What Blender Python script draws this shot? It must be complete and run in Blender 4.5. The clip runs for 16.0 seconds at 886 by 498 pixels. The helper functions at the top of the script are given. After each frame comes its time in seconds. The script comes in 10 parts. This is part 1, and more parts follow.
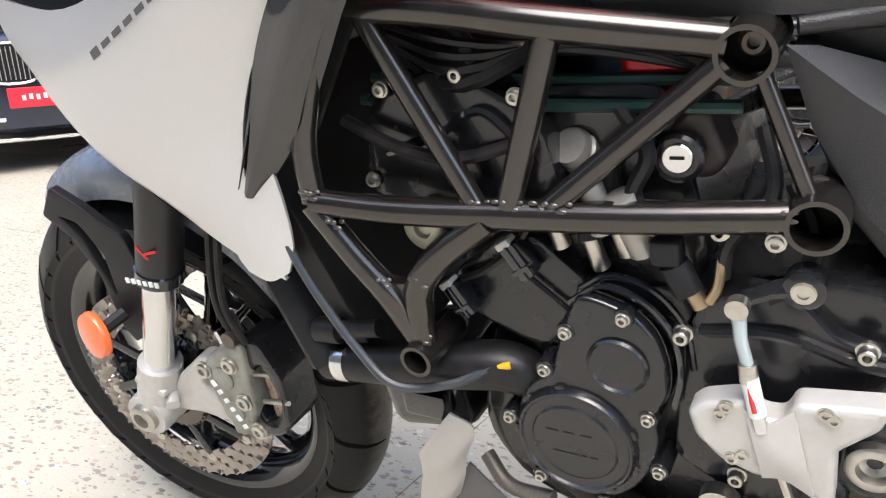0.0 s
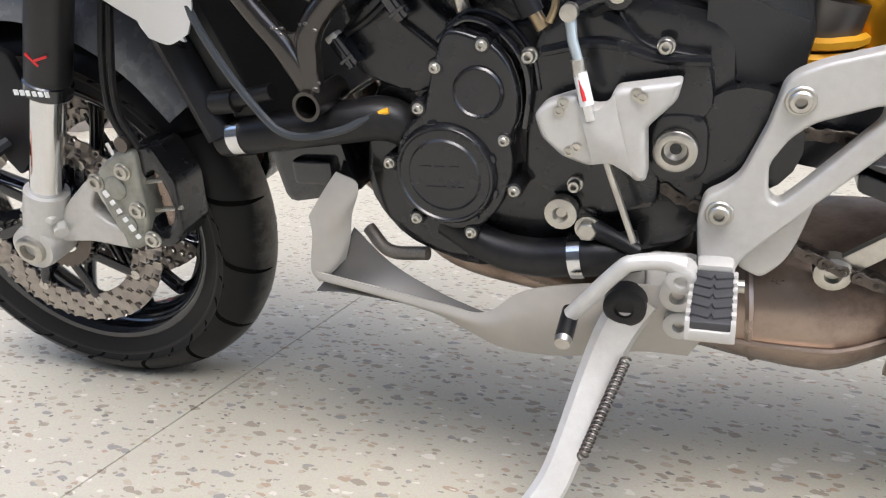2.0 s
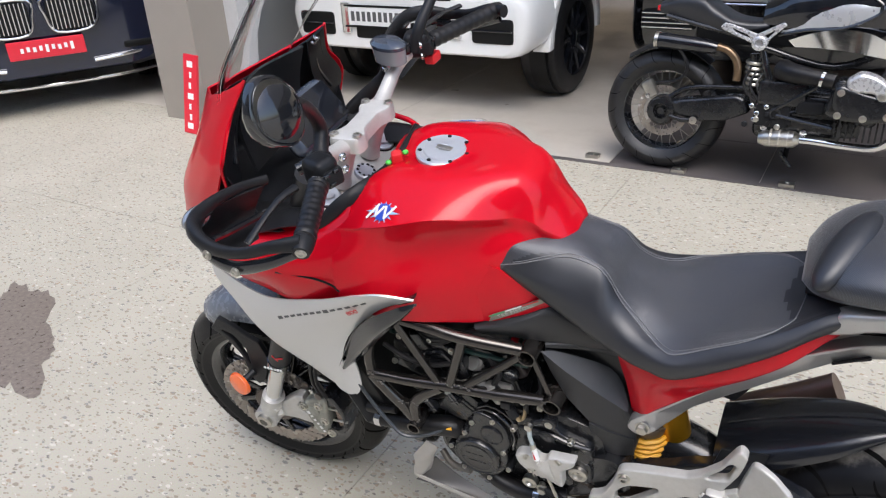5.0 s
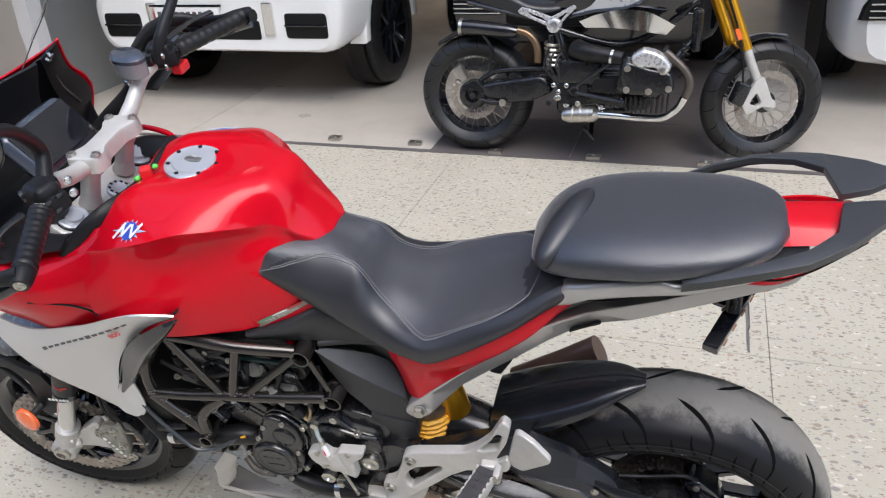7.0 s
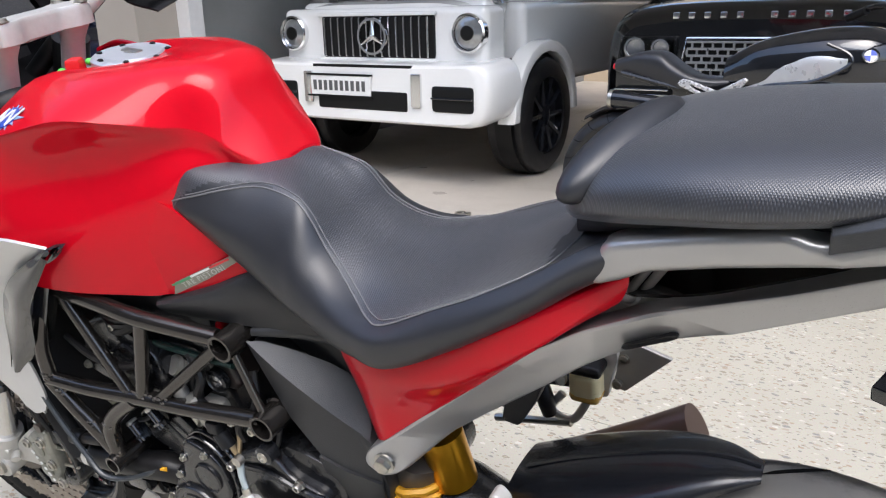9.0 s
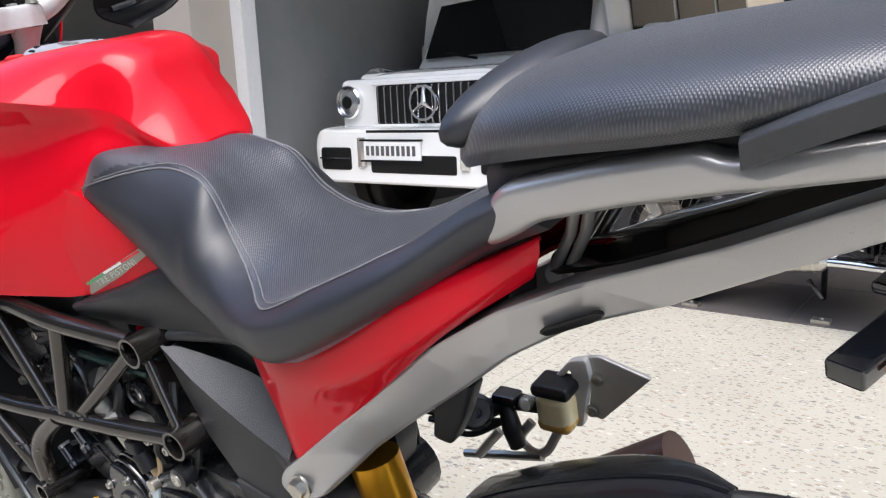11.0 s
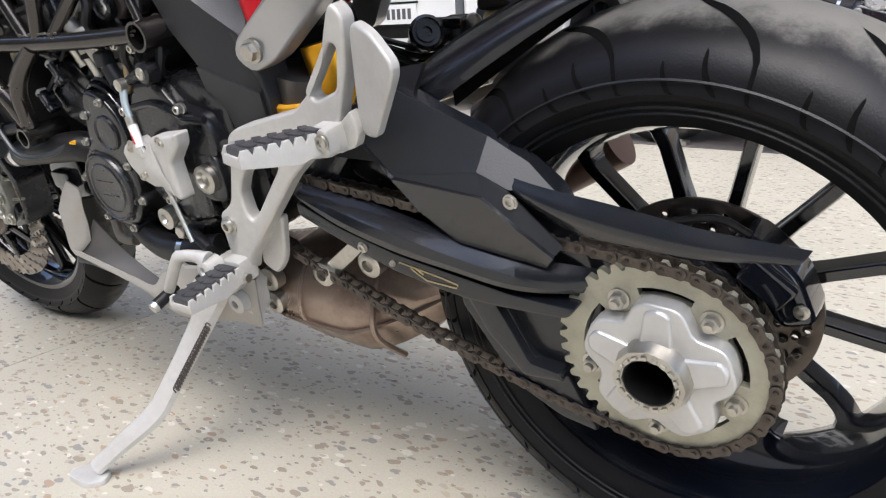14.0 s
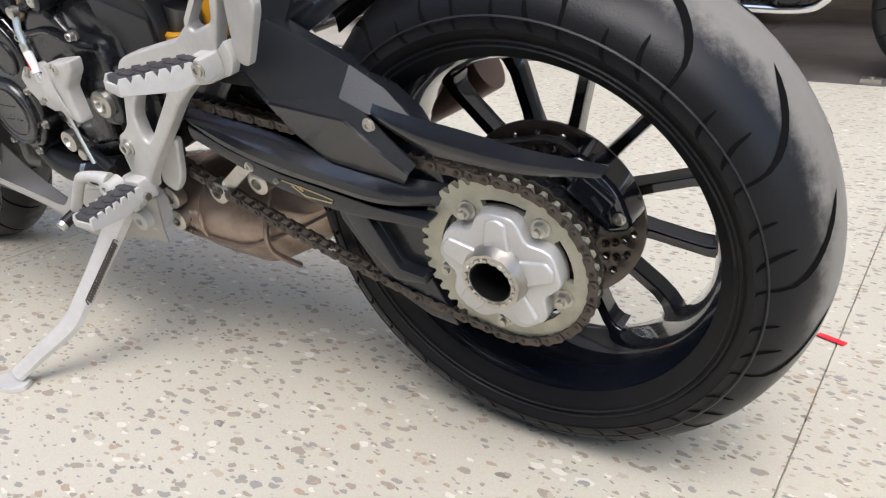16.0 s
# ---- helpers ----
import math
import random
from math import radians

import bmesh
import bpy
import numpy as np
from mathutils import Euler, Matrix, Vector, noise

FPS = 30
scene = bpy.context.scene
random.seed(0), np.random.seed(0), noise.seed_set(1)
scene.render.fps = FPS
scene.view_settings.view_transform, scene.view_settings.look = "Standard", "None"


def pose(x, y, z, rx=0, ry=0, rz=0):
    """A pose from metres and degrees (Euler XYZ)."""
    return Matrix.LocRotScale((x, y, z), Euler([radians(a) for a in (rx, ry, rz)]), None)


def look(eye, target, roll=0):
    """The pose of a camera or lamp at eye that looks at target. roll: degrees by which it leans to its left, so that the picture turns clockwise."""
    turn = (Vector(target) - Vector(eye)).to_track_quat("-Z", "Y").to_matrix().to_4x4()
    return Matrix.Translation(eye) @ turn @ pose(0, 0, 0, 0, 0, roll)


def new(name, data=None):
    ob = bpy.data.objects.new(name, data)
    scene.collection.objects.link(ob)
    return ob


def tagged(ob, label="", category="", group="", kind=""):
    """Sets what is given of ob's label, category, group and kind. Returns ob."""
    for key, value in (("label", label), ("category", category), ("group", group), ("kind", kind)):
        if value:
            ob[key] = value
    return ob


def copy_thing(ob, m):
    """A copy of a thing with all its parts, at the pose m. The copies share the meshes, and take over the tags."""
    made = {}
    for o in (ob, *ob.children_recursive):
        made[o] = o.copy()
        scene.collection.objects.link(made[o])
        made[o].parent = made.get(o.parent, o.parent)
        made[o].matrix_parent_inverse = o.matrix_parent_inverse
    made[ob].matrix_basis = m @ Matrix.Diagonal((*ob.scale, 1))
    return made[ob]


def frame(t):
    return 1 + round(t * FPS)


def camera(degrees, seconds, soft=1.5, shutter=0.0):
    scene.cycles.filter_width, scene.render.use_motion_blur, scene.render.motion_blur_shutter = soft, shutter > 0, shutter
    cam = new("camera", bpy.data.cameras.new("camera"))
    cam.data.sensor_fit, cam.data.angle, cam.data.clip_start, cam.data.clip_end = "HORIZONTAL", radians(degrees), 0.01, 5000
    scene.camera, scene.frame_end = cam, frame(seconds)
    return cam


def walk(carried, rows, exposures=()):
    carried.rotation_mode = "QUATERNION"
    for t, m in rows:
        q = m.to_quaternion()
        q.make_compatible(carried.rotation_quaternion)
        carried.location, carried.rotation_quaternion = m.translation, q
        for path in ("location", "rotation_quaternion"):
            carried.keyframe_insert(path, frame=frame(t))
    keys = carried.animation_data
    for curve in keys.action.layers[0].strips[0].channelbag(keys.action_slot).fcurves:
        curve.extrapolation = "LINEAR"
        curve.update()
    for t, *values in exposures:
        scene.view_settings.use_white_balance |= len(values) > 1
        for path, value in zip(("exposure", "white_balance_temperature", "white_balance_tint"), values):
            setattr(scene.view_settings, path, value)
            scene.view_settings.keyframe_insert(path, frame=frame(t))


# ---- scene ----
cam = camera(60.3, 16.0, 1.2)
PATH = [
    (0, (0.088, 0.08, 0.739), (-0.988, 1.676, 0.197), -3.5),
    (0.5, (0.111, 0.012, 0.663), (-0.907, 1.67, 0.202), -2.8),
    (1, (0.119, -0.027, 0.608), (-0.827, 1.675, 0.155), -2.6),
    (1.5, (0.132, -0.056, 0.569), (-0.731, 1.678, 0.067), -2.5),
    (2, (0.15, -0.076, 0.545), (-0.624, 1.679, -0.021), -1.9),
    (2.5, (0.185, -0.064, 0.638), (-0.524, 1.708, 0.043), -1.8),
    (3, (0.228, -0.112, 0.901), (-0.451, 1.646, 0.23), -2.4),
    (3.5, (0.273, -0.251, 1.135), (-0.444, 1.435, 0.331), -3.8),
    (3.7, (0.295, -0.291, 1.203), (-0.449, 1.35, 0.335), -4.2),
    (5.8, (0.554, -0.538, 1.625), (-0.411, 0.971, 0.736), -2.9),
    (6, (0.58, -0.539, 1.633), (-0.354, 0.996, 0.754), -3.0),
    (6.5, (0.664, -0.501, 1.612), (-0.075, 1.12, 0.704), -3.3),
    (7, (0.643, -0.424, 1.548), (0.041, 1.236, 0.609), -4.0),
    (7.5, (0.623, -0.333, 1.457), (0.019, 1.33, 0.526), -2.7),
    (8, (0.705, -0.223, 1.349), (-0.061, 1.404, 0.473), -1.0),
    (8.2, (0.711, -0.185, 1.306), (-0.132, 1.429, 0.479), -1.0),
    (10.3, (0.652, 0.182, 0.94), (-0.508, 1.762, 0.546), -1.2),
    (10.5, (0.696, 0.171, 0.955), (-0.488, 1.733, 0.555), -1.4),
    (11, (0.777, 0.15, 0.989), (-0.437, 1.689, 0.592), -2.5),
    (11.5, (0.88, 0.08, 1.039), (-0.313, 1.635, 0.64), -3.0),
    (12, (0.958, 0.022, 1.044), (-0.237, 1.567, 0.612), -2.7),
    (12.5, (0.955, 0.053, 0.923), (-0.246, 1.585, 0.463), -2.3),
    (13, (0.925, 0.04, 0.812), (-0.267, 1.571, 0.326), -2.1),
    (13.5, (0.921, 0.063, 0.701), (-0.299, 1.554, 0.163), -2.8),
    (14, (0.911, 0.07, 0.617), (-0.295, 1.555, 0.031), -2.7),
    (14.5, (0.901, 0.078, 0.55), (-0.28, 1.568, -0.071), -2.7),
    (15, (0.937, 0.075, 0.53), (-0.206, 1.568, -0.153), -2.8),
    (15.5, (0.994, 0.066, 0.566), (-0.099, 1.575, -0.161), -2.8),
    (16, (1.04, 0.05, 0.64), (-0.026, 1.548, -0.148), -2.2),
]
EXPOSURES = [(0, 0.86, 6350, 10), (0.5, 0.86, 6350, 10), (1.5, 0.62, 6300, 10), (2, 0.58, 6250, 10), (3, 0.64, 6250, 10), (3.5, 0.50, 6200, 10), (6, 0.12, 6150, 10), (8, 0.22, 6150, 10), (11, 0.50, 6150, 10), (12, 0.42, 6200, 10), (13, 0.52, 6250, 10), (15, 0.46, 6250, 10), (16, 0.46, 6250, 10)]
walk(cam, [(t, look(eye, target, roll)) for t, eye, target, roll in PATH], EXPOSURES)

# ---- world and light: open shade outside a garage, soft daylight from above ----
world = bpy.data.worlds.new("world")
scene.world = world
world.use_nodes = True
_nt = world.node_tree
_sky = _nt.nodes.new("ShaderNodeTexSky")
_sky.sky_type, _sky.sun_disc = "NISHITA", False
_sky.sun_elevation, _sky.sun_rotation = radians(63), radians(142)
_sky.air_density, _sky.dust_density = 1.0, 3.0
_bg = _nt.nodes["Background"]
_bg.inputs["Strength"].default_value = 0.30
_nt.links.new(_sky.outputs["Color"], _bg.inputs["Color"])

_sun = new("sun", bpy.data.lights.new("sun", "SUN"))
_sun.data.energy, _sun.data.angle, _sun.data.color = 1.5, radians(40), (1.0, 0.98, 0.96)
_sun.matrix_world = look((3.1, -4.6, 9.1), (0, 0.6, 0))

# ---- small helpers for meshes ----
from mathutils.bvhtree import BVHTree

UP = Vector((0, 0, 1))


def cr(p0, p1, p2, p3, t):
    """Catmull-Rom between p1 and p2."""
    return 0.5 * ((2 * p1) + (p2 - p0) * t + (2 * p0 - 5 * p1 + 4 * p2 - p3) * t * t + (3 * p1 - p0 - 3 * p2 + p3) * t ** 3)


def curve(pts, n, closed=False):
    """n points evenly along the parameter of a smooth curve through pts."""
    p = [Vector(q) for q in pts]
    m = len(p)
    out = []
    spans = m if closed else m - 1
    for i in range(n):
        u = i / (n if closed else n - 1) * spans
        k = min(int(u), spans - 1)
        f = u - k
        if closed:
            a, b, c, d = p[(k - 1) % m], p[k % m], p[(k + 1) % m], p[(k + 2) % m]
        else:
            b, c = p[k], p[k + 1]
            a = p[k - 1] if k > 0 else b + (b - c)
            d = p[k + 2] if k + 2 < m else c + (c - b)
        out.append(cr(a, b, c, d, f))
    return out


def grid_faces(bm, rows, close_u=False, close_v=False):
    """Faces between rows of vectors."""
    vs = [[bm.verts.new(p) for p in r] for r in rows]
    nr, nc = len(vs), len(vs[0])
    for i in range(nr if close_v else nr - 1):
        for j in range(nc if close_u else nc - 1):
            q = [vs[i][j], vs[i][(j + 1) % nc], vs[(i + 1) % nr][(j + 1) % nc], vs[(i + 1) % nr][j]]
            try:
                bm.faces.new(q)
            except ValueError:
                pass
    return vs


def join(*bms):
    out = bmesh.new()
    for b in bms:
        me = bpy.data.meshes.new("tmp")
        b.to_mesh(me)
        out.from_mesh(me)
        bpy.data.meshes.remove(me)
        b.free()
    return out


def moved(bm, m):
    bmesh.ops.transform(bm, matrix=m, verts=bm.verts)
    return bm


def mirror_y(bm):
    """A copy of bm on the other side of the middle plane."""
    b = bm.copy()
    bmesh.ops.scale(b, vec=(1, -1, 1), verts=b.verts)
    bmesh.ops.reverse_faces(b, faces=b.faces)
    return b


def tube(pts, r, n=10, smooth=0, closed=False, cap=True, flat=None):
    """A swept tube; r a number or one radius a point; flat squeezes the section along the sweep's second axis."""
    radii = [r] * len(pts) if isinstance(r, (int, float)) else list(r)
    if smooth:
        k = smooth * (len(pts) - 1) + 1
        rr = curve([(q, 0, 0) for q in radii], k, closed)
        pts, radii = curve(pts, k, closed), [q[0] for q in rr]
    p = [Vector(q) for q in pts]
    bm = bmesh.new()
    rows, last = [], None
    for i, c in enumerate(p):
        a = p[i - 1] if i > 0 else (p[-1] if closed else None)
        b = p[i + 1] if i + 1 < len(p) else (p[0] if closed else None)
        d = ((b if b is not None else c) - (a if a is not None else c)).normalized()
        if last is None:
            ref = Vector((0, 1, 0)) if abs(d.y) < 0.9 else UP
            u = (ref - d * ref.dot(d)).normalized()
        else:
            u = (last - d * last.dot(d)).normalized()
        last = u
        w = d.cross(u)
        f = flat or 1.0
        rows.append([c + radii[i] * (math.cos(2 * math.pi * j / n) * u * f + math.sin(2 * math.pi * j / n) * w) for j in range(n)])
    vs = grid_faces(bm, rows, close_u=True, close_v=closed)
    if cap and not closed:
        bm.faces.new(vs[0])
        bm.faces.new(list(reversed(vs[-1])))
    bmesh.ops.recalc_face_normals(bm, faces=bm.faces)
    return bm


def pipe(a, b, r, thick, n=16):
    """An open-ended hollow tube from a to b."""
    a, b = Vector(a), Vector(b)
    d = (b - a).normalized()
    u = d.orthogonal().normalized()
    w = d.cross(u)
    bm = bmesh.new()
    rows = [[c + q * (math.cos(2 * math.pi * j / n) * u + math.sin(2 * math.pi * j / n) * w) for j in range(n)]
            for c, q in ((a, r), (b, r), (b, r - thick), (a, r - thick))]
    grid_faces(bm, rows, close_u=True, close_v=True)
    bmesh.ops.recalc_face_normals(bm, faces=bm.faces)
    return bm


def lathe(profile, centre, axis=(0, 1, 0), n=32, closed=False, ends=True):
    """Turns (radius, distance along the axis) round the axis through centre."""
    c, d = Vector(centre), Vector(axis).normalized()
    u = Vector((1, 0, 0)) if abs(d.x) < 0.9 else UP
    u = (u - d * u.dot(d)).normalized()
    w = d.cross(u)
    bm = bmesh.new()
    rows = [[c + d * a + max(r, 1e-5) * (math.cos(2 * math.pi * j / n) * u + math.sin(2 * math.pi * j / n) * w) for j in range(n)] for r, a in profile]
    vs = grid_faces(bm, rows, close_u=True, close_v=closed)
    if ends and not closed:
        bm.faces.new(vs[0])
        bm.faces.new(list(reversed(vs[-1])))
    bmesh.ops.recalc_face_normals(bm, faces=bm.faces)
    return bm


def box(c, s, bevel=0.0, m=None, seg=2):
    bm = bmesh.new()
    bmesh.ops.create_cube(bm, size=1)
    bmesh.ops.scale(bm, vec=s, verts=bm.verts)
    if bevel:
        bmesh.ops.bevel(bm, geom=list(bm.edges), offset=bevel, segments=seg, affect="EDGES", profile=0.5)
    if m is not None:
        bmesh.ops.transform(bm, matrix=m, verts=bm.verts)
    bmesh.ops.translate(bm, vec=c, verts=bm.verts)
    return bm


def rounded(outline, radius, seg=3):
    """Rounds the corners of a closed outline of (a, b) pairs."""
    p = [Vector((a, b)) for a, b in outline]
    out = []
    for i, c in enumerate(p):
        a, b = p[i - 1], p[(i + 1) % len(p)]
        ra = min(radius, (a - c).length * 0.45)
        rb = min(radius, (b - c).length * 0.45)
        s, e = c + (a - c).normalized() * ra, c + (b - c).normalized() * rb
        for k in range(seg + 1):
            t = k / seg
            out.append((1 - t) ** 2 * s + 2 * t * (1 - t) * c + t * t * e)
    return [(q.x, q.y) for q in out]


def plate(outline, y0, y1, bevel=0.003, holes=(), corner=0.006, seg=2, bend=None):
    """A flat piece with an outline in x and z, from y0 to y1 (y1 faces out), holes through it, and bevelled rims."""
    bm = bmesh.new()
    loops = [rounded(outline, corner) if corner else outline] + [rounded(h, corner) if corner else h for h in holes]
    edges = []
    for lp in loops:
        vs = [bm.verts.new((a, y0, b)) for a, b in lp]
        edges += [bm.edges.new((vs[i], vs[(i + 1) % len(vs)])) for i in range(len(vs))]
    bmesh.ops.triangle_fill(bm, edges=edges, use_beauty=True)
    res = bmesh.ops.extrude_face_region(bm, geom=list(bm.faces))
    top = [g for g in res["geom"] if isinstance(g, bmesh.types.BMVert)]
    bmesh.ops.translate(bm, vec=(0, y1 - y0, 0), verts=top)
    bmesh.ops.recalc_face_normals(bm, faces=bm.faces)
    if bevel:
        tops = set(top)
        rim = [e for e in bm.edges if e.verts[0] in tops and e.verts[1] in tops and e.calc_face_angle(0) > 1.2]
        bmesh.ops.bevel(bm, geom=rim, offset=bevel, segments=seg, affect="EDGES", profile=0.5)
    if bend:
        for v in bm.verts:
            v.co.y += bend(v.co.x, v.co.z)
    return bm


def patch(rows, nu=6, nv=6, thick=0.003):
    """A smooth sheet through rows of control points, with thickness."""
    r1 = [curve(r, nu * (len(r) - 1) + 1) for r in rows]
    cols = [curve([r[j] for r in r1], nv * (len(rows) - 1) + 1) for j in range(len(r1[0]))]
    bm = bmesh.new()
    grid_faces(bm, cols)
    bmesh.ops.recalc_face_normals(bm, faces=bm.faces)
    if thick:
        bmesh.ops.solidify(bm, geom=list(bm.faces), thickness=thick)
    return bm


def half_loft(sections, nu=5, nv=5, cap=True):
    """A body that is alike on both sides: sections (x, ((y, z), ...)) from the middle of the top to the lower rim."""
    rows = []
    for x, half in sections:
        left = [Vector((x, a, b)) for a, b in half]
        right = [Vector((x, -a, b)) for a, b in reversed(half)]
        rows.append(right[:-1] + left if abs(half[0][0]) < 1e-6 else right + left)
    r1 = [curve(r, nu * (len(r) - 1) + 1) for r in rows]
    cols = [curve([r[j] for r in r1], nv * (len(rows) - 1) + 1) for j in range(len(r1[0]))]
    bm = bmesh.new()
    vs = grid_faces(bm, cols)
    if cap:
        n = len(vs[0])
        bm.faces.new([vs[i][0] for i in range(len(vs))])
        bm.faces.new([vs[i][-1] for i in range(len(vs))])
        for k in range(n - 1):
            bm.faces.new((vs[0][k], vs[0][k + 1], vs[-1][k + 1], vs[-1][k]))
    bmesh.ops.recalc_face_normals(bm, faces=bm.faces)
    return bm


def side_y(tree, x, z):
    """The y of the surface of tree, met from the stand's side, and its normal."""
    hit = tree.ray_cast(Vector((x, -2, z)), Vector((0, 1, 0)))
    return (hit[0].y, hit[1]) if hit[0] is not None else (-0.2, Vector((0, -1, 0)))


def lay(x, z, y, n, roll=0.0):
    """A pose on a side surface: local z out of it, local x along it, turned by roll."""
    n = Vector(n)
    if n.y > 0:
        n = -n
    a = (Vector((1, 0, 0)) - n * n.x).normalized()
    b = n.cross(a)
    m = Matrix((a, b, n)).transposed().to_4x4()
    return Matrix.Translation((x, y, z)) @ m @ Matrix.Rotation(roll, 4, "Z")


def blob(c, s, m=None, n=16):
    bm = bmesh.new()
    bmesh.ops.create_uvsphere(bm, u_segments=n, v_segments=max(6, n // 2), radius=1)
    bmesh.ops.scale(bm, vec=s, verts=bm.verts)
    if m is not None:
        bmesh.ops.transform(bm, matrix=m, verts=bm.verts)
    bmesh.ops.translate(bm, vec=c, verts=bm.verts)
    return bm


def mesh_of(name, bm, mat, sharp=40):
    me = bpy.data.meshes.new(name)
    bm.normal_update()
    lim = math.cos(radians(sharp))
    area = {f: f.calc_area() for f in bm.faces}
    bent = []
    for f in bm.faces:
        for lp in f.loops:
            n = Vector((0, 0, 0))
            for g in lp.vert.link_faces:
                if g is f or g.normal.dot(f.normal) > lim:
                    n += g.normal * area[g]
            bent.append(n.normalized() if n.length > 1e-12 else f.normal.copy())
    bm.to_mesh(me)
    bm.free()
    me.shade_smooth()
    me.normals_split_custom_set(bent)      # large faces keep flat, rims turn
    for q in (mat if isinstance(mat, (list, tuple)) else [mat]):
        me.materials.append(q)
    return me


def part(name, bm, mat, parent=None, label="", sharp=40):
    ob = new(name, mesh_of(name, bm, mat, sharp))
    if parent is not None:
        ob.parent = parent
    if label:
        ob["label"] = label
    return ob


def thing(name, m, label, category, group="", kind=""):
    ob = new(name)
    ob.empty_display_size = 0.1
    ob.matrix_world = m
    return tagged(ob, label, category, group, kind)


def bolt(c, r=0.008, h=0.006, axis=(0, -1, 0), socket=True):
    """A round-headed bolt with a sunk socket."""
    prof = [(r * 1.25, 0), (r * 1.25, h * 0.3), (r, h * 0.35), (r, h * 0.9), (r * 0.85, h)]
    if socket:
        prof += [(r * 0.5, h), (r * 0.48, h * 0.4), (0, h * 0.4)]
    return lathe(prof, c, axis, 12, ends=False)


def hexbolt(c, r=0.01, h=0.008, axis=(0, -1, 0)):
    return join(lathe([(r * 1.3, 0), (r * 1.3, h * 0.25), (r * 1.1, h * 0.3)], c, axis, 16), lathe([(r, h * 0.25), (r, h * 0.9), (r * 0.85, h)], c, axis, 6))


# ---- materials ----
def mat(name, colour, rough=0.5, metal=0.0, coat=0.0, noise_scale=30.0, vary=0.08, rough_vary=0.1, bump=0.0, bump_scale=200.0, dirt=None, dirt_amount=0.0, dirt_scale=6.0, spec=0.5):
    """A surface with colour and gloss that vary at two sizes, fine relief, and dirt or dust in patches."""
    m = bpy.data.materials.new(name)
    m.use_nodes = True
    nt = m.node_tree
    bs = nt.nodes["Principled BSDF"]
    bs.inputs["Metallic"].default_value = metal
    bs.inputs["Coat Weight"].default_value = coat
    bs.inputs["Coat Roughness"].default_value = 0.04
    bs.inputs["Specular IOR Level"].default_value = spec
    tc = nt.nodes.new("ShaderNodeTexCoord")
    n1 = nt.nodes.new("ShaderNodeTexNoise")
    n1.inputs["Scale"].default_value, n1.inputs["Detail"].default_value = noise_scale, 6
    nt.links.new(tc.outputs["Object"], n1.inputs["Vector"])
    c = colour
    mix = nt.nodes.new("ShaderNodeMix")
    mix.data_type = "RGBA"
    mix.inputs["A"].default_value = (*[max(0, q * (1 - vary)) for q in c], 1)
    mix.inputs["B"].default_value = (*[min(1, q * (1 + vary)) for q in c], 1)
    nt.links.new(n1.outputs["Fac"], mix.inputs["Factor"])
    col = mix.outputs["Result"]
    rr = nt.nodes.new("ShaderNodeMapRange")
    rr.inputs["To Min"].default_value, rr.inputs["To Max"].default_value = max(0.02, rough - rough_vary), min(1, rough + rough_vary)
    nt.links.new(n1.outputs["Fac"], rr.inputs["Value"])
    rough_out = rr.outputs["Result"]
    if dirt is not None:
        n2 = nt.nodes.new("ShaderNodeTexNoise")
        n2.inputs["Scale"].default_value, n2.inputs["Detail"].default_value, n2.inputs["Roughness"].default_value = dirt_scale, 8, 0.7
        nt.links.new(tc.outputs["Object"], n2.inputs["Vector"])
        mr = nt.nodes.new("ShaderNodeMapRange")
        mr.inputs["From Min"].default_value, mr.inputs["From Max"].default_value = 0.45, 0.75
        mr.inputs["To Max"].default_value = dirt_amount
        nt.links.new(n2.outputs["Fac"], mr.inputs["Value"])
        mx = nt.nodes.new("ShaderNodeMix")
        mx.data_type = "RGBA"
        mx.inputs["B"].default_value = (*dirt, 1)
        nt.links.new(mr.outputs["Result"], mx.inputs["Factor"])
        nt.links.new(col, mx.inputs["A"])
        col = mx.outputs["Result"]
        ad = nt.nodes.new("ShaderNodeMath")
        ad.operation, ad.use_clamp = "MULTIPLY_ADD", True
        ad.inputs[1].default_value = 0.4
        nt.links.new(mr.outputs["Result"], ad.inputs[0])
        nt.links.new(rough_out, ad.inputs[2])
        rough_out = ad.outputs[0]
    nt.links.new(col, bs.inputs["Base Color"])
    nt.links.new(rough_out, bs.inputs["Roughness"])
    if bump:
        n3 = nt.nodes.new("ShaderNodeTexNoise")
        n3.inputs["Scale"].default_value, n3.inputs["Detail"].default_value = bump_scale, 4
        nt.links.new(tc.outputs["Object"], n3.inputs["Vector"])
        bp = nt.nodes.new("ShaderNodeBump")
        bp.inputs["Strength"].default_value, bp.inputs["Distance"].default_value = bump, 0.001
        nt.links.new(n3.outputs["Fac"], bp.inputs["Height"])
        nt.links.new(bp.outputs["Normal"], bs.inputs["Normal"])
    return m


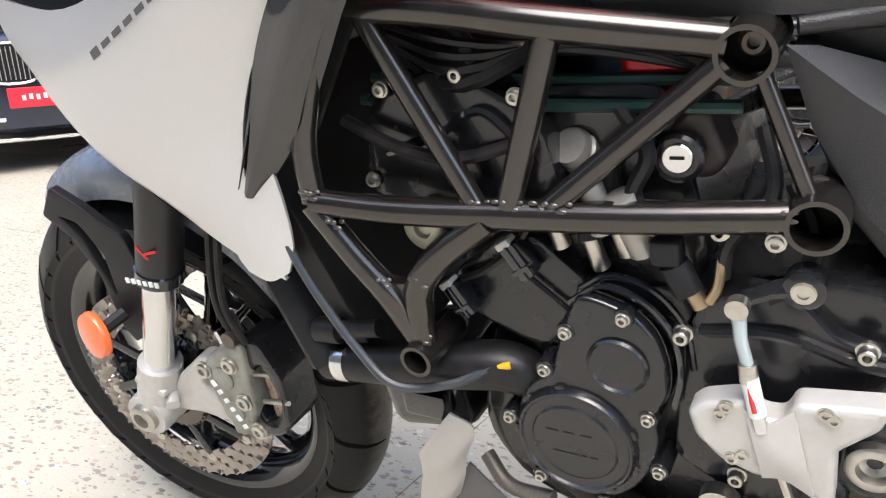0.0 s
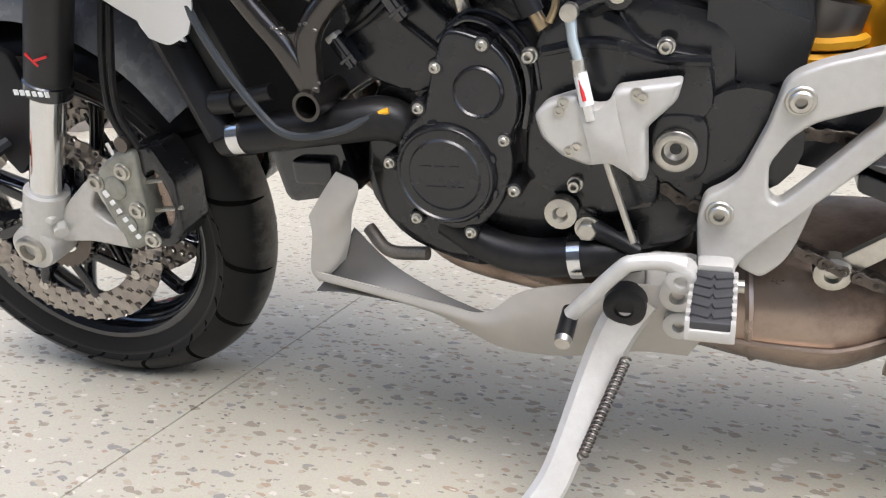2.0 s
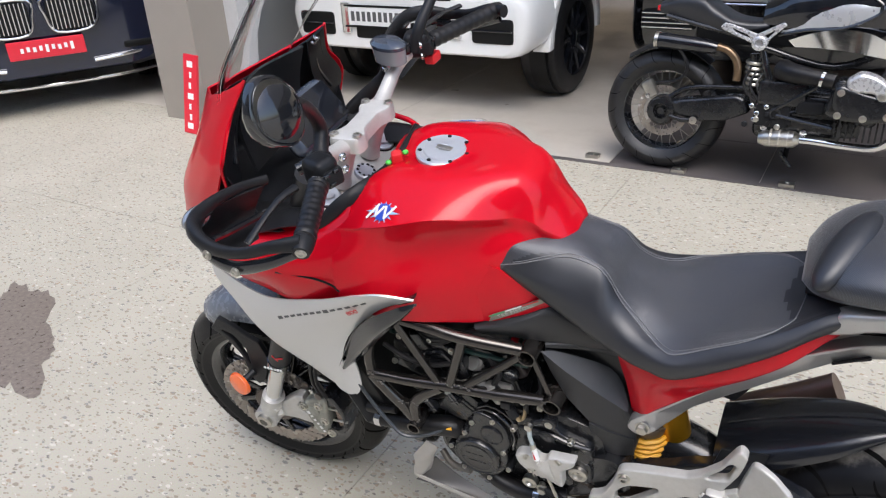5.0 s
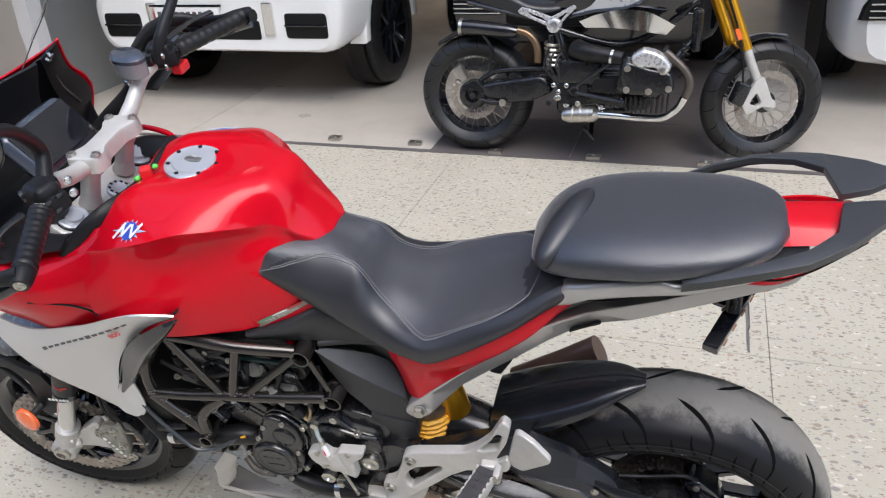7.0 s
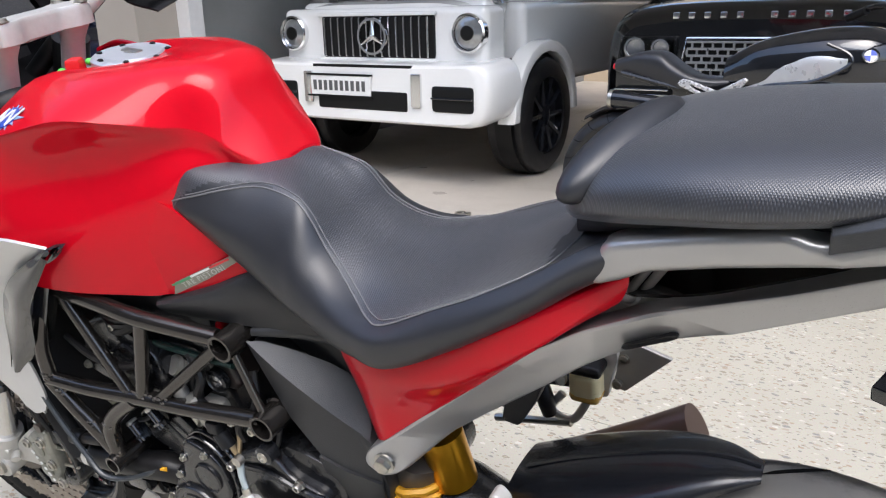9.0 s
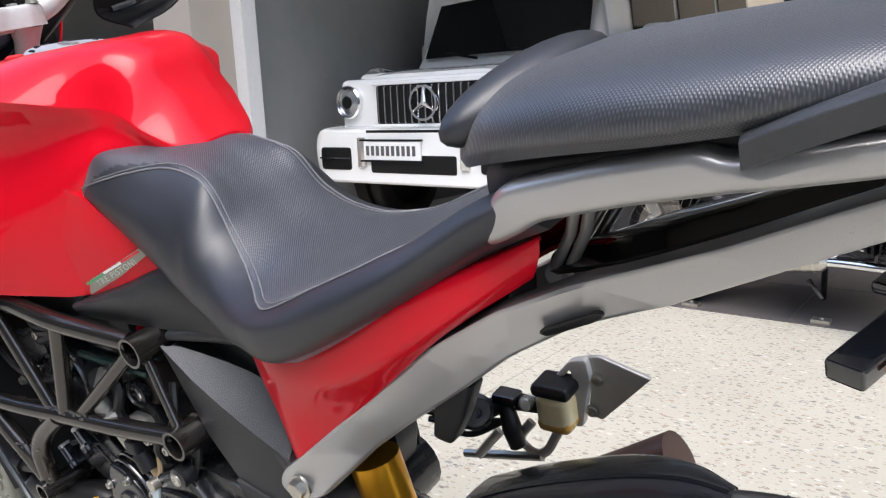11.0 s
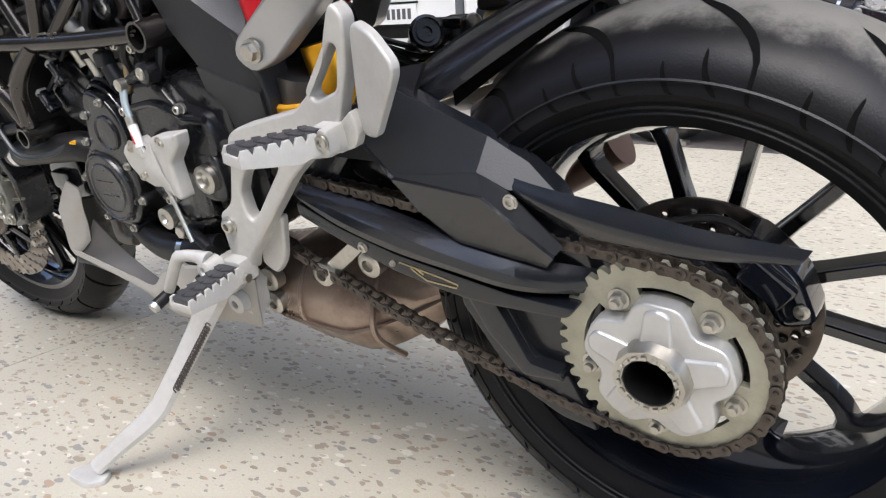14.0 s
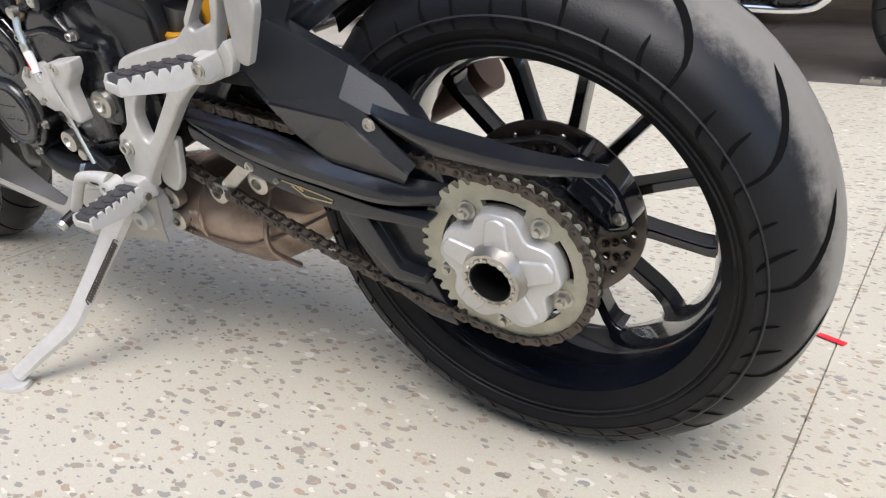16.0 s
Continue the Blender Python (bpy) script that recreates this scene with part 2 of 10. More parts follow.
DUST = (0.42, 0.36, 0.29)
RED = mat("red_paint", (0.57, 0.0012, 0.012), 0.50, 0.12, 0.55, 900, 0.06, 0.04, spec=0.05)
SILVER = mat("silver_paint", (0.60, 0.60, 0.59), 0.30, 0.45, 0.4, 1200, 0.08, 0.05)
FRAME_SILVER = mat("silver_frame_paint", (0.42, 0.415, 0.405), 0.30, 0.6, 0.3, 1200, 0.08, 0.06)
FRAME = mat("bronze_black_frame_paint", (0.062, 0.056, 0.051), 0.24, 0.85, 0.5, 40, 0.12, 0.05, dirt=DUST, dirt_amount=0.02, dirt_scale=14)
COVER_PLASTIC = mat("grained_black_cover", (0.019, 0.0198, 0.0215), 0.40, 0, 0, 60, 0.15, 0.05, bump=0.5, bump_scale=700, dirt=DUST, dirt_amount=0.02, dirt_scale=9, spec=0.55)
PLASTIC = mat("textured_black_plastic", (0.013, 0.0135, 0.015), 0.38, 0, 0, 60, 0.15, 0.05, bump=0.25, bump_scale=900, dirt=DUST, dirt_amount=0.008, dirt_scale=9, spec=0.22)
GREY_PLASTIC = mat("dark_grey_textured_plastic", (0.042, 0.045, 0.050), 0.36, 0, 0, 60, 0.12, 0.06, bump=0.5, bump_scale=700, dirt=DUST, dirt_amount=0.04, dirt_scale=9, spec=0.45)
ENGINE = mat("black_engine_paint", (0.0085, 0.009, 0.0105), 0.26, 0.0, 0.3, 50, 0.2, 0.06, bump=0.08, bump_scale=600, dirt=DUST, dirt_amount=0.012, dirt_scale=16)
RIM_BLACK = mat("blue_black_wheel_paint", (0.005, 0.007, 0.013), 0.16, 0.1, 0.9, 30, 0.1, 0.05, dirt=DUST, dirt_amount=0.02, dirt_scale=14)
GLOSS = mat("gloss_black_paint", (0.006, 0.007, 0.010), 0.12, 0, 0.8, 30, 0.1, 0.05, dirt=DUST, dirt_amount=0.03, dirt_scale=12)
RUBBER = mat("black_rubber", (0.007, 0.007, 0.008), 0.40, 0, 0, 80, 0.2, 0.08, bump=0.2, bump_scale=400, dirt=DUST, dirt_amount=0.04, dirt_scale=20, spec=0.35)
ARM_GRAIN = mat("grained_black_arm_cover", (0.016, 0.018, 0.022), 0.40, 0, 0, 90, 0.2, 0.06, bump=0.18, bump_scale=420, spec=0.5)
PEG_RUBBER = mat("worn_peg_rubber", (0.045, 0.045, 0.047), 0.5, 0, 0, 80, 0.2, 0.08, bump=0.2, bump_scale=400, spec=0.5)
POT = mat("smoky_clear_plastic", (0.22, 0.23, 0.24), 0.12, 0, 0.6, 60, 0.1, 0.04)
GREEN_TAG = mat("green_tag", (0.10, 0.60, 0.08), 0.4)
# mudguard plastic, lightened to blue-grey in place of the sky it reflects
GUARD = mat("sky_tinted_guard_plastic", (0.15, 0.165, 0.19), 0.27, 0, 0.2, 60, 0.1, 0.05, bump=0.15, bump_scale=800)
ARM = mat("satin_black_arm_cover", (0.008, 0.0092, 0.0125), 0.24, 0, 0.35, 60, 0.15, 0.05, bump=0.25, bump_scale=800, dirt=DUST, dirt_amount=0.015, dirt_scale=12)
WELD = mat("bare_weld", (0.13, 0.12, 0.11), 0.3, 0.9, 0.3, 300, 0.3, 0.1, bump=0.5, bump_scale=400)
TYRE = mat("black_tyre_rubber", (0.009, 0.009, 0.010), 0.44, 0, 0, 60, 0.2, 0.08, bump=0.25, bump_scale=500, dirt=(0.20, 0.18, 0.155), dirt_amount=0.06, dirt_scale=10)


def dusty_tyre(name, inner, outer):
    """Tyre rubber whose tread carries worn-in pale dust from the radius inner to the radius outer."""
    m = mat(name, (0.006, 0.006, 0.007), 0.40, 0, 0, 60, 0.2, 0.08, bump=0.2, bump_scale=500, spec=0.24)
    nt = m.node_tree
    N, L = nt.nodes, nt.links
    bs = N["Principled BSDF"]
    tc = N.new("ShaderNodeTexCoord")
    flat = N.new("ShaderNodeVectorMath")
    flat.operation = "MULTIPLY"
    flat.inputs[1].default_value = (1, 0, 1)
    L.new(tc.outputs["Object"], flat.inputs[0])
    ln = N.new("ShaderNodeVectorMath")
    ln.operation = "LENGTH"
    L.new(flat.outputs[0], ln.inputs[0])
    no = N.new("ShaderNodeTexNoise")
    no.inputs["Scale"].default_value, no.inputs["Detail"].default_value, no.inputs["Roughness"].default_value = 22, 8, 0.75
    L.new(tc.outputs["Object"], no.inputs["Vector"])
    sh = N.new("ShaderNodeMath")
    sh.operation = "MULTIPLY_ADD"
    sh.inputs[1].default_value, sh.inputs[2].default_value = 0.030, -0.015
    L.new(no.outputs["Fac"], sh.inputs[0])
    ad = N.new("ShaderNodeMath")
    L.new(ln.outputs["Value"], ad.inputs[0])
    L.new(sh.outputs[0], ad.inputs[1])
    mr = N.new("ShaderNodeMapRange")
    mr.interpolation_type = "SMOOTHSTEP"
    mr.inputs["From Min"].default_value, mr.inputs["From Max"].default_value = inner, outer
    mr.inputs["To Max"].default_value = 0.9
    L.new(ad.outputs[0], mr.inputs["Value"])
    mx = N.new("ShaderNodeMix")
    mx.data_type = "RGBA"
    mx.inputs["B"].default_value = (0.205, 0.195, 0.175, 1)
    old = bs.inputs["Base Color"].links[0].from_socket
    L.new(mr.outputs["Result"], mx.inputs["Factor"])
    L.new(old, mx.inputs["A"])
    L.new(mx.outputs["Result"], bs.inputs["Base Color"])
    return m


REAR_TYRE = dusty_tyre("dusty_rear_tyre", 0.302, 0.318)
FRONT_TYRE = dusty_tyre("dusty_front_tyre", 0.288, 0.312)
LINER = mat("gloss_brown_black_liner", (0.012, 0.009, 0.007), 0.10, 0, 0.9, 30, 0.1, 0.03)
GROOVE = mat("tread_groove_rubber", (0.005, 0.005, 0.005), 0.9, 0, 0, 60, 0.1, 0.05, spec=0.05)
ALU = mat("cast_aluminium_paint", (0.53, 0.52, 0.49), 0.36, 0.25, 0, 120, 0.08, 0.08, bump=0.2, bump_scale=500, dirt=(0.25, 0.22, 0.18), dirt_amount=0.25, dirt_scale=18)
STEEL = mat("zinc_steel", (0.55, 0.53, 0.48), 0.32, 1.0, 0, 150, 0.15, 0.1, dirt=(0.2, 0.16, 0.11), dirt_amount=0.3, dirt_scale=40)
CAP_METAL = mat("satin_silver_cap", (0.44, 0.46, 0.49), 0.34, 0.35, 0, 80, 0.06, 0.05)
POLISHED = mat("polished_metal", (0.72, 0.72, 0.72), 0.16, 1.0, 0, 80, 0.06, 0.05)
DISC = mat("brake_disc_steel", (0.42, 0.38, 0.34), 0.36, 0.9, 0, 60, 0.15, 0.08, dirt=(0.16, 0.13, 0.10), dirt_amount=0.35, dirt_scale=20)
DARK_DISC = mat("dark_brake_disc", (0.14, 0.12, 0.105), 0.4, 0.8, 0, 60, 0.2, 0.08)
CHAIN = mat("oiled_chain_steel", (0.115, 0.098, 0.085), 0.36, 0.85, 0, 300, 0.3, 0.1, dirt=(0.035, 0.03, 0.025), dirt_amount=0.6, dirt_scale=120)
SPROCKET = mat("zinc_yellow_steel", (0.42, 0.41, 0.33), 0.40, 0.6, 0, 60, 0.1, 0.08, dirt=(0.16, 0.14, 0.10), dirt_amount=0.4, dirt_scale=25)
CALIPER = mat("grey_green_caliper", (0.30, 0.30, 0.26), 0.38, 0.5, 0, 90, 0.12, 0.08, dirt=(0.05, 0.045, 0.035), dirt_amount=0.5, dirt_scale=25)
EXHAUST = mat("heat_tinted_exhaust", (0.34, 0.265, 0.215), 0.28, 0.75, 0, 7, 0.45, 0.12, dirt=(0.10, 0.062, 0.045), dirt_amount=0.8, dirt_scale=11)
GOLD = mat("gold_anodised", (0.72, 0.36, 0.02), 0.3, 0.85, 0, 100, 0.08, 0.05)
ORANGE = mat("orange_reflector", (0.85, 0.14, 0.02), 0.25, 0, 0.6, 200, 0.1, 0.05)
LENS_RED = mat("red_lens", (0.62, 0.004, 0.012), 0.12, 0, 1.0, 60, 0.1, 0.03, spec=0.2)
YELLOW = mat("yellow_rubber_tip", (0.85, 0.42, 0.02), 0.45)
AMBER_DARK = mat("brake_fluid", (0.60, 0.34, 0.07), 0.25, 0, 0.3, 40, 0.15)
BARE_ALU = mat("bare_aluminium", (0.60, 0.58, 0.53), 0.34, 0.7, 0, 60, 0.08, 0.06)
PALE_CAST = mat("pale_cast_metal", (0.62, 0.62, 0.62), 0.28, 0.55, 0, 60, 0.08, 0.06)
BRONZE = mat("bronzed_pipe", (0.22, 0.15, 0.09), 0.35, 0.8)
SATIN_GRILLE = mat("satin_silver_grille", (0.50, 0.51, 0.52), 0.30, 0.7)
DIM_AMBER = mat("unlit_amber_lens", (0.36, 0.16, 0.07), 0.2, 0, 0.5)
AMBER = mat("brake_fluid_pot", (0.78, 0.66, 0.36), 0.3, 0, 0.3, 40, 0.15)
WHITE = mat("white_marking", (0.8, 0.8, 0.78), 0.4)
RED_MARK = mat("red_marking", (0.62, 0.02, 0.025), 0.4)
GREEN_MARK = mat("green_marking", (0.06, 0.30, 0.12), 0.4)
BADGE_SKY = mat("pale_blue_enamel", (0.30, 0.50, 0.74), 0.3)
BLUE_MARK = mat("blue_marking", (0.02, 0.06, 0.42), 0.35)
DARK_MARK = mat("dark_grey_marking", (0.09, 0.09, 0.09), 0.4)
MIRROR = mat("mirror_glass", (0.9, 0.9, 0.9), 0.03, 1.0, 0, 5, 0.0, 0.0)
BLUE_LENS = mat("smoked_blue_plastic", (0.045, 0.055, 0.075), 0.15, 0, 0.5)
CAR_WHITE = mat("white_car_paint", (0.80, 0.80, 0.78), 0.25, 0, 0.9, 50, 0.02, 0.03)
CAR_NAVY = mat("navy_car_paint", (0.006, 0.010, 0.032), 0.15, 0.2, 1.0, 50, 0.1, 0.03)
CAR_BLACK = mat("black_car_paint", (0.006, 0.006, 0.007), 0.15, 0, 1.0, 50, 0.1, 0.03)
CHROME = mat("chrome", (0.78, 0.78, 0.78), 0.12, 1.0, 0, 60, 0.04, 0.03)
DARK = mat("matt_black_trim", (0.006, 0.006, 0.006), 0.5, spec=0.25)
CAR_GLASS = mat("dark_car_glass", (0.006, 0.008, 0.009), 0.05, 0, 0.0, 5, 0.1, 0.02, spec=0.25)
HEADLAMP = mat("headlamp_glass", (0.35, 0.36, 0.37), 0.08, 0.6, 1.0, 40, 0.3, 0.04)
TANSUV = mat("gold_brown_car_paint", (0.40, 0.27, 0.13), 0.2, 0.4, 0.9, 50, 0.08, 0.03)
SIGN_RED = mat("red_sign_board", (0.68, 0.02, 0.04), 0.35, 0, 0.2)
GREY_WALL = mat("grey_wall_paint", (0.235, 0.238, 0.235), 0.7, 0, 0, 3, 0.06, 0.05, bump=0.1, bump_scale=60, dirt=(0.12, 0.12, 0.115), dirt_amount=0.25, dirt_scale=1.2)
FACADE = mat("unseen_facade_dark", (0.20, 0.19, 0.175), 0.6, 0, 0, 3, 0.2, 0.1, bump=0.3, bump_scale=40)
BEIGE_WALL = mat("beige_cladding", (0.30, 0.27, 0.235), 0.5, 0, 0, 4, 0.05, 0.05, dirt=(0.2, 0.18, 0.15), dirt_amount=0.2, dirt_scale=1.5)
DULL_WALL = mat("dull_plaster", (0.17, 0.155, 0.14), 0.85, 0, 0, 2, 0.15, 0.05, bump=0.3, bump_scale=80, dirt=(0.08, 0.075, 0.07), dirt_amount=0.6, dirt_scale=0.6)
PALE_WALL = mat("pale_render", (0.62, 0.52, 0.38), 0.85, 0, 0, 2, 0.08, 0.05, bump=0.3, bump_scale=80, dirt=(0.35, 0.31, 0.26), dirt_amount=0.3, dirt_scale=0.8)
CEILING = mat("ceiling_paint", (0.55, 0.55, 0.53), 0.8, 0, 0, 3, 0.05)
DARK_TILE = mat("dark_stone_tile", (0.10, 0.088, 0.085), 0.35, 0, 0, 4, 0.15, 0.1, dirt=(0.2, 0.18, 0.16), dirt_amount=0.25, dirt_scale=3)
PALE_TILE = mat("pale_polished_tile", (0.50, 0.46, 0.40), 0.3, 0, 0, 2.5, 0.06, 0.08, dirt=(0.30, 0.27, 0.23), dirt_amount=0.35, dirt_scale=2)


def terrazzo():
    """Washed pebble paving: cream cement with grey, brown and dark chips, and stains."""
    m = bpy.data.materials.new("pebble_paving")
    m.use_nodes = True
    nt = m.node_tree
    N, L = nt.nodes, nt.links
    bs = N["Principled BSDF"]
    tc = N.new("ShaderNodeTexCoord")
    warp = N.new("ShaderNodeTexNoise")
    warp.inputs["Scale"].default_value, warp.inputs["Detail"].default_value = 60, 2
    L.new(tc.outputs["Object"], warp.inputs["Vector"])
    ofs = N.new("ShaderNodeVectorMath")
    ofs.operation = "MULTIPLY_ADD"
    ofs.inputs[1].default_value = (0.014, 0.014, 0)
    L.new(warp.outputs["Color"], ofs.inputs[0])
    L.new(tc.outputs["Object"], ofs.inputs[2])
    stretch = N.new("ShaderNodeVectorMath")
    stretch.operation = "MULTIPLY"
    stretch.inputs[1].default_value = (0.80, 1.55, 1.0)
    L.new(ofs.outputs[0], stretch.inputs[0])
    out_col, heights = None, []
    base = N.new("ShaderNodeTexNoise")
    base.inputs["Scale"].default_value, base.inputs["Detail"].default_value = 2.2, 8
    L.new(tc.outputs["Object"], base.inputs["Vector"])
    cem = N.new("ShaderNodeMix")
    cem.data_type = "RGBA"
    cem.inputs["A"].default_value, cem.inputs["B"].default_value = (0.43, 0.400, 0.335, 1), (0.56, 0.530, 0.460, 1)
    L.new(base.outputs["Fac"], cem.inputs["Factor"])
    out_col = cem.outputs["Result"]
    for scale, size, keep, seed in ((44, 0.36, 0.45, 0.0), (62, 0.38, 0.50, 3.7), (110, 0.38, 0.22, 9.1)):
        vo = N.new("ShaderNodeTexVoronoi")
        vo.inputs["Scale"].default_value = scale
        sh = N.new("ShaderNodeVectorMath")
        sh.inputs[1].default_value = (seed, seed * 1.7, 0)
        L.new(stretch.outputs[0], sh.inputs[0])
        L.new(sh.outputs[0], vo.inputs["Vector"])
        sep = N.new("ShaderNodeSeparateColor")
        L.new(vo.outputs["Color"], sep.inputs["Color"])
        sz = N.new("ShaderNodeMath")
        sz.operation = "MULTIPLY_ADD"
        sz.inputs[1].default_value, sz.inputs[2].default_value = 0.30, size - 0.22
        L.new(sep.outputs["Green"], sz.inputs[0])
        lt = N.new("ShaderNodeMath")
        lt.operation = "LESS_THAN"
        L.new(vo.outputs["Distance"], lt.inputs[0])
        L.new(sz.outputs[0], lt.inputs[1])
        kp = N.new("ShaderNodeMath")
        kp.operation = "LESS_THAN"
        kp.inputs[1].default_value = keep
        L.new(sep.outputs["Red"], kp.inputs[0])
        mk = N.new("ShaderNodeMath")
        mk.operation = "MULTIPLY"
        L.new(lt.outputs[0], mk.inputs[0])
        L.new(kp.outputs[0], mk.inputs[1])
        ramp = N.new("ShaderNodeValToRGB")
        ramp.color_ramp.interpolation = "CONSTANT"
        cols = [(0.0, (0.31, 0.265, 0.215)), (0.14, (0.43, 0.37, 0.30)), (0.34, (0.33, 0.28, 0.235)), (0.50, (0.50, 0.445, 0.37)), (0.64, (0.20, 0.18, 0.165)), (0.72, (0.38, 0.285, 0.215)), (0.82, (0.28, 0.265, 0.255)), (0.93, (0.62, 0.59, 0.54))]
        e = ramp.color_ramp.elements
        e[0].position, e[0].color = cols[0][0], (*cols[0][1], 1)
        e[1].position, e[1].color = cols[1][0], (*cols[1][1], 1)
        for p, c in cols[2:]:
            q = e.new(p)
            q.color = (*c, 1)
        L.new(sep.outputs["Blue"], ramp.inputs["Fac"])
        mx = N.new("ShaderNodeMix")
        mx.data_type = "RGBA"
        L.new(mk.outputs[0], mx.inputs["Factor"])
        L.new(out_col, mx.inputs["A"])
        L.new(ramp.outputs["Color"], mx.inputs["B"])
        out_col = mx.outputs["Result"]
        heights.append(mk.outputs[0])
    fine = N.new("ShaderNodeTexNoise")
    fine.inputs["Scale"].default_value, fine.inputs["Detail"].default_value = 350, 4
    L.new(tc.outputs["Object"], fine.inputs["Vector"])
    fm = N.new("ShaderNodeMix")
    fm.data_type, fm.blend_type = "RGBA", "MULTIPLY"
    fm.inputs["Factor"].default_value = 0.35
    L.new(out_col, fm.inputs["A"])
    L.new(fine.outputs["Color"], fm.inputs["B"])
    bright = N.new("ShaderNodeMix")
    bright.data_type, bright.blend_type = "RGBA", "MULTIPLY"
    bright.inputs["Factor"].default_value = 1.0
    bright.inputs["B"].default_value = (1.09, 1.09, 1.03, 1)
    L.new(fm.outputs["Result"], bright.inputs["A"])
    L.new(bright.outputs["Result"], bs.inputs["Base Color"])
    bs.inputs["Roughness"].default_value = 0.62
    hs = N.new("ShaderNodeMath")
    hs.operation = "ADD"
    L.new(heights[0], hs.inputs[0])
    L.new(fine.outputs["Fac"], hs.inputs[1])
    bp = N.new("ShaderNodeBump")
    bp.inputs["Strength"].default_value, bp.inputs["Distance"].default_value = 0.45, 0.0012
    L.new(hs.outputs[0], bp.inputs["Height"])
    L.new(bp.outputs["Normal"], bs.inputs["Normal"])
    return m


PAVING = terrazzo()


def seat_cover(name, scale, relief, pits):
    """Black vinyl with a raised weave: gleam on crowns, shade in pits, put into the colour."""
    m = mat(name, (0.040, 0.043, 0.052), 0.34, 0, 0, 40, 0.12, 0.05, dirt=DUST, dirt_amount=0.03, dirt_scale=7, spec=0.9)
    nt = m.node_tree
    N, L = nt.nodes, nt.links
    bs = N["Principled BSDF"]
    bs.inputs["Sheen Weight"].default_value, bs.inputs["Sheen Roughness"].default_value = 0.30, 0.4
    tc = N.new("ShaderNodeTexCoord")
    mp = N.new("ShaderNodeMapping")
    mp.inputs["Rotation"].default_value = (0, 0, radians(45))
    L.new(tc.outputs["Object"], mp.inputs["Vector"])
    w1, w2 = N.new("ShaderNodeTexWave"), N.new("ShaderNodeTexWave")
    w1.bands_direction, w2.bands_direction = "X", "Y"
    for w in (w1, w2):
        w.inputs["Scale"].default_value, w.inputs["Distortion"].default_value = scale, 0
        L.new(mp.outputs[0], w.inputs["Vector"])
    ml = N.new("ShaderNodeMath")
    ml.operation = "MULTIPLY"
    L.new(w1.outputs["Fac"], ml.inputs[0])
    L.new(w2.outputs["Fac"], ml.inputs[1])
    rr = N.new("ShaderNodeMapRange")
    rr.inputs["To Min"].default_value, rr.inputs["To Max"].default_value = 1.0 - pits, 1.0 + pits * 0.6
    L.new(ml.outputs[0], rr.inputs["Value"])
    old = bs.inputs["Base Color"].links[0].from_socket
    mx = N.new("ShaderNodeVectorMath")
    mx.operation = "SCALE"
    L.new(old, mx.inputs[0])
    L.new(rr.outputs["Result"], mx.inputs["Scale"])
    L.new(mx.outputs[0], bs.inputs["Base Color"])
    bp = N.new("ShaderNodeBump")
    bp.inputs["Strength"].default_value, bp.inputs["Distance"].default_value = relief, 0.0012
    L.new(ml.outputs[0], bp.inputs["Height"])
    L.new(bp.outputs["Normal"], bs.inputs["Normal"])
    return m


WEAVE = seat_cover("woven_black_vinyl", 170, 0.30, 0.3)
DOT_WEAVE = seat_cover("dotted_black_vinyl", 165, 0.20, 0.5)
VINYL = mat("smooth_black_vinyl", (0.018, 0.0195, 0.024), 0.40, 0, 0, 50, 0.1, 0.05, bump=0.12, bump_scale=500, dirt=DUST, dirt_amount=0.02, dirt_scale=8, spec=0.6)


def clear(name, tint):
    m = bpy.data.materials.new(name)
    m.use_nodes = True
    b = m.node_tree.nodes["Principled BSDF"]
    b.inputs["Base Color"].default_value = (*tint, 1)
    b.inputs["Transmission Weight"].default_value, b.inputs["Roughness"].default_value, b.inputs["IOR"].default_value = 1.0, 0.03, 1.1
    return m


CLEAR_LAMP = clear("clear_lamp_glass", (0.95, 0.95, 0.95))
SCREEN = clear("clear_windscreen", (0.93, 0.94, 0.95))


def mesh_grille():
    """Bright woven wire with see-through gaps is built as wire; this is the wire's metal."""
    return mat("wire_metal", (0.50, 0.47, 0.42), 0.4, 0.8)


WIRE = mesh_grille()


# ---- setting ----
def setting(name, bm, material, label, category):
    return tagged(part(name, bm, material), label, category, kind="structure")


EDGE = 3.42          # where the paving meets the garage floor


def slab(x0, x1, y0, y1, z0, z1, bevel=0.0):
    return box(((x0 + x1) / 2, (y0 + y1) / 2, (z0 + z1) / 2), (x1 - x0, y1 - y0, z1 - z0), bevel)


ground = setting("ground", slab(-60, 60, -60, 60, -0.5, -0.006), PAVING, "cream washed-pebble paving with grey and brown chips", "paving")
# paving slabs with narrow joints
for i in range(-5, 5):
    for j in range(-4, 3):
        x0, y0 = -0.62 + i * 1.56, 0.20 + j * 1.61
        if y0 > EDGE - 0.05:
            continue
        y1 = min(y0 + 1.6075, EDGE - 0.012)
        part("paving_slab", slab(x0, x0 + 1.5575, y0, y1, -0.02, 0.0), PAVING, ground)

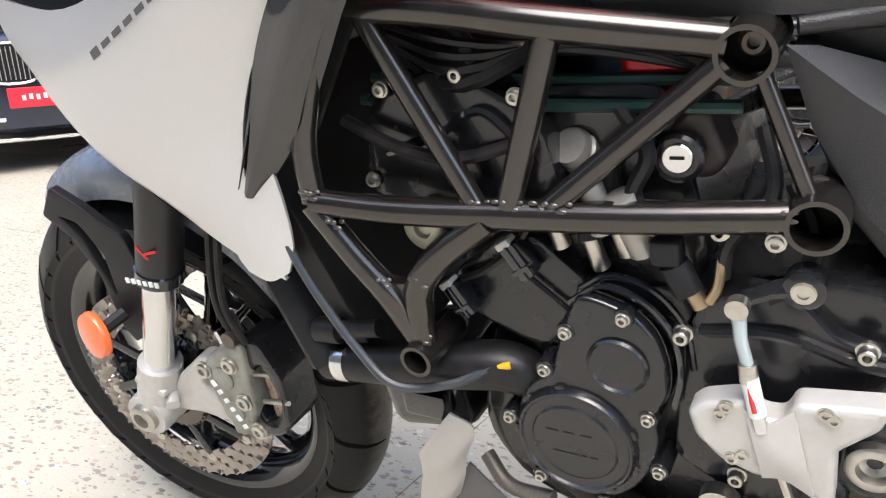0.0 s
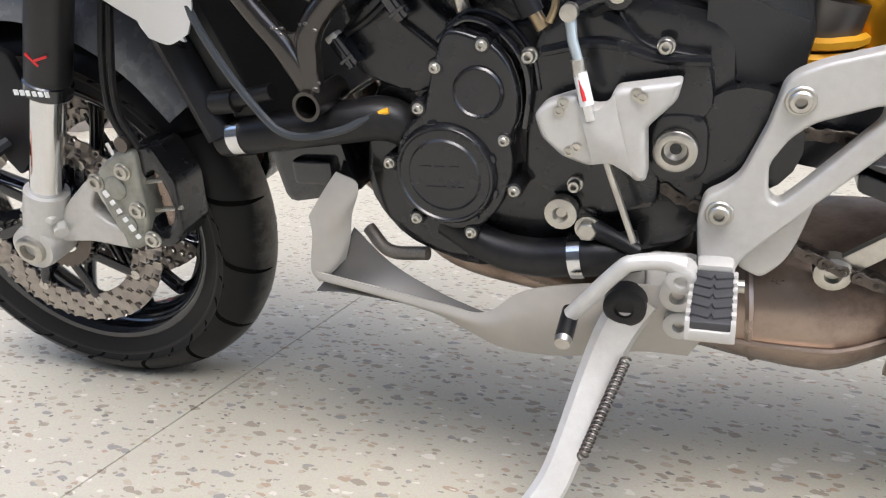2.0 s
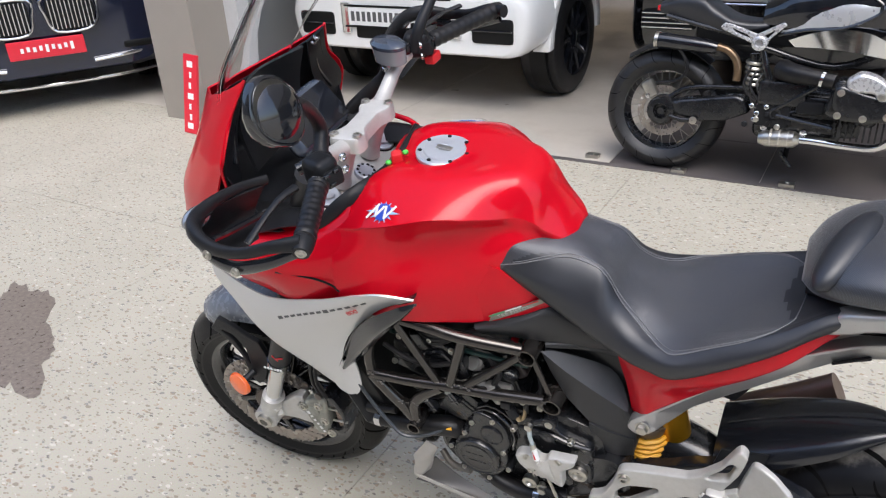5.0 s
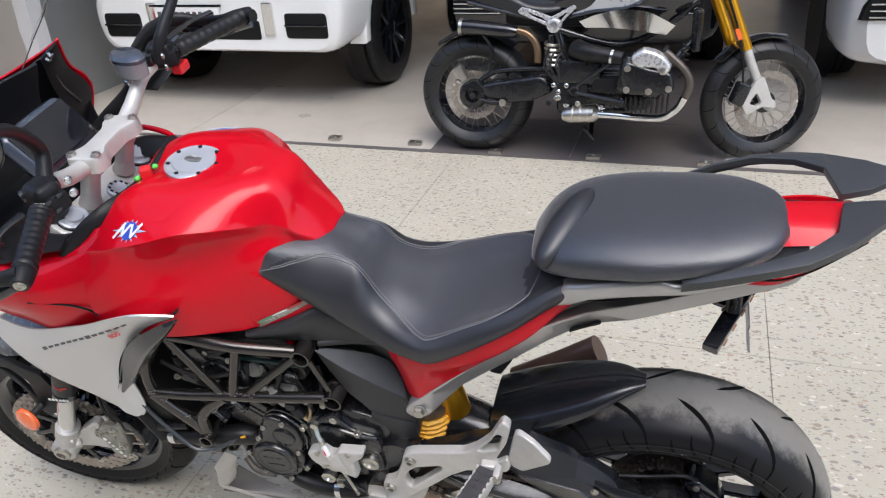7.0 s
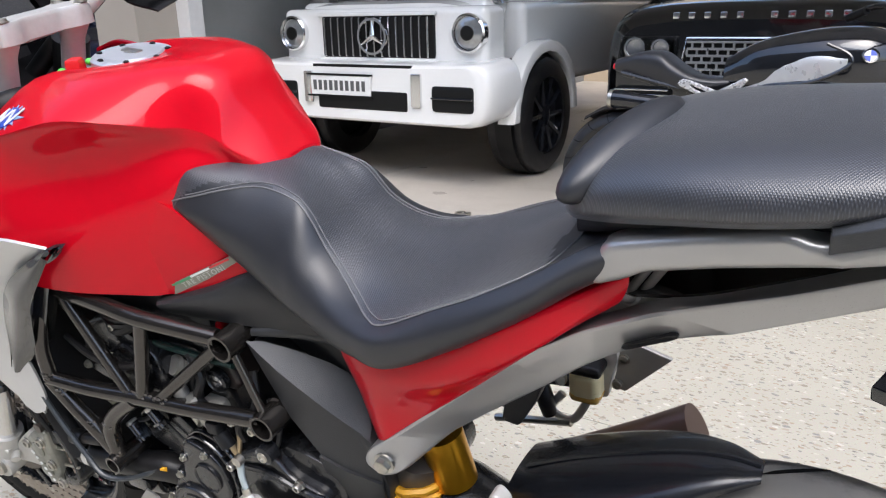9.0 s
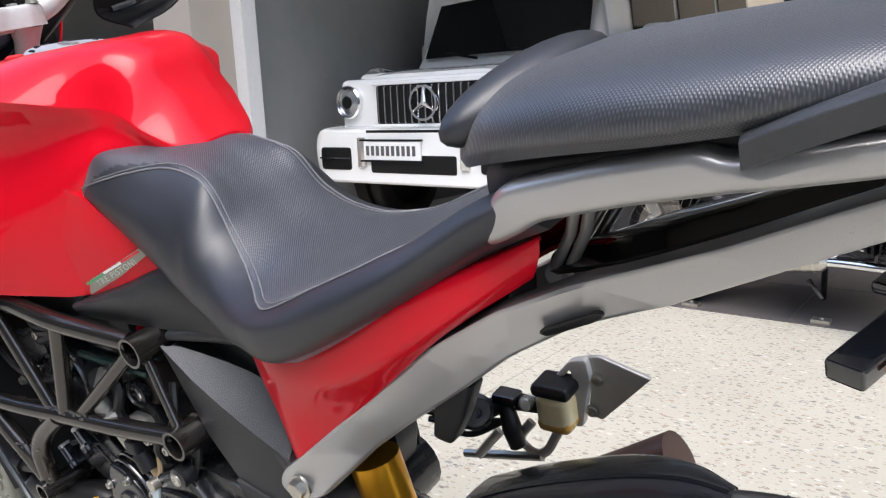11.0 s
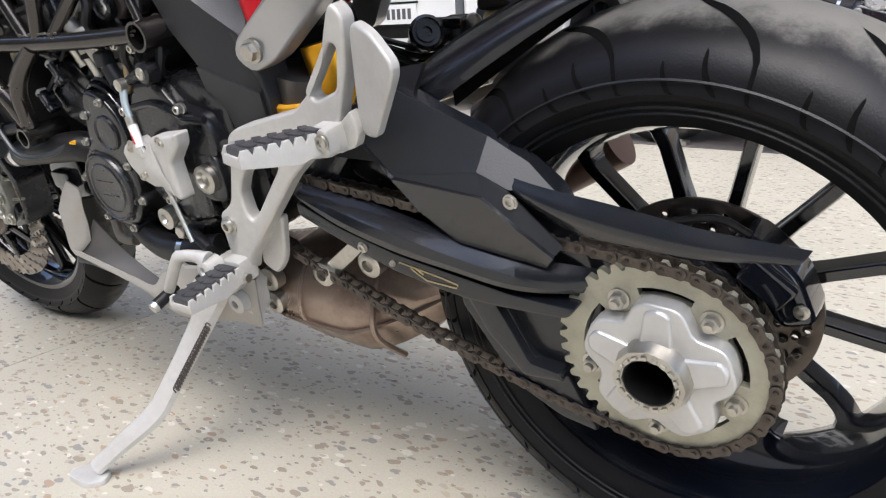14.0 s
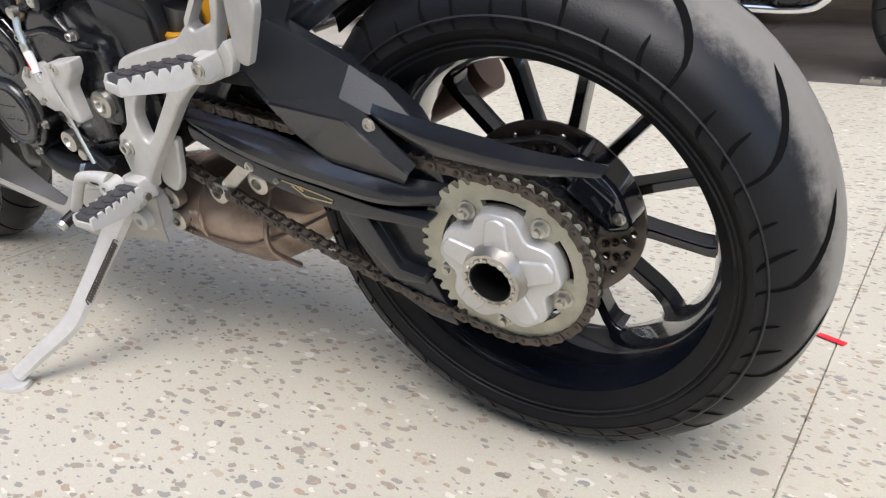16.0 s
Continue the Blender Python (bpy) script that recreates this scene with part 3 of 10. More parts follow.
garage_floor = setting("floor", slab(-9, 7, EDGE, 11, -0.3, -0.004), PALE_TILE, "pale polished garage floor beside dark stone strip", "floor")
for k, (x0, x1, y1, m) in enumerate(((-4.1, -2.48, 11, PALE_TILE), (-2.476, -0.80, 11, PALE_TILE), (0.80, 2.42, 11, PALE_TILE), (2.424, 4.1, 11, PALE_TILE))):
    part("floor_panel", slab(x0, x1, EDGE + 0.03, y1, -0.02, 0.0, 0.001), m, garage_floor)
for j in range(6):
    for i in range(2):
        part("stone_tile", slab(-0.796 + i * 0.798, -0.002 + i * 0.798, EDGE + 0.03 + j * 0.62, EDGE + 0.646 + j * 0.62, -0.02, 0.0005, 0.001), DARK_TILE, garage_floor)
track = setting("floor_rail", slab(-4.1, 6.0, EDGE - 0.012, EDGE + 0.028, -0.03, 0.004, 0.002), DARK_TILE, "dark metal gate channel let into the floor", "gate track")
lug = join(box((0, 0, 0.012), (0.075, 0.05, 0.022), 0.004), lathe([(0.01, 0), (0.01, 0.006)], (0, 0, 0.022), (0, 0, 1), 12))
first = tagged(part("gate_lug", lug, STEEL), "small worn metal gate lug on the floor", "floor lug", "gate lugs")
first.location = (-1.43, EDGE + 0.10, 0)
for x in (-0.91, -0.41, 0.13, 0.70):
    copy_thing(first, pose(x, EDGE + 0.03 if x > -0.6 else EDGE + 0.09, 0))

# garage walls and roof
setting("wall_side", slab(-4.00, -3.78, 3.6, 11, 0, 3.0), GREY_WALL, "plain grey painted garage side wall", "wall")
setting("wall_back", slab(-9, 8, 11, 11.2, 0, 3.4), PALE_WALL, "pale wall at the back of the garage", "wall")
setting("wall_far_left", slab(-9.2, -9, -12, 11.2, 0, 3.4), GREY_WALL, "grey wall at the side", "wall")
setting("ceiling", slab(-9.2, 8, 3.45, 8.6, 3.0, 3.25), CEILING, "plain light garage ceiling", "ceiling")
setting("wall_far_right", slab(8, 8.2, 3.4, 11.2, 0, 3.4), GREY_WALL, "grey wall at the other side", "wall")
# above the view: height and dark colour chosen to hold back sky and reflections
setting("facade", slab(-9.2, 8.2, 3.2, 3.45, 2.8, 9.0), FACADE, "unseen dark facade added above the garage opening to shape reflections", "wall")
# added out of view: blocks low sky so that glossy sides reflect something dark
setting("unseen_wall_behind", slab(-16, 16, -9.7, -9.5, 0, 10.0), DULL_WALL, "unseen dull wall added across the yard to darken reflections", "wall")
pillar = setting("pillar", slab(-4.04, -3.62, 3.20, 3.6, 0, 3.0, 0.004), BEIGE_WALL, "beige clad pillar with a red sign", "pillar")
setting("pillar_trim", slab(-3.62, -3.50, 3.52, 3.64, 0, 3.0, 0.003), mat("pale_grey_trim", (0.5, 0.5, 0.5), 0.5), "pale grey trim strip beside the pillar", "trim")
setting("drain_pipe", tube([(-3.72, 8.6, 0), (-3.72, 8.6, 3.0)], 0.05, 12), RED_MARK, "red fire pipe on the garage wall", "pipe")

sign = thing("sign_board", pose(-3.536, 3.012, 0.262, -9, 4.6, 0), "red upright sign board with white script leaning at the pillar", "sign")
part("board", box((0, 0, 0), (0.12, 0.022, 0.525), 0.004), SIGN_RED, sign)
for k, h in enumerate((0.20, 0.13, 0.06, -0.01, -0.08, -0.15, -0.21)):
    part("lettering", box((0.005 * (k % 2), -0.012, h), (0.020 + 0.03 * (k % 3 == 0), 0.003, 0.040), 0.001), WHITE, sign)

# a wet patch on the paving
spot = bmesh.new()
random.seed(5)
ring = []
for a in range(64):
    th = a / 64 * 6.283
    wob = 1 + 0.13 * math.sin(3 * th + 1) + 0.10 * math.sin(7 * th) + 0.16 * random.random()
    u, v = 0.40 * wob * math.cos(th), 0.145 * wob * math.sin(th)
    ring.append(spot.verts.new((-2.31 + 0.86 * u + 0.5 * v, 0.83 - 0.5 * u + 0.86 * v, 0.0012)))
spot.faces.new(ring)
tagged(part("wet_patch", spot, mat("wet_paving", (0.17, 0.14, 0.115), 0.3, 0, 0, 45, 0.45, 0.15, dirt=(0.36, 0.31, 0.26), dirt_amount=0.7, dirt_scale=60)), "dark damp stain on the paving", "stain", kind="stuff")
paper = join(box((0, 0, 0.0015), (0.045, 0.012, 0.002), 0.0006))
scrap = tagged(part("paper_scrap", paper, SIGN_RED), "small red scrap of paper on the paving", "litter")
scrap.matrix_world = pose(0.93, 1.27, 0.002, 0, 0, -18)
leaf = tagged(part("leaf_scrap", box((0, 0, 0.0012), (0.020, 0.011, 0.0016), 0.0006), mat("dry_leaf", (0.50, 0.33, 0.09), 0.6)), "small dry yellow leaf on the paving", "litter")
leaf.matrix_world = pose(-0.048, 0.427, 0.001, 0, 0, 25)
wrap = bmesh.new()
bmesh.ops.create_grid(wrap, x_segments=5, y_segments=4, size=0.016)
for v in wrap.verts:
    v.co.z = 0.002 + 0.007 * random.random()
tagged(part("plastic_scrap", wrap, clear("clear_film", (0.95, 0.95, 0.95))), "crumpled scrap of clear plastic on the paving", "litter").location = (0.437, 0.79, 0.001)


# ---- the red motorcycle, leaning on its side stand; x to its tail, -y to the stand's side ----
BIKE = pose(0.644, 0.889, 0, 0, 0, 2.6) @ pose(0, 0, 0, 11.3, 0, 0)
bike = thing("motorcycle", BIKE, "red and silver sport touring motorcycle leaning on its side stand", "motorcycle")
RA, FA = Vector((0, 0, 0.32)), Vector((-1.45, 0, 0.302))


def tyre_profile(R, w, rim):
    h = w / 2
    pts = [(rim - 0.006, -h * 0.72), (rim + 0.012, -h * 0.86), (rim + 0.03, -h * 0.97), (R - 0.062 * (w / 0.19) ** 0.5, -h), (R - 0.034, -h * 0.86), (R - 0.012, -h * 0.52), (R, 0)]
    pts += [(r, -y) for r, y in reversed(pts[:-1])]
    sm = curve([(a, b, 0) for a, b in pts], 41)
    return [(p.x, p.y) for p in sm]


def on_tyre(R, w, rim, s, a, lift=0.0006):
    """The place on the tread at s (-1 .. 1 across) and angle a."""
    prof = tyre_profile(R, w, rim)
    u = (s + 1) / 2 * (len(prof) - 1)
    k = min(int(u), len(prof) - 2)
    r = prof[k][0] + (prof[k + 1][0] - prof[k][0]) * (u - k) + lift
    y = prof[k][1] + (prof[k + 1][1] - prof[k][1]) * (u - k)
    return Vector((r * math.cos(a), y * (1 + lift / 0.1), r * math.sin(a)))


def groove(R, w, rim, pts, width):
    bm = bmesh.new()
    path = curve([(s, a, 0) for s, a in pts], 14)
    rows = []
    for i, p in enumerate(path):
        k = math.sin(math.pi * min(1, max(0, i / 13))) ** 0.4 * width
        q = path[min(i + 1, 13)] - path[max(i - 1, 0)]
        n = Vector((-q.y * R, q.x * w / 2)).normalized()
        rows.append([on_tyre(R, w, rim, p.x + n.x * k * f / (w / 2), p.y + n.y * k * f / R) for f in (-1, 0, 1)])
    grid_faces(bm, rows)
    return bm


def cut_grooves(ty, R, w, rim, sets):
    """Each groove of the tread, the alike ones on one mesh, turned round the axle."""
    for g, wd, count in sets:
        me = mesh_of("tread_groove", groove(R, w, rim, g, wd), GROOVE)
        for k in range(count):
            ob = new("tread_groove", me)
            ob.parent = ty
            ob.matrix_local = Matrix.Rotation(-2 * math.pi * k / count, 4, "Y")


def wheel(name, centre, R, w, rim, spokes, groove_sets, parent, turn=0.0):
    """A tyre, a rim with paired spokes, and a hub, round an axle along y."""
    m = Matrix.Translation(centre)
    hub = new(name)
    hub.parent = parent
    hub.matrix_local = m @ Matrix.Rotation(turn, 4, "Y")
    prof = tyre_profile(R, w, rim)
    mid = len(prof) // 2
    side = lathe(prof, (0, 0, 0), (0, 1, 0), 96, ends=False)
    ty = part("tyre", side, REAR_TYRE if R > 0.31 else FRONT_TYRE, hub, "black road tyre with dusty worn tread")
    cut_grooves(ty, R, w, rim, groove_sets)
    for q in (1, -1):
        part("sidewall_band", lathe([(rim + 0.019, -q * w * 0.455), (rim + 0.0215, -q * w * 0.468), (rim + 0.024, -q * w * 0.472)], (0, 0, 0), (0, 1, 0), 96, ends=False), RUBBER, ty)
    h = w / 2 * 0.74
    rp = [(rim + 0.004, -h), (rim + 0.004, -h + 0.006), (rim - 0.010, -h + 0.010), (rim - 0.022, -h * 0.55), (rim - 0.026, 0), (rim - 0.022, h * 0.55), (rim - 0.010, h - 0.010), (rim + 0.004, h - 0.006), (rim + 0.004, h),
          (rim - 0.004, h + 0.001), (rim - 0.014, h - 0.004), (rim - 0.030, h * 0.5), (rim - 0.034, 0), (rim - 0.030, -h * 0.5), (rim - 0.014, -h + 0.004), (rim - 0.004, -h - 0.001)]
    part("rim", lathe(rp, (0, 0, 0), (0, 1, 0), 96, closed=True), GLOSS, hub, "gloss black cast rim")
    for k in range(spokes):
        a = 2 * math.pi * k / spokes
        for s in (-1, 1):
            r0, r1 = 0.045, rim - 0.030
            c0 = a + s * 0.16
            ring = [(r0, c0), (0.45 * (r0 + r1), a + s * 0.19), (r1 * 0.90, a + s * 0.215), (r1 * 0.985, a + s * 0.25), (r1 + 0.004, a + s * 0.31)]
            part("spoke", tube([(q * math.cos(w0), 0.0, q * math.sin(w0)) for q, w0 in ring], [0.011, 0.0075, 0.0075, 0.009, 0.012], 8, smooth=5, flat=1.9), GLOSS, hub)
    part("hub", lathe([(0.048, -0.05), (0.052, -0.03), (0.052, 0.03), (0.048, 0.05)], (0, 0, 0), (0, 1, 0), 24), GLOSS, hub)
    return hub


def perforated(ri, ro, rows, cols, thick, y, wavy=0.0):
    """A drilled brake disc."""
    bm = bmesh.new()
    dr = (ro - ri) / rows
    for k in range(cols):
        for j in range(rows):
            a0, a1 = 2 * math.pi * k / cols, 2 * math.pi * (k + 1) / cols
            r0, r1 = ri + dr * j, ri + dr * (j + 1)
            q = lambda r, a: Vector(((r + wavy * math.sin(a * 10)) * math.cos(a), y, (r + wavy * math.sin(a * 10)) * math.sin(a)))
            if (k + j * 2) % 3 == 0 and (rows < 5 or 0 < j < rows - 1):
                rc, ac = (r0 + r1) / 2, (a0 + a1) / 2
                hr = 0.0036
                outer = [q(r0, a0), q(r0, ac), q(r0, a1), q(rc, a1), q(r1, a1), q(r1, ac), q(r1, a0), q(rc, a0)]
                c = q(rc, ac)
                inner = [c + (p - c).normalized() * hr for p in outer]
                vo = [bm.verts.new(p) for p in outer]
                vi = [bm.verts.new(p) for p in inner]
                for i in range(8):
                    bm.faces.new((vo[i], vo[(i + 1) % 8], vi[(i + 1) % 8], vi[i]))
            else:
                bm.faces.new([bm.verts.new(p) for p in (q(r0, a0), q(r0, a1), q(r1, a1), q(r1, a0))])
    bmesh.ops.remove_doubles(bm, verts=bm.verts, dist=0.0002)
    bmesh.ops.recalc_face_normals(bm, faces=bm.faces)
    bmesh.ops.solidify(bm, geom=list(bm.faces), thickness=thick)
    return bm


REAR_GROOVES = [([(-0.66, 0.0), (-0.5, 0.05), (-0.3, 0.07), (-0.16, 0.16), (-0.06, 0.30)], 0.0023, 15), ([(0.66, 0.2), (0.5, 0.25), (0.3, 0.27), (0.16, 0.36), (0.06, 0.50)], 0.0023, 15),
                ([(-0.52, 0.14), (-0.40, 0.19), (-0.30, 0.20)], 0.0023, 15), ([(0.52, 0.34), (0.40, 0.39), (0.30, 0.40)], 0.0023, 15), ([(-0.58, 0.27), (-0.45, 0.31), (-0.36, 0.32)], 0.0023, 15), ([(0.58, 0.06), (0.45, 0.10), (0.36, 0.11)], 0.0023, 15)]
FRONT_GROOVES = [([(-0.78, 0.0), (-0.5, -0.12), (-0.2, -0.20), (-0.02, -0.22)], 0.0030, 16), ([(0.78, 0.2), (0.5, 0.08), (0.2, 0.0), (0.02, -0.02)], 0.0030, 16), ([(-0.72, 0.16), (-0.5, 0.09)], 0.0028, 16), ([(0.72, 0.36), (0.5, 0.29)], 0.0028, 16)]


def spoke_bar(pts, widths, depths, y_mid):
    """A bar of oblong section along a path in the wheel's plane: widths across it, depths along the axle."""
    bm = bmesh.new()
    p = [Vector((q[0], 0, q[1])) for q in pts]
    rows = []
    for i, c in enumerate(p):
        d = (p[min(i + 1, len(p) - 1)] - p[max(i - 1, 0)]).normalized()
        n = Vector((-d.z, 0, d.x))
        w, h, y = widths[i] / 2, depths[i] / 2, y_mid[i]
        rows.append([c + n * (a * w) + Vector((0, y + b * h, 0)) for a, b in ((-1, -0.75), (-0.7, -1), (0.7, -1), (1, -0.75), (1, 1), (-1, 1))])
    vs = grid_faces(bm, rows, close_u=True)
    bm.faces.new(vs[0])
    bm.faces.new(list(reversed(vs[-1])))
    bmesh.ops.recalc_face_normals(bm, faces=bm.faces)
    return bm


def rear_wheel_on(parent):
    """A wide rear wheel on a single-sided hub: a deep open barrel, with the spokes set towards the far side."""
    R, w, rim = 0.320, 0.19, 0.225
    hub = new("rear_wheel")
    hub.parent = parent
    hub.matrix_local = Matrix.Translation(RA)
    ty = part("tyre", lathe(tyre_profile(R, w, rim), (0, 0, 0), (0, 1, 0), 128, ends=False), REAR_TYRE, hub, "black road tyre with dusty worn tread")
    cut_grooves(ty, R, w, rim, REAR_GROOVES)
    for r0, y0 in ((0.2425, 0.0885), (0.2365, 0.0865), (0.2680, 0.0945)):
        part("sidewall_band", lathe([(r0 - 0.0016, -y0 + 0.0004), (r0, -y0 - 0.0012), (r0 + 0.0016, -y0 + 0.0002)], (0, 0, 0), (0, 1, 0), 128, ends=False), RUBBER, ty)
    prof = [(0.231, -0.074), (0.2325, -0.0705), (0.230, -0.067), (0.222, -0.066), (0.2195, -0.060), (0.212, -0.050), (0.2035, -0.030), (0.2000, 0.0), (0.2000, 0.030), (0.2040, 0.050), (0.216, 0.064), (0.231, 0.074),
            (0.233, 0.070), (0.220, 0.056), (0.2085, 0.030), (0.2075, 0.0), (0.211, -0.03), (0.219, -0.048), (0.227, -0.060), (0.2335, -0.066), (0.2345, -0.072)]
    part("rim", lathe(prof, (0, 0, 0), (0, 1, 0), 128, closed=True), RIM_BLACK, hub, "gloss blue-black cast rim")
    for k in range(12):
        a = radians(17 + 30 * k)
        s = 1 if k % 2 else -1
        path = [(0.040, 0.0), (0.075, 0.0), (0.120, 0.0), (0.166, 0.0), (0.185, 0.012 * s), (0.196, 0.034 * s), (0.204, 0.062 * s)]
        part("spoke", spoke_bar([(r * math.cos(a + o), r * math.sin(a + o)) for r, o in path], [0.020, 0.0165, 0.0145, 0.0145, 0.0155, 0.018, 0.024], [0.05, 0.034, 0.026, 0.026, 0.028, 0.030, 0.032], [0.030, 0.036, 0.042, 0.046, 0.046, 0.046, 0.046]), RIM_BLACK, hub)
    part("hub", lathe([(0.056, -0.015), (0.060, 0.0), (0.060, 0.05), (0.050, 0.065), (0.030, 0.068)], (0, 0, 0), (0, 1, 0), 36), RIM_BLACK, hub)
    return hub


rear_wheel = rear_wheel_on(bike)
front_wheel = wheel("front_wheel", FA, 0.302, 0.122, 0.217, 6, FRONT_GROOVES, bike, 0.1)

# front brake
for y, s in ((-0.072, -1), (0.072, 1)):
    d = part("brake_disc", perforated(0.114, 0.161, 4, 84, 0.004, y), DISC, front_wheel, "drilled steel brake disc")
    part("disc_carrier", lathe([(0.062, -0.003), (0.062, 0.003), (0.044, 0.003), (0.044, -0.003)], (0, y, 0), (0, 1, 0), 32, closed=True), ENGINE, d)
    for k in range(8):
        a = k * math.pi / 4
        part("carrier_arm", tube([(0.055 * math.cos(a), y, 0.055 * math.sin(a)), (0.125 * math.cos(a + 0.25), y, 0.125 * math.sin(a + 0.25))], 0.0085, 6, flat=0.6), ENGINE, d)
    for k in range(8):
        a = k * math.pi / 4 + 0.25
        part("disc_button", lathe([(0.008, -0.004), (0.008, 0.004), (0.005, 0.005)], (0.125 * math.cos(a), y, 0.125 * math.sin(a)), (0, s, 0), 10), STEEL, d)
part("sensor_ring", join(lathe([(0.036, -0.002), (0.056, -0.002), (0.056, 0.002), (0.036, 0.002)], (0, -0.083, 0), (0, 1, 0), 48, closed=True), *[box((0.0575 * math.cos(k * 0.1745), -0.083, 0.0575 * math.sin(k * 0.1745)), (0.004, 0.003, 0.003)) for k in range(36)]), DARK_DISC, front_wheel)

# forks
RAKE = Vector((0.415, 0, 0.91)).normalized()


def up_fork(d, y):
    p = FA + RAKE * d
    return Vector((p.x, y, p.z))


HEAD = Vector((-1.145, 0, 0.80))
STEER = Matrix.Translation(HEAD) @ Matrix.Rotation(radians(5.5), 4, RAKE) @ Matrix.Translation(-HEAD)      # bars turned a little to the stand's side
UNSTEER = Matrix.Translation((-0.014, 0.012, 0))
steered = [front_wheel]
for y, s in ((-0.105, -1), (0.105, 1)):
    leg = part("fork_leg", tube([up_fork(0.235, y), up_fork(0.86, y)], 0.0275, 20), mat("satin_black_fork", (0.012, 0.012, 0.013), 0.4), bike, "satin black upper fork tube")
    steered.append(leg)
    part("fork_slider", tube([up_fork(0.03, y), up_fork(0.24, y)], 0.0215, 20), POLISHED, leg, "polished fork tube")
    part("fork_seal", lathe([(0.0275, 0), (0.0295, 0.002), (0.0295, 0.018), (0.0275, 0.02)], up_fork(0.232, y), RAKE, 20), GLOSS, leg)
    foot = join(tube([up_fork(0.085, y), up_fork(0.06, y), up_fork(0.0, y)], [0.029, 0.030, 0.030], 18), lathe([(0.031, -0.028), (0.033, -0.02), (0.033, 0.02), (0.031, 0.028)], (FA.x, y, FA.z), (0, 1, 0), 24))
    part("fork_foot", foot, ALU, leg, "cast aluminium fork foot")
    part("axle_end", join(lathe([(0.021, 0), (0.021, 0.010), (0.017, 0.013), (0.012, 0.013), (0.012, -0.005), (0, -0.005)], (FA.x, y + s * 0.026, FA.z), (0, s, 0), 18, ends=False)), STEEL, leg)
    arm = plate([(-1.422, 0.313), (-1.371, 0.364), (-1.326, 0.398), (-1.307, 0.397), (-1.312, 0.377), (-1.302, 0.348), (-1.284, 0.322), (-1.286, 0.290), (-1.357, 0.302), (-1.404, 0.299)], y + 0.010, y - 0.016, 0.005, corner=0.010, seg=3, holes=[[(-1.319, 0.382), (-1.311, 0.342), (-1.295, 0.318), (-1.325, 0.337), (-1.337, 0.353)]])
    part("caliper_bracket", moved(arm, UNSTEER) if s < 0 else arm, ALU, leg)
    part("pinch_lug", join(lathe([(0.009, -0.012), (0.009, 0.012)], (-1.405, y - 0.012, 0.328), (0.5, -0.6, -0.3), 12), box((-1.425, y - 0.010, 0.352), (0.05, 0.030, 0.012), 0.004, Matrix.Rotation(radians(25), 4, "Y"))), ALU, leg)
    if s < 0:
        part("fork_marking", join(*[box((0, 0, 0), (0.020, 0.002, 0.003), 0, Matrix.Translation(up_fork(0.285, y - 0.027)) @ Matrix.Rotation(r, 4, "Y") @ Matrix.Translation((dx, 0, 0))) for r, dx in ((0.9, -0.002), (-0.2, 0.012))]), RED_MARK, leg)
        part("fork_lettering", join(*[box(up_fork(0.242, y - 0.0295) + Vector((k * 0.0085 - 0.022, 0.0003 * abs(k), 0.003 - 0.001 * k)), (0.006, 0.002, 0.007), 0.0006) for k in range(6)]), WHITE, leg)
    # caliper
    body = plate([(-1.294, 0.403), (-1.276, 0.423), (-1.236, 0.446), (-1.215, 0.444), (-1.221, 0.394), (-1.225, 0.345), (-1.242, 0.311), (-1.273, 0.304), (-1.272, 0.326), (-1.286, 0.355), (-1.288, 0.379)], y + 0.004, y - 0.030, 0.007, corner=0.010, seg=3)
    cal = part("brake_caliper", body, CALIPER, bike, "grey-green four-piston brake caliper with white lettering")
    part("outer_half", plate([(-1.236, 0.445), (-1.196, 0.447), (-1.174, 0.400), (-1.181, 0.336), (-1.200, 0.312), (-1.255, 0.299), (-1.240, 0.336), (-1.241, 0.385)], y + 0.034, y - 0.020, 0.006, corner=0.008, seg=2, holes=[[(-1.220, 0.407), (-1.201, 0.417), (-1.192, 0.392), (-1.187, 0.364), (-1.196, 0.343), (-1.223, 0.329), (-1.226, 0.358)]]), ENGINE, cal, "black caliper half with openings")
    part("brake_pad", box((-1.200, y - 0.004, 0.375), (0.016, 0.020, 0.075), 0.003), EXHAUST, cal)
    for p in ((-1.206, 0.398), (-1.198, 0.360)):
        part("pad_pin", tube([(p[0] - 0.02, y - 0.016, p[1]), (p[0] + 0.022, y - 0.016, p[1] + 0.006)], 0.003, 8), STEEL, cal)
    for p in ((-1.238, 0.418), (-1.233, 0.366), (-1.222, 0.326), (-1.286, 0.402)):
        part("caliper_bolt", bolt((p[0], y - 0.030, p[1]), 0.0095, 0.007), STEEL, cal)
    for p in ((-1.258, 0.345), (-1.258, 0.395)):
        part("piston_cap", lathe([(0.016, 0), (0.016, 0.003), (0.013, 0.005), (0, 0.005)], (p[0], y - 0.029, p[1]), (0, -1, 0), 20, ends=False), CALIPER, cal)
    part("bleed_nipple", tube([(-1.262, y - 0.01, 0.428), (-1.268, y - 0.01, 0.448)], 0.005, 8), POLISHED, cal)
    part("banjo", join(tube([(-1.232, y - 0.012, 0.452), (-1.236, y - 0.012, 0.480)], [0.010, 0.006], 10), lathe([(0.010, 0), (0.010, 0.008)], (-1.230, y - 0.022, 0.452), (0, -1, 0), 10)), DARK_DISC, cal)
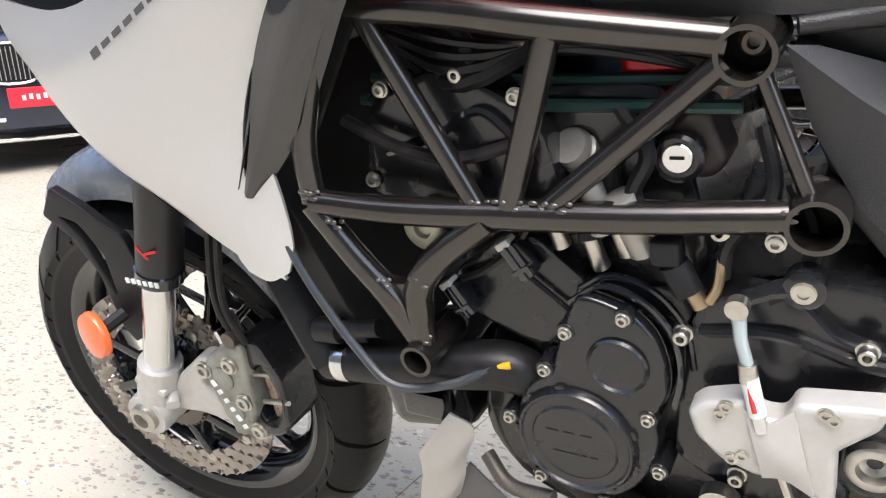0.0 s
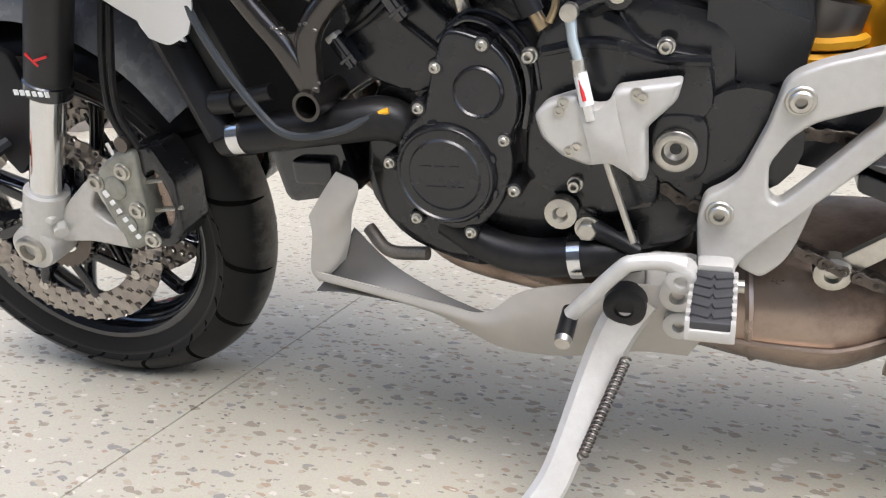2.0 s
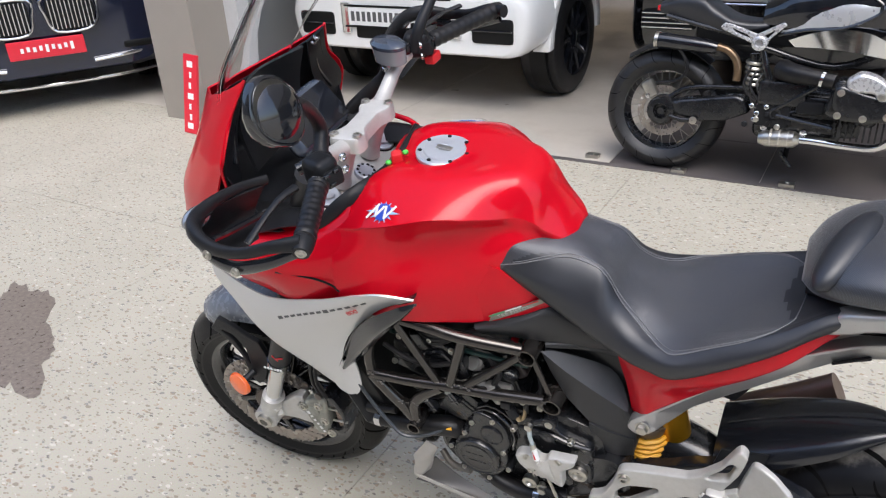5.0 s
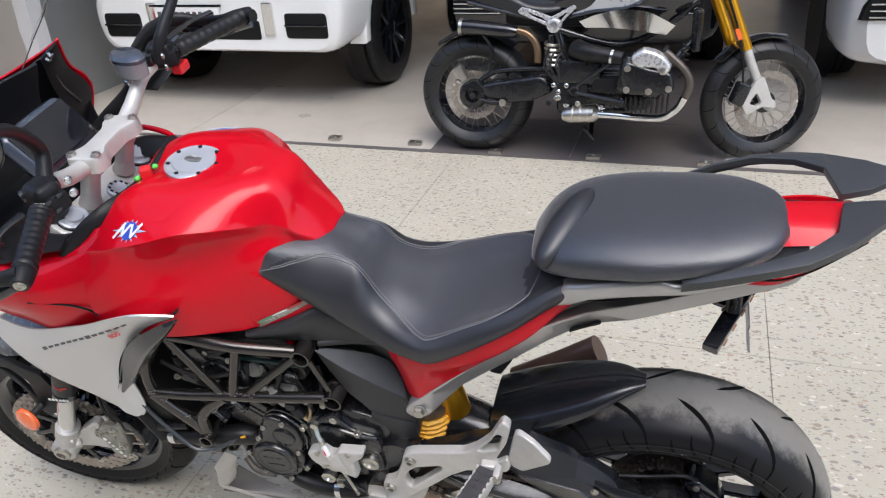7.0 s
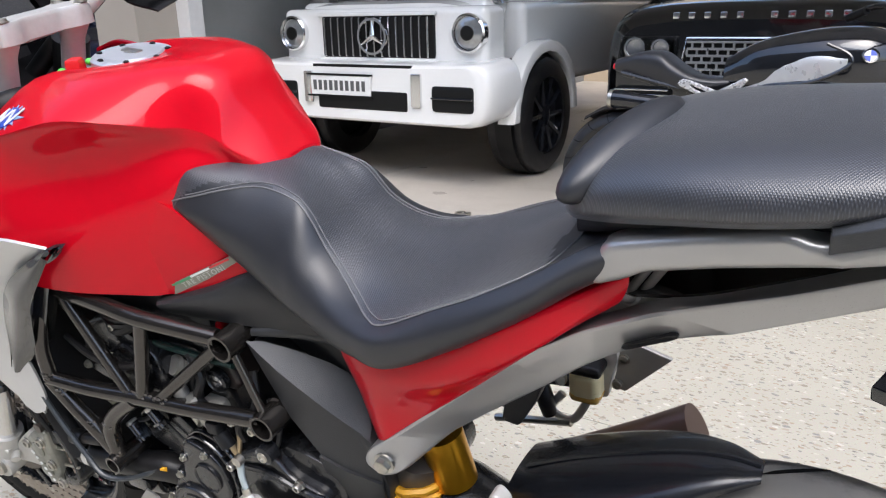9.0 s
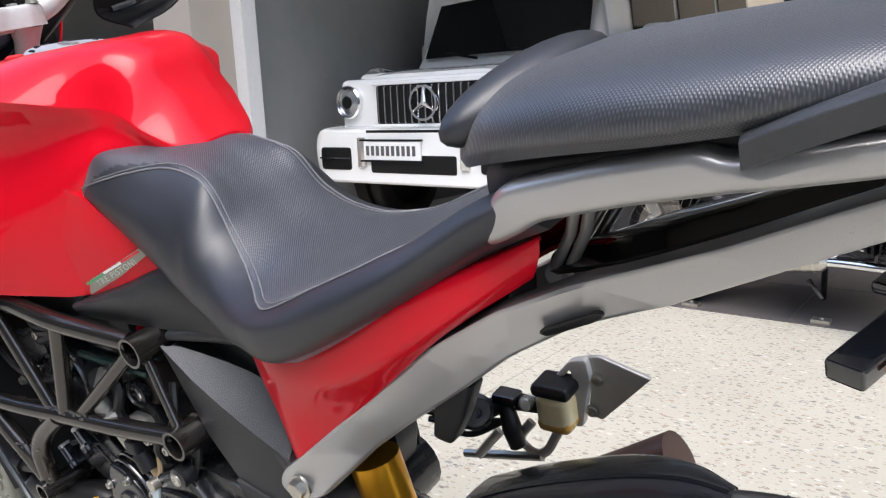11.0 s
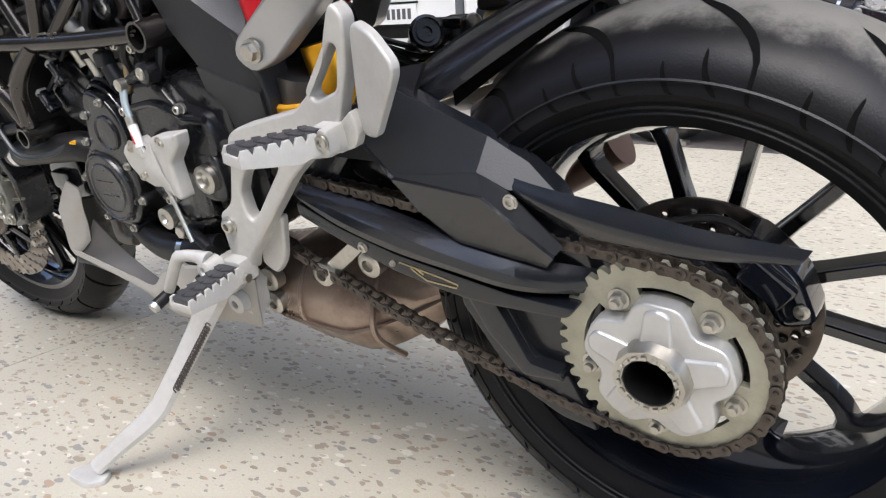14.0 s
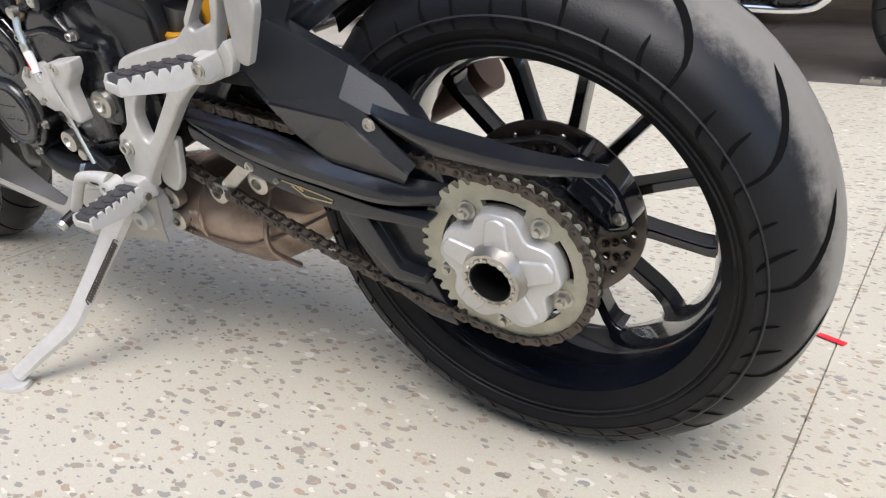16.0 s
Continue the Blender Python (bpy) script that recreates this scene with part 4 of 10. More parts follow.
    if s < 0:
        for k in range(6):
            part("caliper_lettering", box((-1.272 + 0.0062 * k, y - 0.0352, 0.388 - 0.0115 * k), (0.0062 + 0.0030 * (k in (0, 4)), 0.0015, 0.0085), 0.001, Matrix.Rotation(radians(62), 4, "Y")), WHITE, cal)
        for ofs in (0.0, 0.012):
            part("brake_hose", tube([(-1.225 + ofs, y - 0.02, 0.445), (-1.24 + ofs, y - 0.02, 0.50), (-1.22 + ofs, y - 0.01, 0.60), (-1.18, -0.08, 0.75), (-1.12, -0.07, 0.95)], 0.0045, 8, smooth=6), RUBBER, cal)

# front mudguard and its stay
fend = []
for a, r in ((117, 0.322), (110, 0.330), (102, 0.337), (92, 0.345), (80, 0.348), (66, 0.345), (50, 0.338), (34, 0.330)):
    hw = 0.070 if a < 100 else 0.064 if a < 113 else 0.050
    ca, sa = math.cos(radians(a)), math.sin(radians(a))
    fend.append([FA + Vector((q * ca, y, q * sa)) for y, q in ((-hw, r - 0.050), (-hw * 0.97, r - 0.020), (-hw * 0.6, r + 0.003), (0, r + 0.010), (hw * 0.6, r + 0.003), (hw * 0.97, r - 0.020), (hw, r - 0.050))])
guard = part("front_mudguard", patch(fend, 4, 4, 0.004), GUARD, bike, "dark plastic front mudguard with the sky's reflection painted in as grey")
for s in (-1, 1):
    part("mudguard_stay", plate([(-1.535, 0.585), (-1.50, 0.625), (-1.46, 0.60), (-1.43, 0.575), (-1.405, 0.56), (-1.395, 0.50), (-1.43, 0.42), (-1.46, 0.395), (-1.475, 0.42), (-1.475, 0.50), (-1.50, 0.555)], s * 0.082, s * 0.094, 0.003,
                                holes=[[(-1.505, 0.585), (-1.475, 0.575), (-1.452, 0.53), (-1.458, 0.47), (-1.466, 0.50), (-1.478, 0.55)]]), PLASTIC, guard)
part("reflector", lathe([(0.033, 0), (0.033, 0.004), (0.031, 0.009), (0.022, 0.0115), (0, 0.0125)], (-1.472, -0.140, 0.424), (-0.12, -1, 0.1), 28), ORANGE, bike, "round orange side reflector")
part("reflector_bracket", tube([(-1.468, -0.140, 0.426), (-1.45, -0.105, 0.44)], 0.009, 8), PLASTIC, bike)

steered.append(guard)
for ob in steered:
    ob.matrix_basis = STEER @ ob.matrix_basis

# ---- trellis frame, both sides ----
N_TL, N_TM, N_TU = (-0.934, -0.156, 0.808), (-0.797, -0.148, 0.786), (-0.6765, -0.121, 0.757)
N_ML, N_MV, N_MR = (-1.002, -0.184, 0.662), (-0.846, -0.157, 0.649), (-0.6315, -0.130, 0.649)
N_LO = (-0.930, -0.170, 0.530)
for s in (1, -1):
    fl = lambda p: (p[0], p[1] * s, p[2])
    frame_side = part("frame_tube", join(
        tube([fl((-1.04, -0.162, 0.823)), fl(N_TL), fl((-0.866, -0.153, 0.799)), fl(N_TM), fl((-0.690, -0.124, 0.764))], [0.0115, 0.0118, 0.0122, 0.0125, 0.0122], 16, smooth=4),
        tube([fl(N_ML), fl((-0.93, -0.172, 0.653)), fl(N_MV), fl((-0.75, -0.146, 0.648)), fl((-0.649, -0.133, 0.6500))], [0.0112, 0.0118, 0.0125, 0.0122, 0.0118], 16, smooth=4),
        tube([fl((-0.938, -0.157, 0.802)), fl((-0.864, -0.159, 0.656))], 0.0089, 14), tube([fl((-0.798, -0.148, 0.780)), fl((-0.838, -0.156, 0.656))], 0.0103, 14), tube([fl((-0.690, -0.126, 0.752)), fl((-0.806, -0.152, 0.656))], 0.0092, 14),
        tube([fl((-0.669, -0.122, 0.744)), fl((-0.637, -0.130, 0.662))], 0.0058, 10),
        tube([fl((-0.968, -0.160, 0.815)), fl((-1.0, -0.178, 0.72)), fl(N_ML)], 0.0105, 12, smooth=4),
        tube([fl((-1.004, -0.184, 0.660)), fl((-0.975, -0.180, 0.612)), fl((-0.950, -0.176, 0.575)), fl(N_LO)], [0.0112, 0.0118, 0.0125, 0.0125], 14, smooth=3),
        tube([fl((-0.856, -0.160, 0.645)), fl((-0.900, -0.166, 0.613)), fl((-0.925, -0.170, 0.580)), fl(N_LO)], [0.0120, 0.0128, 0.0132, 0.0125], 14, smooth=3),
        plate([(-0.972, 0.605), (-0.955, 0.590), (-0.935, 0.588), (-0.912, 0.600), (-0.915, 0.560), (-0.921, 0.530), (-0.938, 0.535), (-0.955, 0.57)], -0.166 * s, -0.178 * s, 0.003)), FRAME, bike, "bronze-black welded tube trellis")
    for p, w in (((-0.864, -0.1655, 0.660), 0.011), ((-0.838, -0.164, 0.6605), 0.011), ((-0.806, -0.161, 0.660), 0.016), ((-1.000, -0.193, 0.672), 0.008), ((-0.986, -0.190, 0.646), 0.010), ((-0.650, -0.141, 0.655), 0.005), ((-0.953, -0.184, 0.592), 0.007), ((-0.918, -0.180, 0.594), 0.008), ((-0.930, -0.180, 0.538), 0.011)):
        for k in range(7):
            u = k / 3 - 1
            part("weld_bead", blob(fl((p[0] + w * u, p[1] + 0.004 * u * u - 0.0012 * (k % 2), p[2] + 0.0035 * math.sin(k * 2.3) - 0.003 * u * u)), (0.0030 + 0.0008 * (k % 3), 0.0018, 0.0020), None, 8), WELD, frame_side)
    for p, r in ((N_TU, 0.0190), (N_MR, 0.0190), ((-0.930, -0.172, 0.518), 0.0150)):
        part("frame_socket", pipe(fl((p[0], p[1] + 0.05, p[2])), fl((p[0], p[1] - 0.016, p[2])), r, 0.0035, 24), FRAME, frame_side)
        part("socket_plug", lathe([(r - 0.003, 0), (r - 0.003, 0.004)], fl((p[0], p[1] + 0.022, p[2])), (0, 1, 0), 20), DARK, frame_side)
    for p in (N_TU, (N_MR[0] - 0.004, N_MR[1] + 0.004, N_MR[2] + 0.008)):
        part("socket_screw", bolt(fl((p[0] + 0.001, p[1] + 0.020, p[2] + 0.002)), 0.0085, 0.012, (0, -s, 0)), DARK_DISC, frame_side)


# ---- tank and fairing ----
MID = Matrix.Translation((0, 0.018, 0))      # the upper body stands a little off the wheels' plane
tank = part("fuel_tank", moved(half_loft([
    (-0.612, ((0, 0.968), (-0.018, 0.967), (-0.034, 0.962), (-0.037, 0.957), (-0.036, 0.953), (-0.026, 0.948), (-0.016, 0.946))),
    (-0.628, ((0, 0.990), (-0.026, 0.988), (-0.052, 0.976), (-0.057, 0.968), (-0.055, 0.958), (-0.040, 0.949), (-0.02, 0.946))),
    (-0.655, ((0, 1.034), (-0.034, 1.026), (-0.066, 0.998), (-0.071, 0.990), (-0.068, 0.975), (-0.062, 0.958), (-0.05, 0.945))),
    (-0.672, ((0, 1.068), (-0.044, 1.058), (-0.074, 1.016), (-0.078, 1.006), (-0.076, 0.988), (-0.080, 0.962), (-0.07, 0.93))),
    (-0.698, ((0, 1.086), (-0.058, 1.076), (-0.084, 1.028), (-0.087, 1.019), (-0.090, 0.996), (-0.102, 0.966), (-0.090, 0.90))),
    (-0.725, ((0, 1.090), (-0.066, 1.082), (-0.106, 1.036), (-0.108, 1.026), (-0.098, 0.998), (-0.122, 0.945), (-0.110, 0.825))),
    (-0.765, ((0, 1.090), (-0.080, 1.086), (-0.138, 1.050), (-0.140, 1.038), (-0.118, 0.998), (-0.140, 0.920), (-0.138, 0.812))),
    (-0.82, ((0, 1.084), (-0.088, 1.087), (-0.164, 1.058), (-0.166, 1.045), (-0.140, 0.992), (-0.164, 0.905), (-0.160, 0.814))),
    (-0.89, ((0, 1.074), (-0.092, 1.084), (-0.180, 1.046), (-0.184, 1.033), (-0.168, 0.978), (-0.196, 0.900), (-0.186, 0.820))),
    (-0.95, ((0, 1.064), (-0.094, 1.078), (-0.182, 1.032), (-0.190, 1.020), (-0.206, 0.970), (-0.222, 0.885), (-0.202, 0.83))),
    (-1.01, ((0, 1.030), (-0.094, 1.048), (-0.172, 1.014), (-0.186, 1.002), (-0.222, 0.950), (-0.224, 0.880), (-0.205, 0.84)))], 5, 5), MID), RED, bike, "gloss red fuel tank with a chrome filler cap")
wing = patch([[(-0.790, -0.121, 0.950), (-0.790, -0.130, 0.890), (-0.790, -0.122, 0.813)],
              [(-0.750, -0.112, 0.945), (-0.750, -0.119, 0.888), (-0.750, -0.116, 0.813)],
              [(-0.715, -0.108, 0.930), (-0.715, -0.112, 0.882), (-0.715, -0.106, 0.816)],
              [(-0.680, -0.0985, 0.894), (-0.680, -0.100, 0.866), (-0.680, -0.095, 0.826)],
              [(-0.642, -0.079, 0.853), (-0.642, -0.079, 0.847), (-0.642, -0.078, 0.838)]], 5, 5, 0.012)
wing_tree = BVHTree.FromBMesh(wing)
part("tank_wing", moved(mirror_y(wing), Matrix.Translation((0, 0.036, 0))), RED, tank)
part("tank_wing", wing, RED, tank, "gloss red lower tank panel")
side_red = patch([[(-0.99, -0.132, 1.040), (-0.99, -0.180, 0.992), (-0.99, -0.198, 0.935), (-0.99, -0.188, 0.875)],
                  [(-1.11, -0.142, 1.003), (-1.11, -0.203, 0.966), (-1.11, -0.222, 0.918), (-1.11, -0.206, 0.845)],
                  [(-1.20, -0.146, 0.985), (-1.20, -0.198, 0.955), (-1.20, -0.214, 0.910), (-1.20, -0.196, 0.850)],
                  [(-1.30, -0.142, 0.978), (-1.30, -0.186, 0.945), (-1.30, -0.198, 0.905), (-1.30, -0.180, 0.862)],
                  [(-1.40, -0.110, 0.975), (-1.41, -0.140, 0.940), (-1.41, -0.145, 0.905), (-1.40, -0.125, 0.872)],
                  [(-1.50, -0.020, 0.970), (-1.53, -0.030, 0.930), (-1.53, -0.030, 0.900), (-1.50, -0.020, 0.880)]], 6, 5, 0.004)
for q, b in ((1, side_red.copy()), (-1, mirror_y(side_red))):
    part("side_fairing", b, RED, bike)
side_red.free()
for s in (1, -1):
    part("fairing_seam", tube([(-1.134, -0.2212 * s, 0.925), (-1.058, -0.2142 * s, 0.923), (-1.0215, -0.2085 * s, 0.911), (-1.005, -0.2075 * s, 0.897)], 0.0022, 6, smooth=6), DARK, bike)

cap = part("filler_cap", lathe([(0.054, 0), (0.054, 0.007), (0.050, 0.010), (0.040, 0.008), (0.038, 0.011), (0.012, 0.012), (0.010, 0.010), (0, 0.010)], (-0.868, 0.018, 1.078), (0.10, 0, 1), 40, ends=False), CAP_METAL, tank, "round brushed metal filler cap")
for k in range(7):
    a = k * math.pi * 2 / 7
    part("cap_bolt", lathe([(0.004, 0), (0.004, 0.002), (0.002, 0.003)], (-0.868 + 0.045 * math.cos(a), 0.018 + 0.045 * math.sin(a), 1.087 - 0.0045 * math.cos(a)), (0.10, 0, 1), 8), DARK, cap)
part("cap_hinge", box((-0.868, 0.018, 1.0905), (0.030, 0.012, 0.004), 0.0015, Matrix.Rotation(radians(6), 4, "Y")), STEEL, cap)


def emblem(x, y, parent, size=1.0, roll=0.0):
    """A maker's badge as plain shapes: a blue disc with pale star points and white slanting strokes, laid on the tank's skin."""
    p, n = tank_tree.ray_cast(Vector((x, y, 2)), Vector((0, 0, -1)))[:2]
    ux = (Vector((1, 0, 0)) - n * n.x).normalized()
    m = Matrix.Translation(p + n * 0.0004) @ Matrix((ux, n.cross(ux), n)).transposed().to_4x4() @ Matrix.Rotation(radians(roll), 4, "Z")
    star = []
    for r, l in ((0.0, 0.072), (0.5, 0.050), (-0.5, 0.050), (1.05, 0.044), (-1.05, 0.044), (1.57, 0.042)):
        star.append(moved(plate([(-l * size / 2, 0), (0, 0.006 * size), (l * size / 2, 0), (0, -0.006 * size)], 0, -0.0010, 0, corner=0), Matrix.Rotation(r, 4, "Z") @ Matrix.Rotation(radians(-90), 4, "X")))
    e = part("badge", join(*star), BADGE_SKY, parent, "blue star-shaped badge with white strokes")
    e.matrix_local = m
    part("badge_disc", lathe([(0.0165 * size, 0), (0.0165 * size, 0.0012)], (0, 0, 0.0006), (0, 0, 1), 28), BLUE_MARK, e)
    for dx, r, l in ((-0.020, -0.55, 0.034), (-0.0125, 0.10, 0.022), (-0.006, -0.55, 0.026), (0.006, 0.15, 0.024), (0.016, -0.60, 0.032)):
        part("badge_stroke", moved(box((0, 0, 0.0024), (0.0042 * size, l * size, 0.0008), 0), Matrix.Translation((dx * size, 0, 0)) @ Matrix.Rotation(r, 4, "Z")), WHITE, e)
    return e


tank_bm = bmesh.new()
tank_bm.from_mesh(tank.data)
tank_tree = BVHTree.FromBMesh(tank_bm)
tank_bm.free()
emblem(-0.912, -0.148, tank)
emblem(-0.895, 0.172, tank)

# silver side panel and its black grille frame
silver = patch([[(-1.372, -0.163, 0.848), (-1.210, -0.203, 0.834), (-1.070, -0.216, 0.868), (-0.965, -0.226, 0.910), (-0.908, -0.222, 0.922), (-0.852, -0.200, 0.906)],
                [(-1.372, -0.165, 0.818), (-1.245, -0.208, 0.795), (-1.130, -0.220, 0.806), (-1.040, -0.222, 0.838), (-0.985, -0.214, 0.854), (-0.936, -0.198, 0.860)],
                [(-1.350, -0.168, 0.782), (-1.260, -0.206, 0.752), (-1.180, -0.217, 0.745), (-1.115, -0.216, 0.752), (-1.068, -0.209, 0.760), (-1.024, -0.198, 0.768)],
                [(-1.312, -0.172, 0.744), (-1.245, -0.198, 0.706), (-1.185, -0.207, 0.686), (-1.135, -0.206, 0.676), (-1.100, -0.203, 0.668), (-1.064, -0.196, 0.666)],
                [(-1.275, -0.176, 0.713), (-1.215, -0.188, 0.674), (-1.160, -0.192, 0.643), (-1.115, -0.194, 0.616), (-1.080, -0.193, 0.596), (-1.052, -0.190, 0.584)]], 6, 6, 0.004)
silver = join(silver, patch([[(-1.085, -0.196, 0.672), (-1.060, -0.1965, 0.685), (-1.034, -0.190, 0.692)], [(-1.095, -0.196, 0.640), (-1.064, -0.1965, 0.645), (-1.033, -0.188, 0.655)], [(-1.100, -0.194, 0.608), (-1.064, -0.1955, 0.610), (-1.036, -0.187, 0.618)], [(-1.092, -0.1935, 0.590), (-1.068, -0.194, 0.583), (-1.046, -0.190, 0.592)]], 5, 5, 0.004))
silver_tree = BVHTree.FromBMesh(silver)
for q, b in ((1, silver.copy()), (-1, mirror_y(silver))):
    sp = part("side_panel", b, SILVER, bike, "silver painted side panel with dark lettering")
    if q == 1:
        for k in range(13):
            lx, lz = -1.1661 + 0.01822 * k, 0.7990 + 0.00773 * k
            yy, nn = side_y(silver_tree, lx, lz)
            part("panel_lettering", moved(box((0, 0, 0.0004), (0.0131, 0.0075 if k in (0, 7) else 0.0048, 0.0006)), lay(lx, lz, yy, nn, radians(23.0))), DARK_MARK, sp)
        num = bpy.data.curves.new("panel_number", "FONT")
        num.body, num.size, num.extrude, num.shear = "800", 0.019, 0.0004, 0.3
        no = new("panel_number", num)
        no.data.materials.append(RED_MARK)
        no.parent = sp
        yy, nn = side_y(silver_tree, -0.977, 0.873)
        no.matrix_local = lay(-0.989, 0.853, yy - 0.0012, nn, radians(23.0))
    s = q
    outer = [(-0.860, -0.195, 0.901), (-0.913, -0.195, 0.878), (-0.968, -0.195, 0.844), (-1.003, -0.195, 0.804), (-1.037, -0.195, 0.745), (-1.071, -0.195, 0.675)]
    inner = [(-0.866, -0.170, 0.893), (-0.890, -0.172, 0.866), (-0.934, -0.172, 0.819), (-0.970, -0.172, 0.766), (-1.003, -0.174, 0.720), (-1.060, -0.178, 0.670)]
    mid1 = [tuple(Vector(p).lerp(Vector(q), 0.16) + Vector((0, -0.006, 0))) for p, q in zip(outer, inner)]
    mid2 = [tuple(Vector(p).lerp(Vector(q), 0.66) + Vector((0, -0.001, 0))) for p, q in zip(outer, inner)]
    in1 = [tuple(Vector(p).lerp(Vector(q), 0.26) + Vector((0, 0.006, 0))) for p, q in zip(outer, inner)]
    in2 = [tuple(Vector(p).lerp(Vector(q), 0.58) + Vector((0, 0.006, 0))) for p, q in zip(outer, inner)]
    gb = patch([[(x, y * s, z) for x, y, z in rr] for rr in (outer, mid1, in1, in2, mid2, inner)], 4, 5, 0.003)
    gf = part("grille_frame", gb, GLOSS, bike, "gloss black air outlet frame")
    blade_rows = ([(-0.845, -0.206, 0.908), (-0.893, -0.209, 0.884), (-0.953, -0.212, 0.846), (-1.002, -0.207, 0.790), (-1.034, -0.204, 0.723), (-1.062, -0.200, 0.672)], [(-0.848, -0.211, 0.901), (-0.882, -0.217, 0.870), (-0.933, -0.219, 0.827), (-0.980, -0.210, 0.773), (-1.022, -0.201, 0.715), (-1.059, -0.201, 0.668)], [(-0.851, -0.204, 0.893), (-0.880, -0.208, 0.861), (-0.925, -0.208, 0.815), (-0.970, -0.196, 0.760), (-1.011, -0.186, 0.707), (-1.056, -0.190, 0.664)])
    part("frame_blade", patch([[(x, y * s, z) for x, y, z in rr] for rr in blade_rows], 5, 4, 0.006), GLOSS, gf, "gloss black outlet blade")
    wires = []
    net = [curve(in1, 49)[16:46], curve(in2, 49)[16:46]]
    for k in range(0, 30):
        for d in (-3, 3):
            if 0 <= k + d < 30:
                wires.append(tube([net[0][k] + Vector((0, -0.003, 0)), net[1][k + d] + Vector((0, -0.003, 0))], 0.0008, 4))
    for rr in net:
        wires.append(tube([p + Vector((0, -0.003, 0)) for p in rr], 0.0010, 4))
    part("wire_mesh", moved(join(*wires), Matrix.Diagonal((1, s, 1, 1))), WIRE, gf, "bright wire mesh")
    part("duct", plate([(-0.875, 0.878), (-1.0, 0.775), (-1.07, 0.672), (-1.0, 0.715), (-0.94, 0.80)], -0.160 * s, -0.166 * s, 0), DARK, gf)
    part("lower_lip", patch([[(-1.345, -0.158 * s, 0.768), (-1.275, -0.174 * s, 0.708), (-1.19, -0.188 * s, 0.654), (-1.075, -0.188 * s, 0.590)], [(-1.34, -0.140 * s, 0.752), (-1.27, -0.156 * s, 0.692), (-1.185, -0.166 * s, 0.636), (-1.07, -0.170 * s, 0.572)]], 6, 2, 0.003), GLOSS, bike)

# badge strip on the tank
yy, nn = side_y(wing_tree, -0.700, 0.846)
on_wing = lay(-0.700, 0.848, yy - 0.0012, nn, radians(21))
strip = part("badge_strip", moved(plate([(-0.062, -0.011), (-0.048, 0.004), (0.060, 0.006), (0.062, -0.004), (0.0, -0.010)], 0, -0.0012, 0, corner=0), Matrix.Rotation(radians(-90), 4, "X")), mat("strip_grey", (0.25, 0.24, 0.20), 0.3, 0.4), tank, "grey badge strip with a green, white and red flag")
strip.matrix_local = on_wing
for k, m2 in enumerate((GREEN_MARK, WHITE, RED_MARK)):
    part("flag_stripe", box((-0.038 + 0.034 * k, 0.0022 + 0.0006 * k, 0.0014), (0.033, 0.0028, 0.0006)), m2, strip)
words = bpy.data.curves.new("strip_lettering", "FONT")
words.body, words.size, words.extrude, words.space_character = "TRE PISTONI", 0.0105, 0.0003, 1.25
wo = new("strip_lettering", words)
wo.data.materials.append(mat("pale_lettering", (0.5, 0.5, 0.46), 0.35, 0.3))
wo.parent = strip
wo.matrix_local = Matrix.Translation((-0.040, -0.0075, 0.0016))

# ---- seat ----
SEAT = [
    (-0.722, ((0, 0.984), (-0.05, 0.983), (-0.080, 0.976), (-0.097, 0.945), (-0.100, 0.930), (-0.090, 0.918), (-0.078, 0.912))),
    (-0.690, ((0, 0.984), (-0.05, 0.982), (-0.080, 0.974), (-0.098, 0.945), (-0.104, 0.925), (-0.096, 0.902), (-0.083, 0.890))),
    (-0.62, ((0, 0.970), (-0.035, 0.970), (-0.064, 0.960), (-0.092, 0.932), (-0.108, 0.905), (-0.106, 0.868), (-0.083, 0.842))),
    (-0.57, ((0, 0.948), (-0.035, 0.951), (-0.062, 0.949), (-0.090, 0.922), (-0.112, 0.882), (-0.116, 0.842), (-0.090, 0.816))),
    (-0.545, ((0, 0.926), (-0.035, 0.930), (-0.066, 0.935), (-0.095, 0.908), (-0.117, 0.872), (-0.121, 0.832), (-0.095, 0.806))),
    (-0.52, ((0, 0.898), (-0.040, 0.899), (-0.074, 0.896), (-0.102, 0.880), (-0.122, 0.855), (-0.126, 0.822), (-0.100, 0.796))),
    (-0.49, ((0, 0.878), (-0.045, 0.878), (-0.086, 0.870), (-0.114, 0.860), (-0.132, 0.842), (-0.134, 0.812), (-0.103, 0.787))),
    (-0.455, ((0, 0.866), (-0.06, 0.866), (-0.107, 0.854), (-0.128, 0.850), (-0.144, 0.836), (-0.142, 0.808), (-0.106, 0.782))),
    (-0.412, ((0, 0.858), (-0.08, 0.859), (-0.122, 0.856), (-0.136, 0.851), (-0.153, 0.838), (-0.147, 0.806), (-0.108, 0.783))),
    (-0.345, ((0, 0.866), (-0.07, 0.870), (-0.110, 0.878), (-0.126, 0.879), (-0.144, 0.858), (-0.134, 0.833), (-0.093, 0.813))),
    (-0.27, ((0, 0.900), (-0.07, 0.905), (-0.093, 0.910), (-0.108, 0.911), (-0.126, 0.894), (-0.112, 0.871), (-0.07, 0.856))),
    (-0.21, ((0, 0.935), (-0.055, 0.939), (-0.075, 0.943), (-0.086, 0.944), (-0.100, 0.930), (-0.088, 0.908), (-0.055, 0.895))),
    (-0.165, ((0, 0.962), (-0.04, 0.964), (-0.055, 0.963), (-0.068, 0.960), (-0.082, 0.950), (-0.076, 0.930), (-0.055, 0.915)))]
SEAT_Y = -0.004
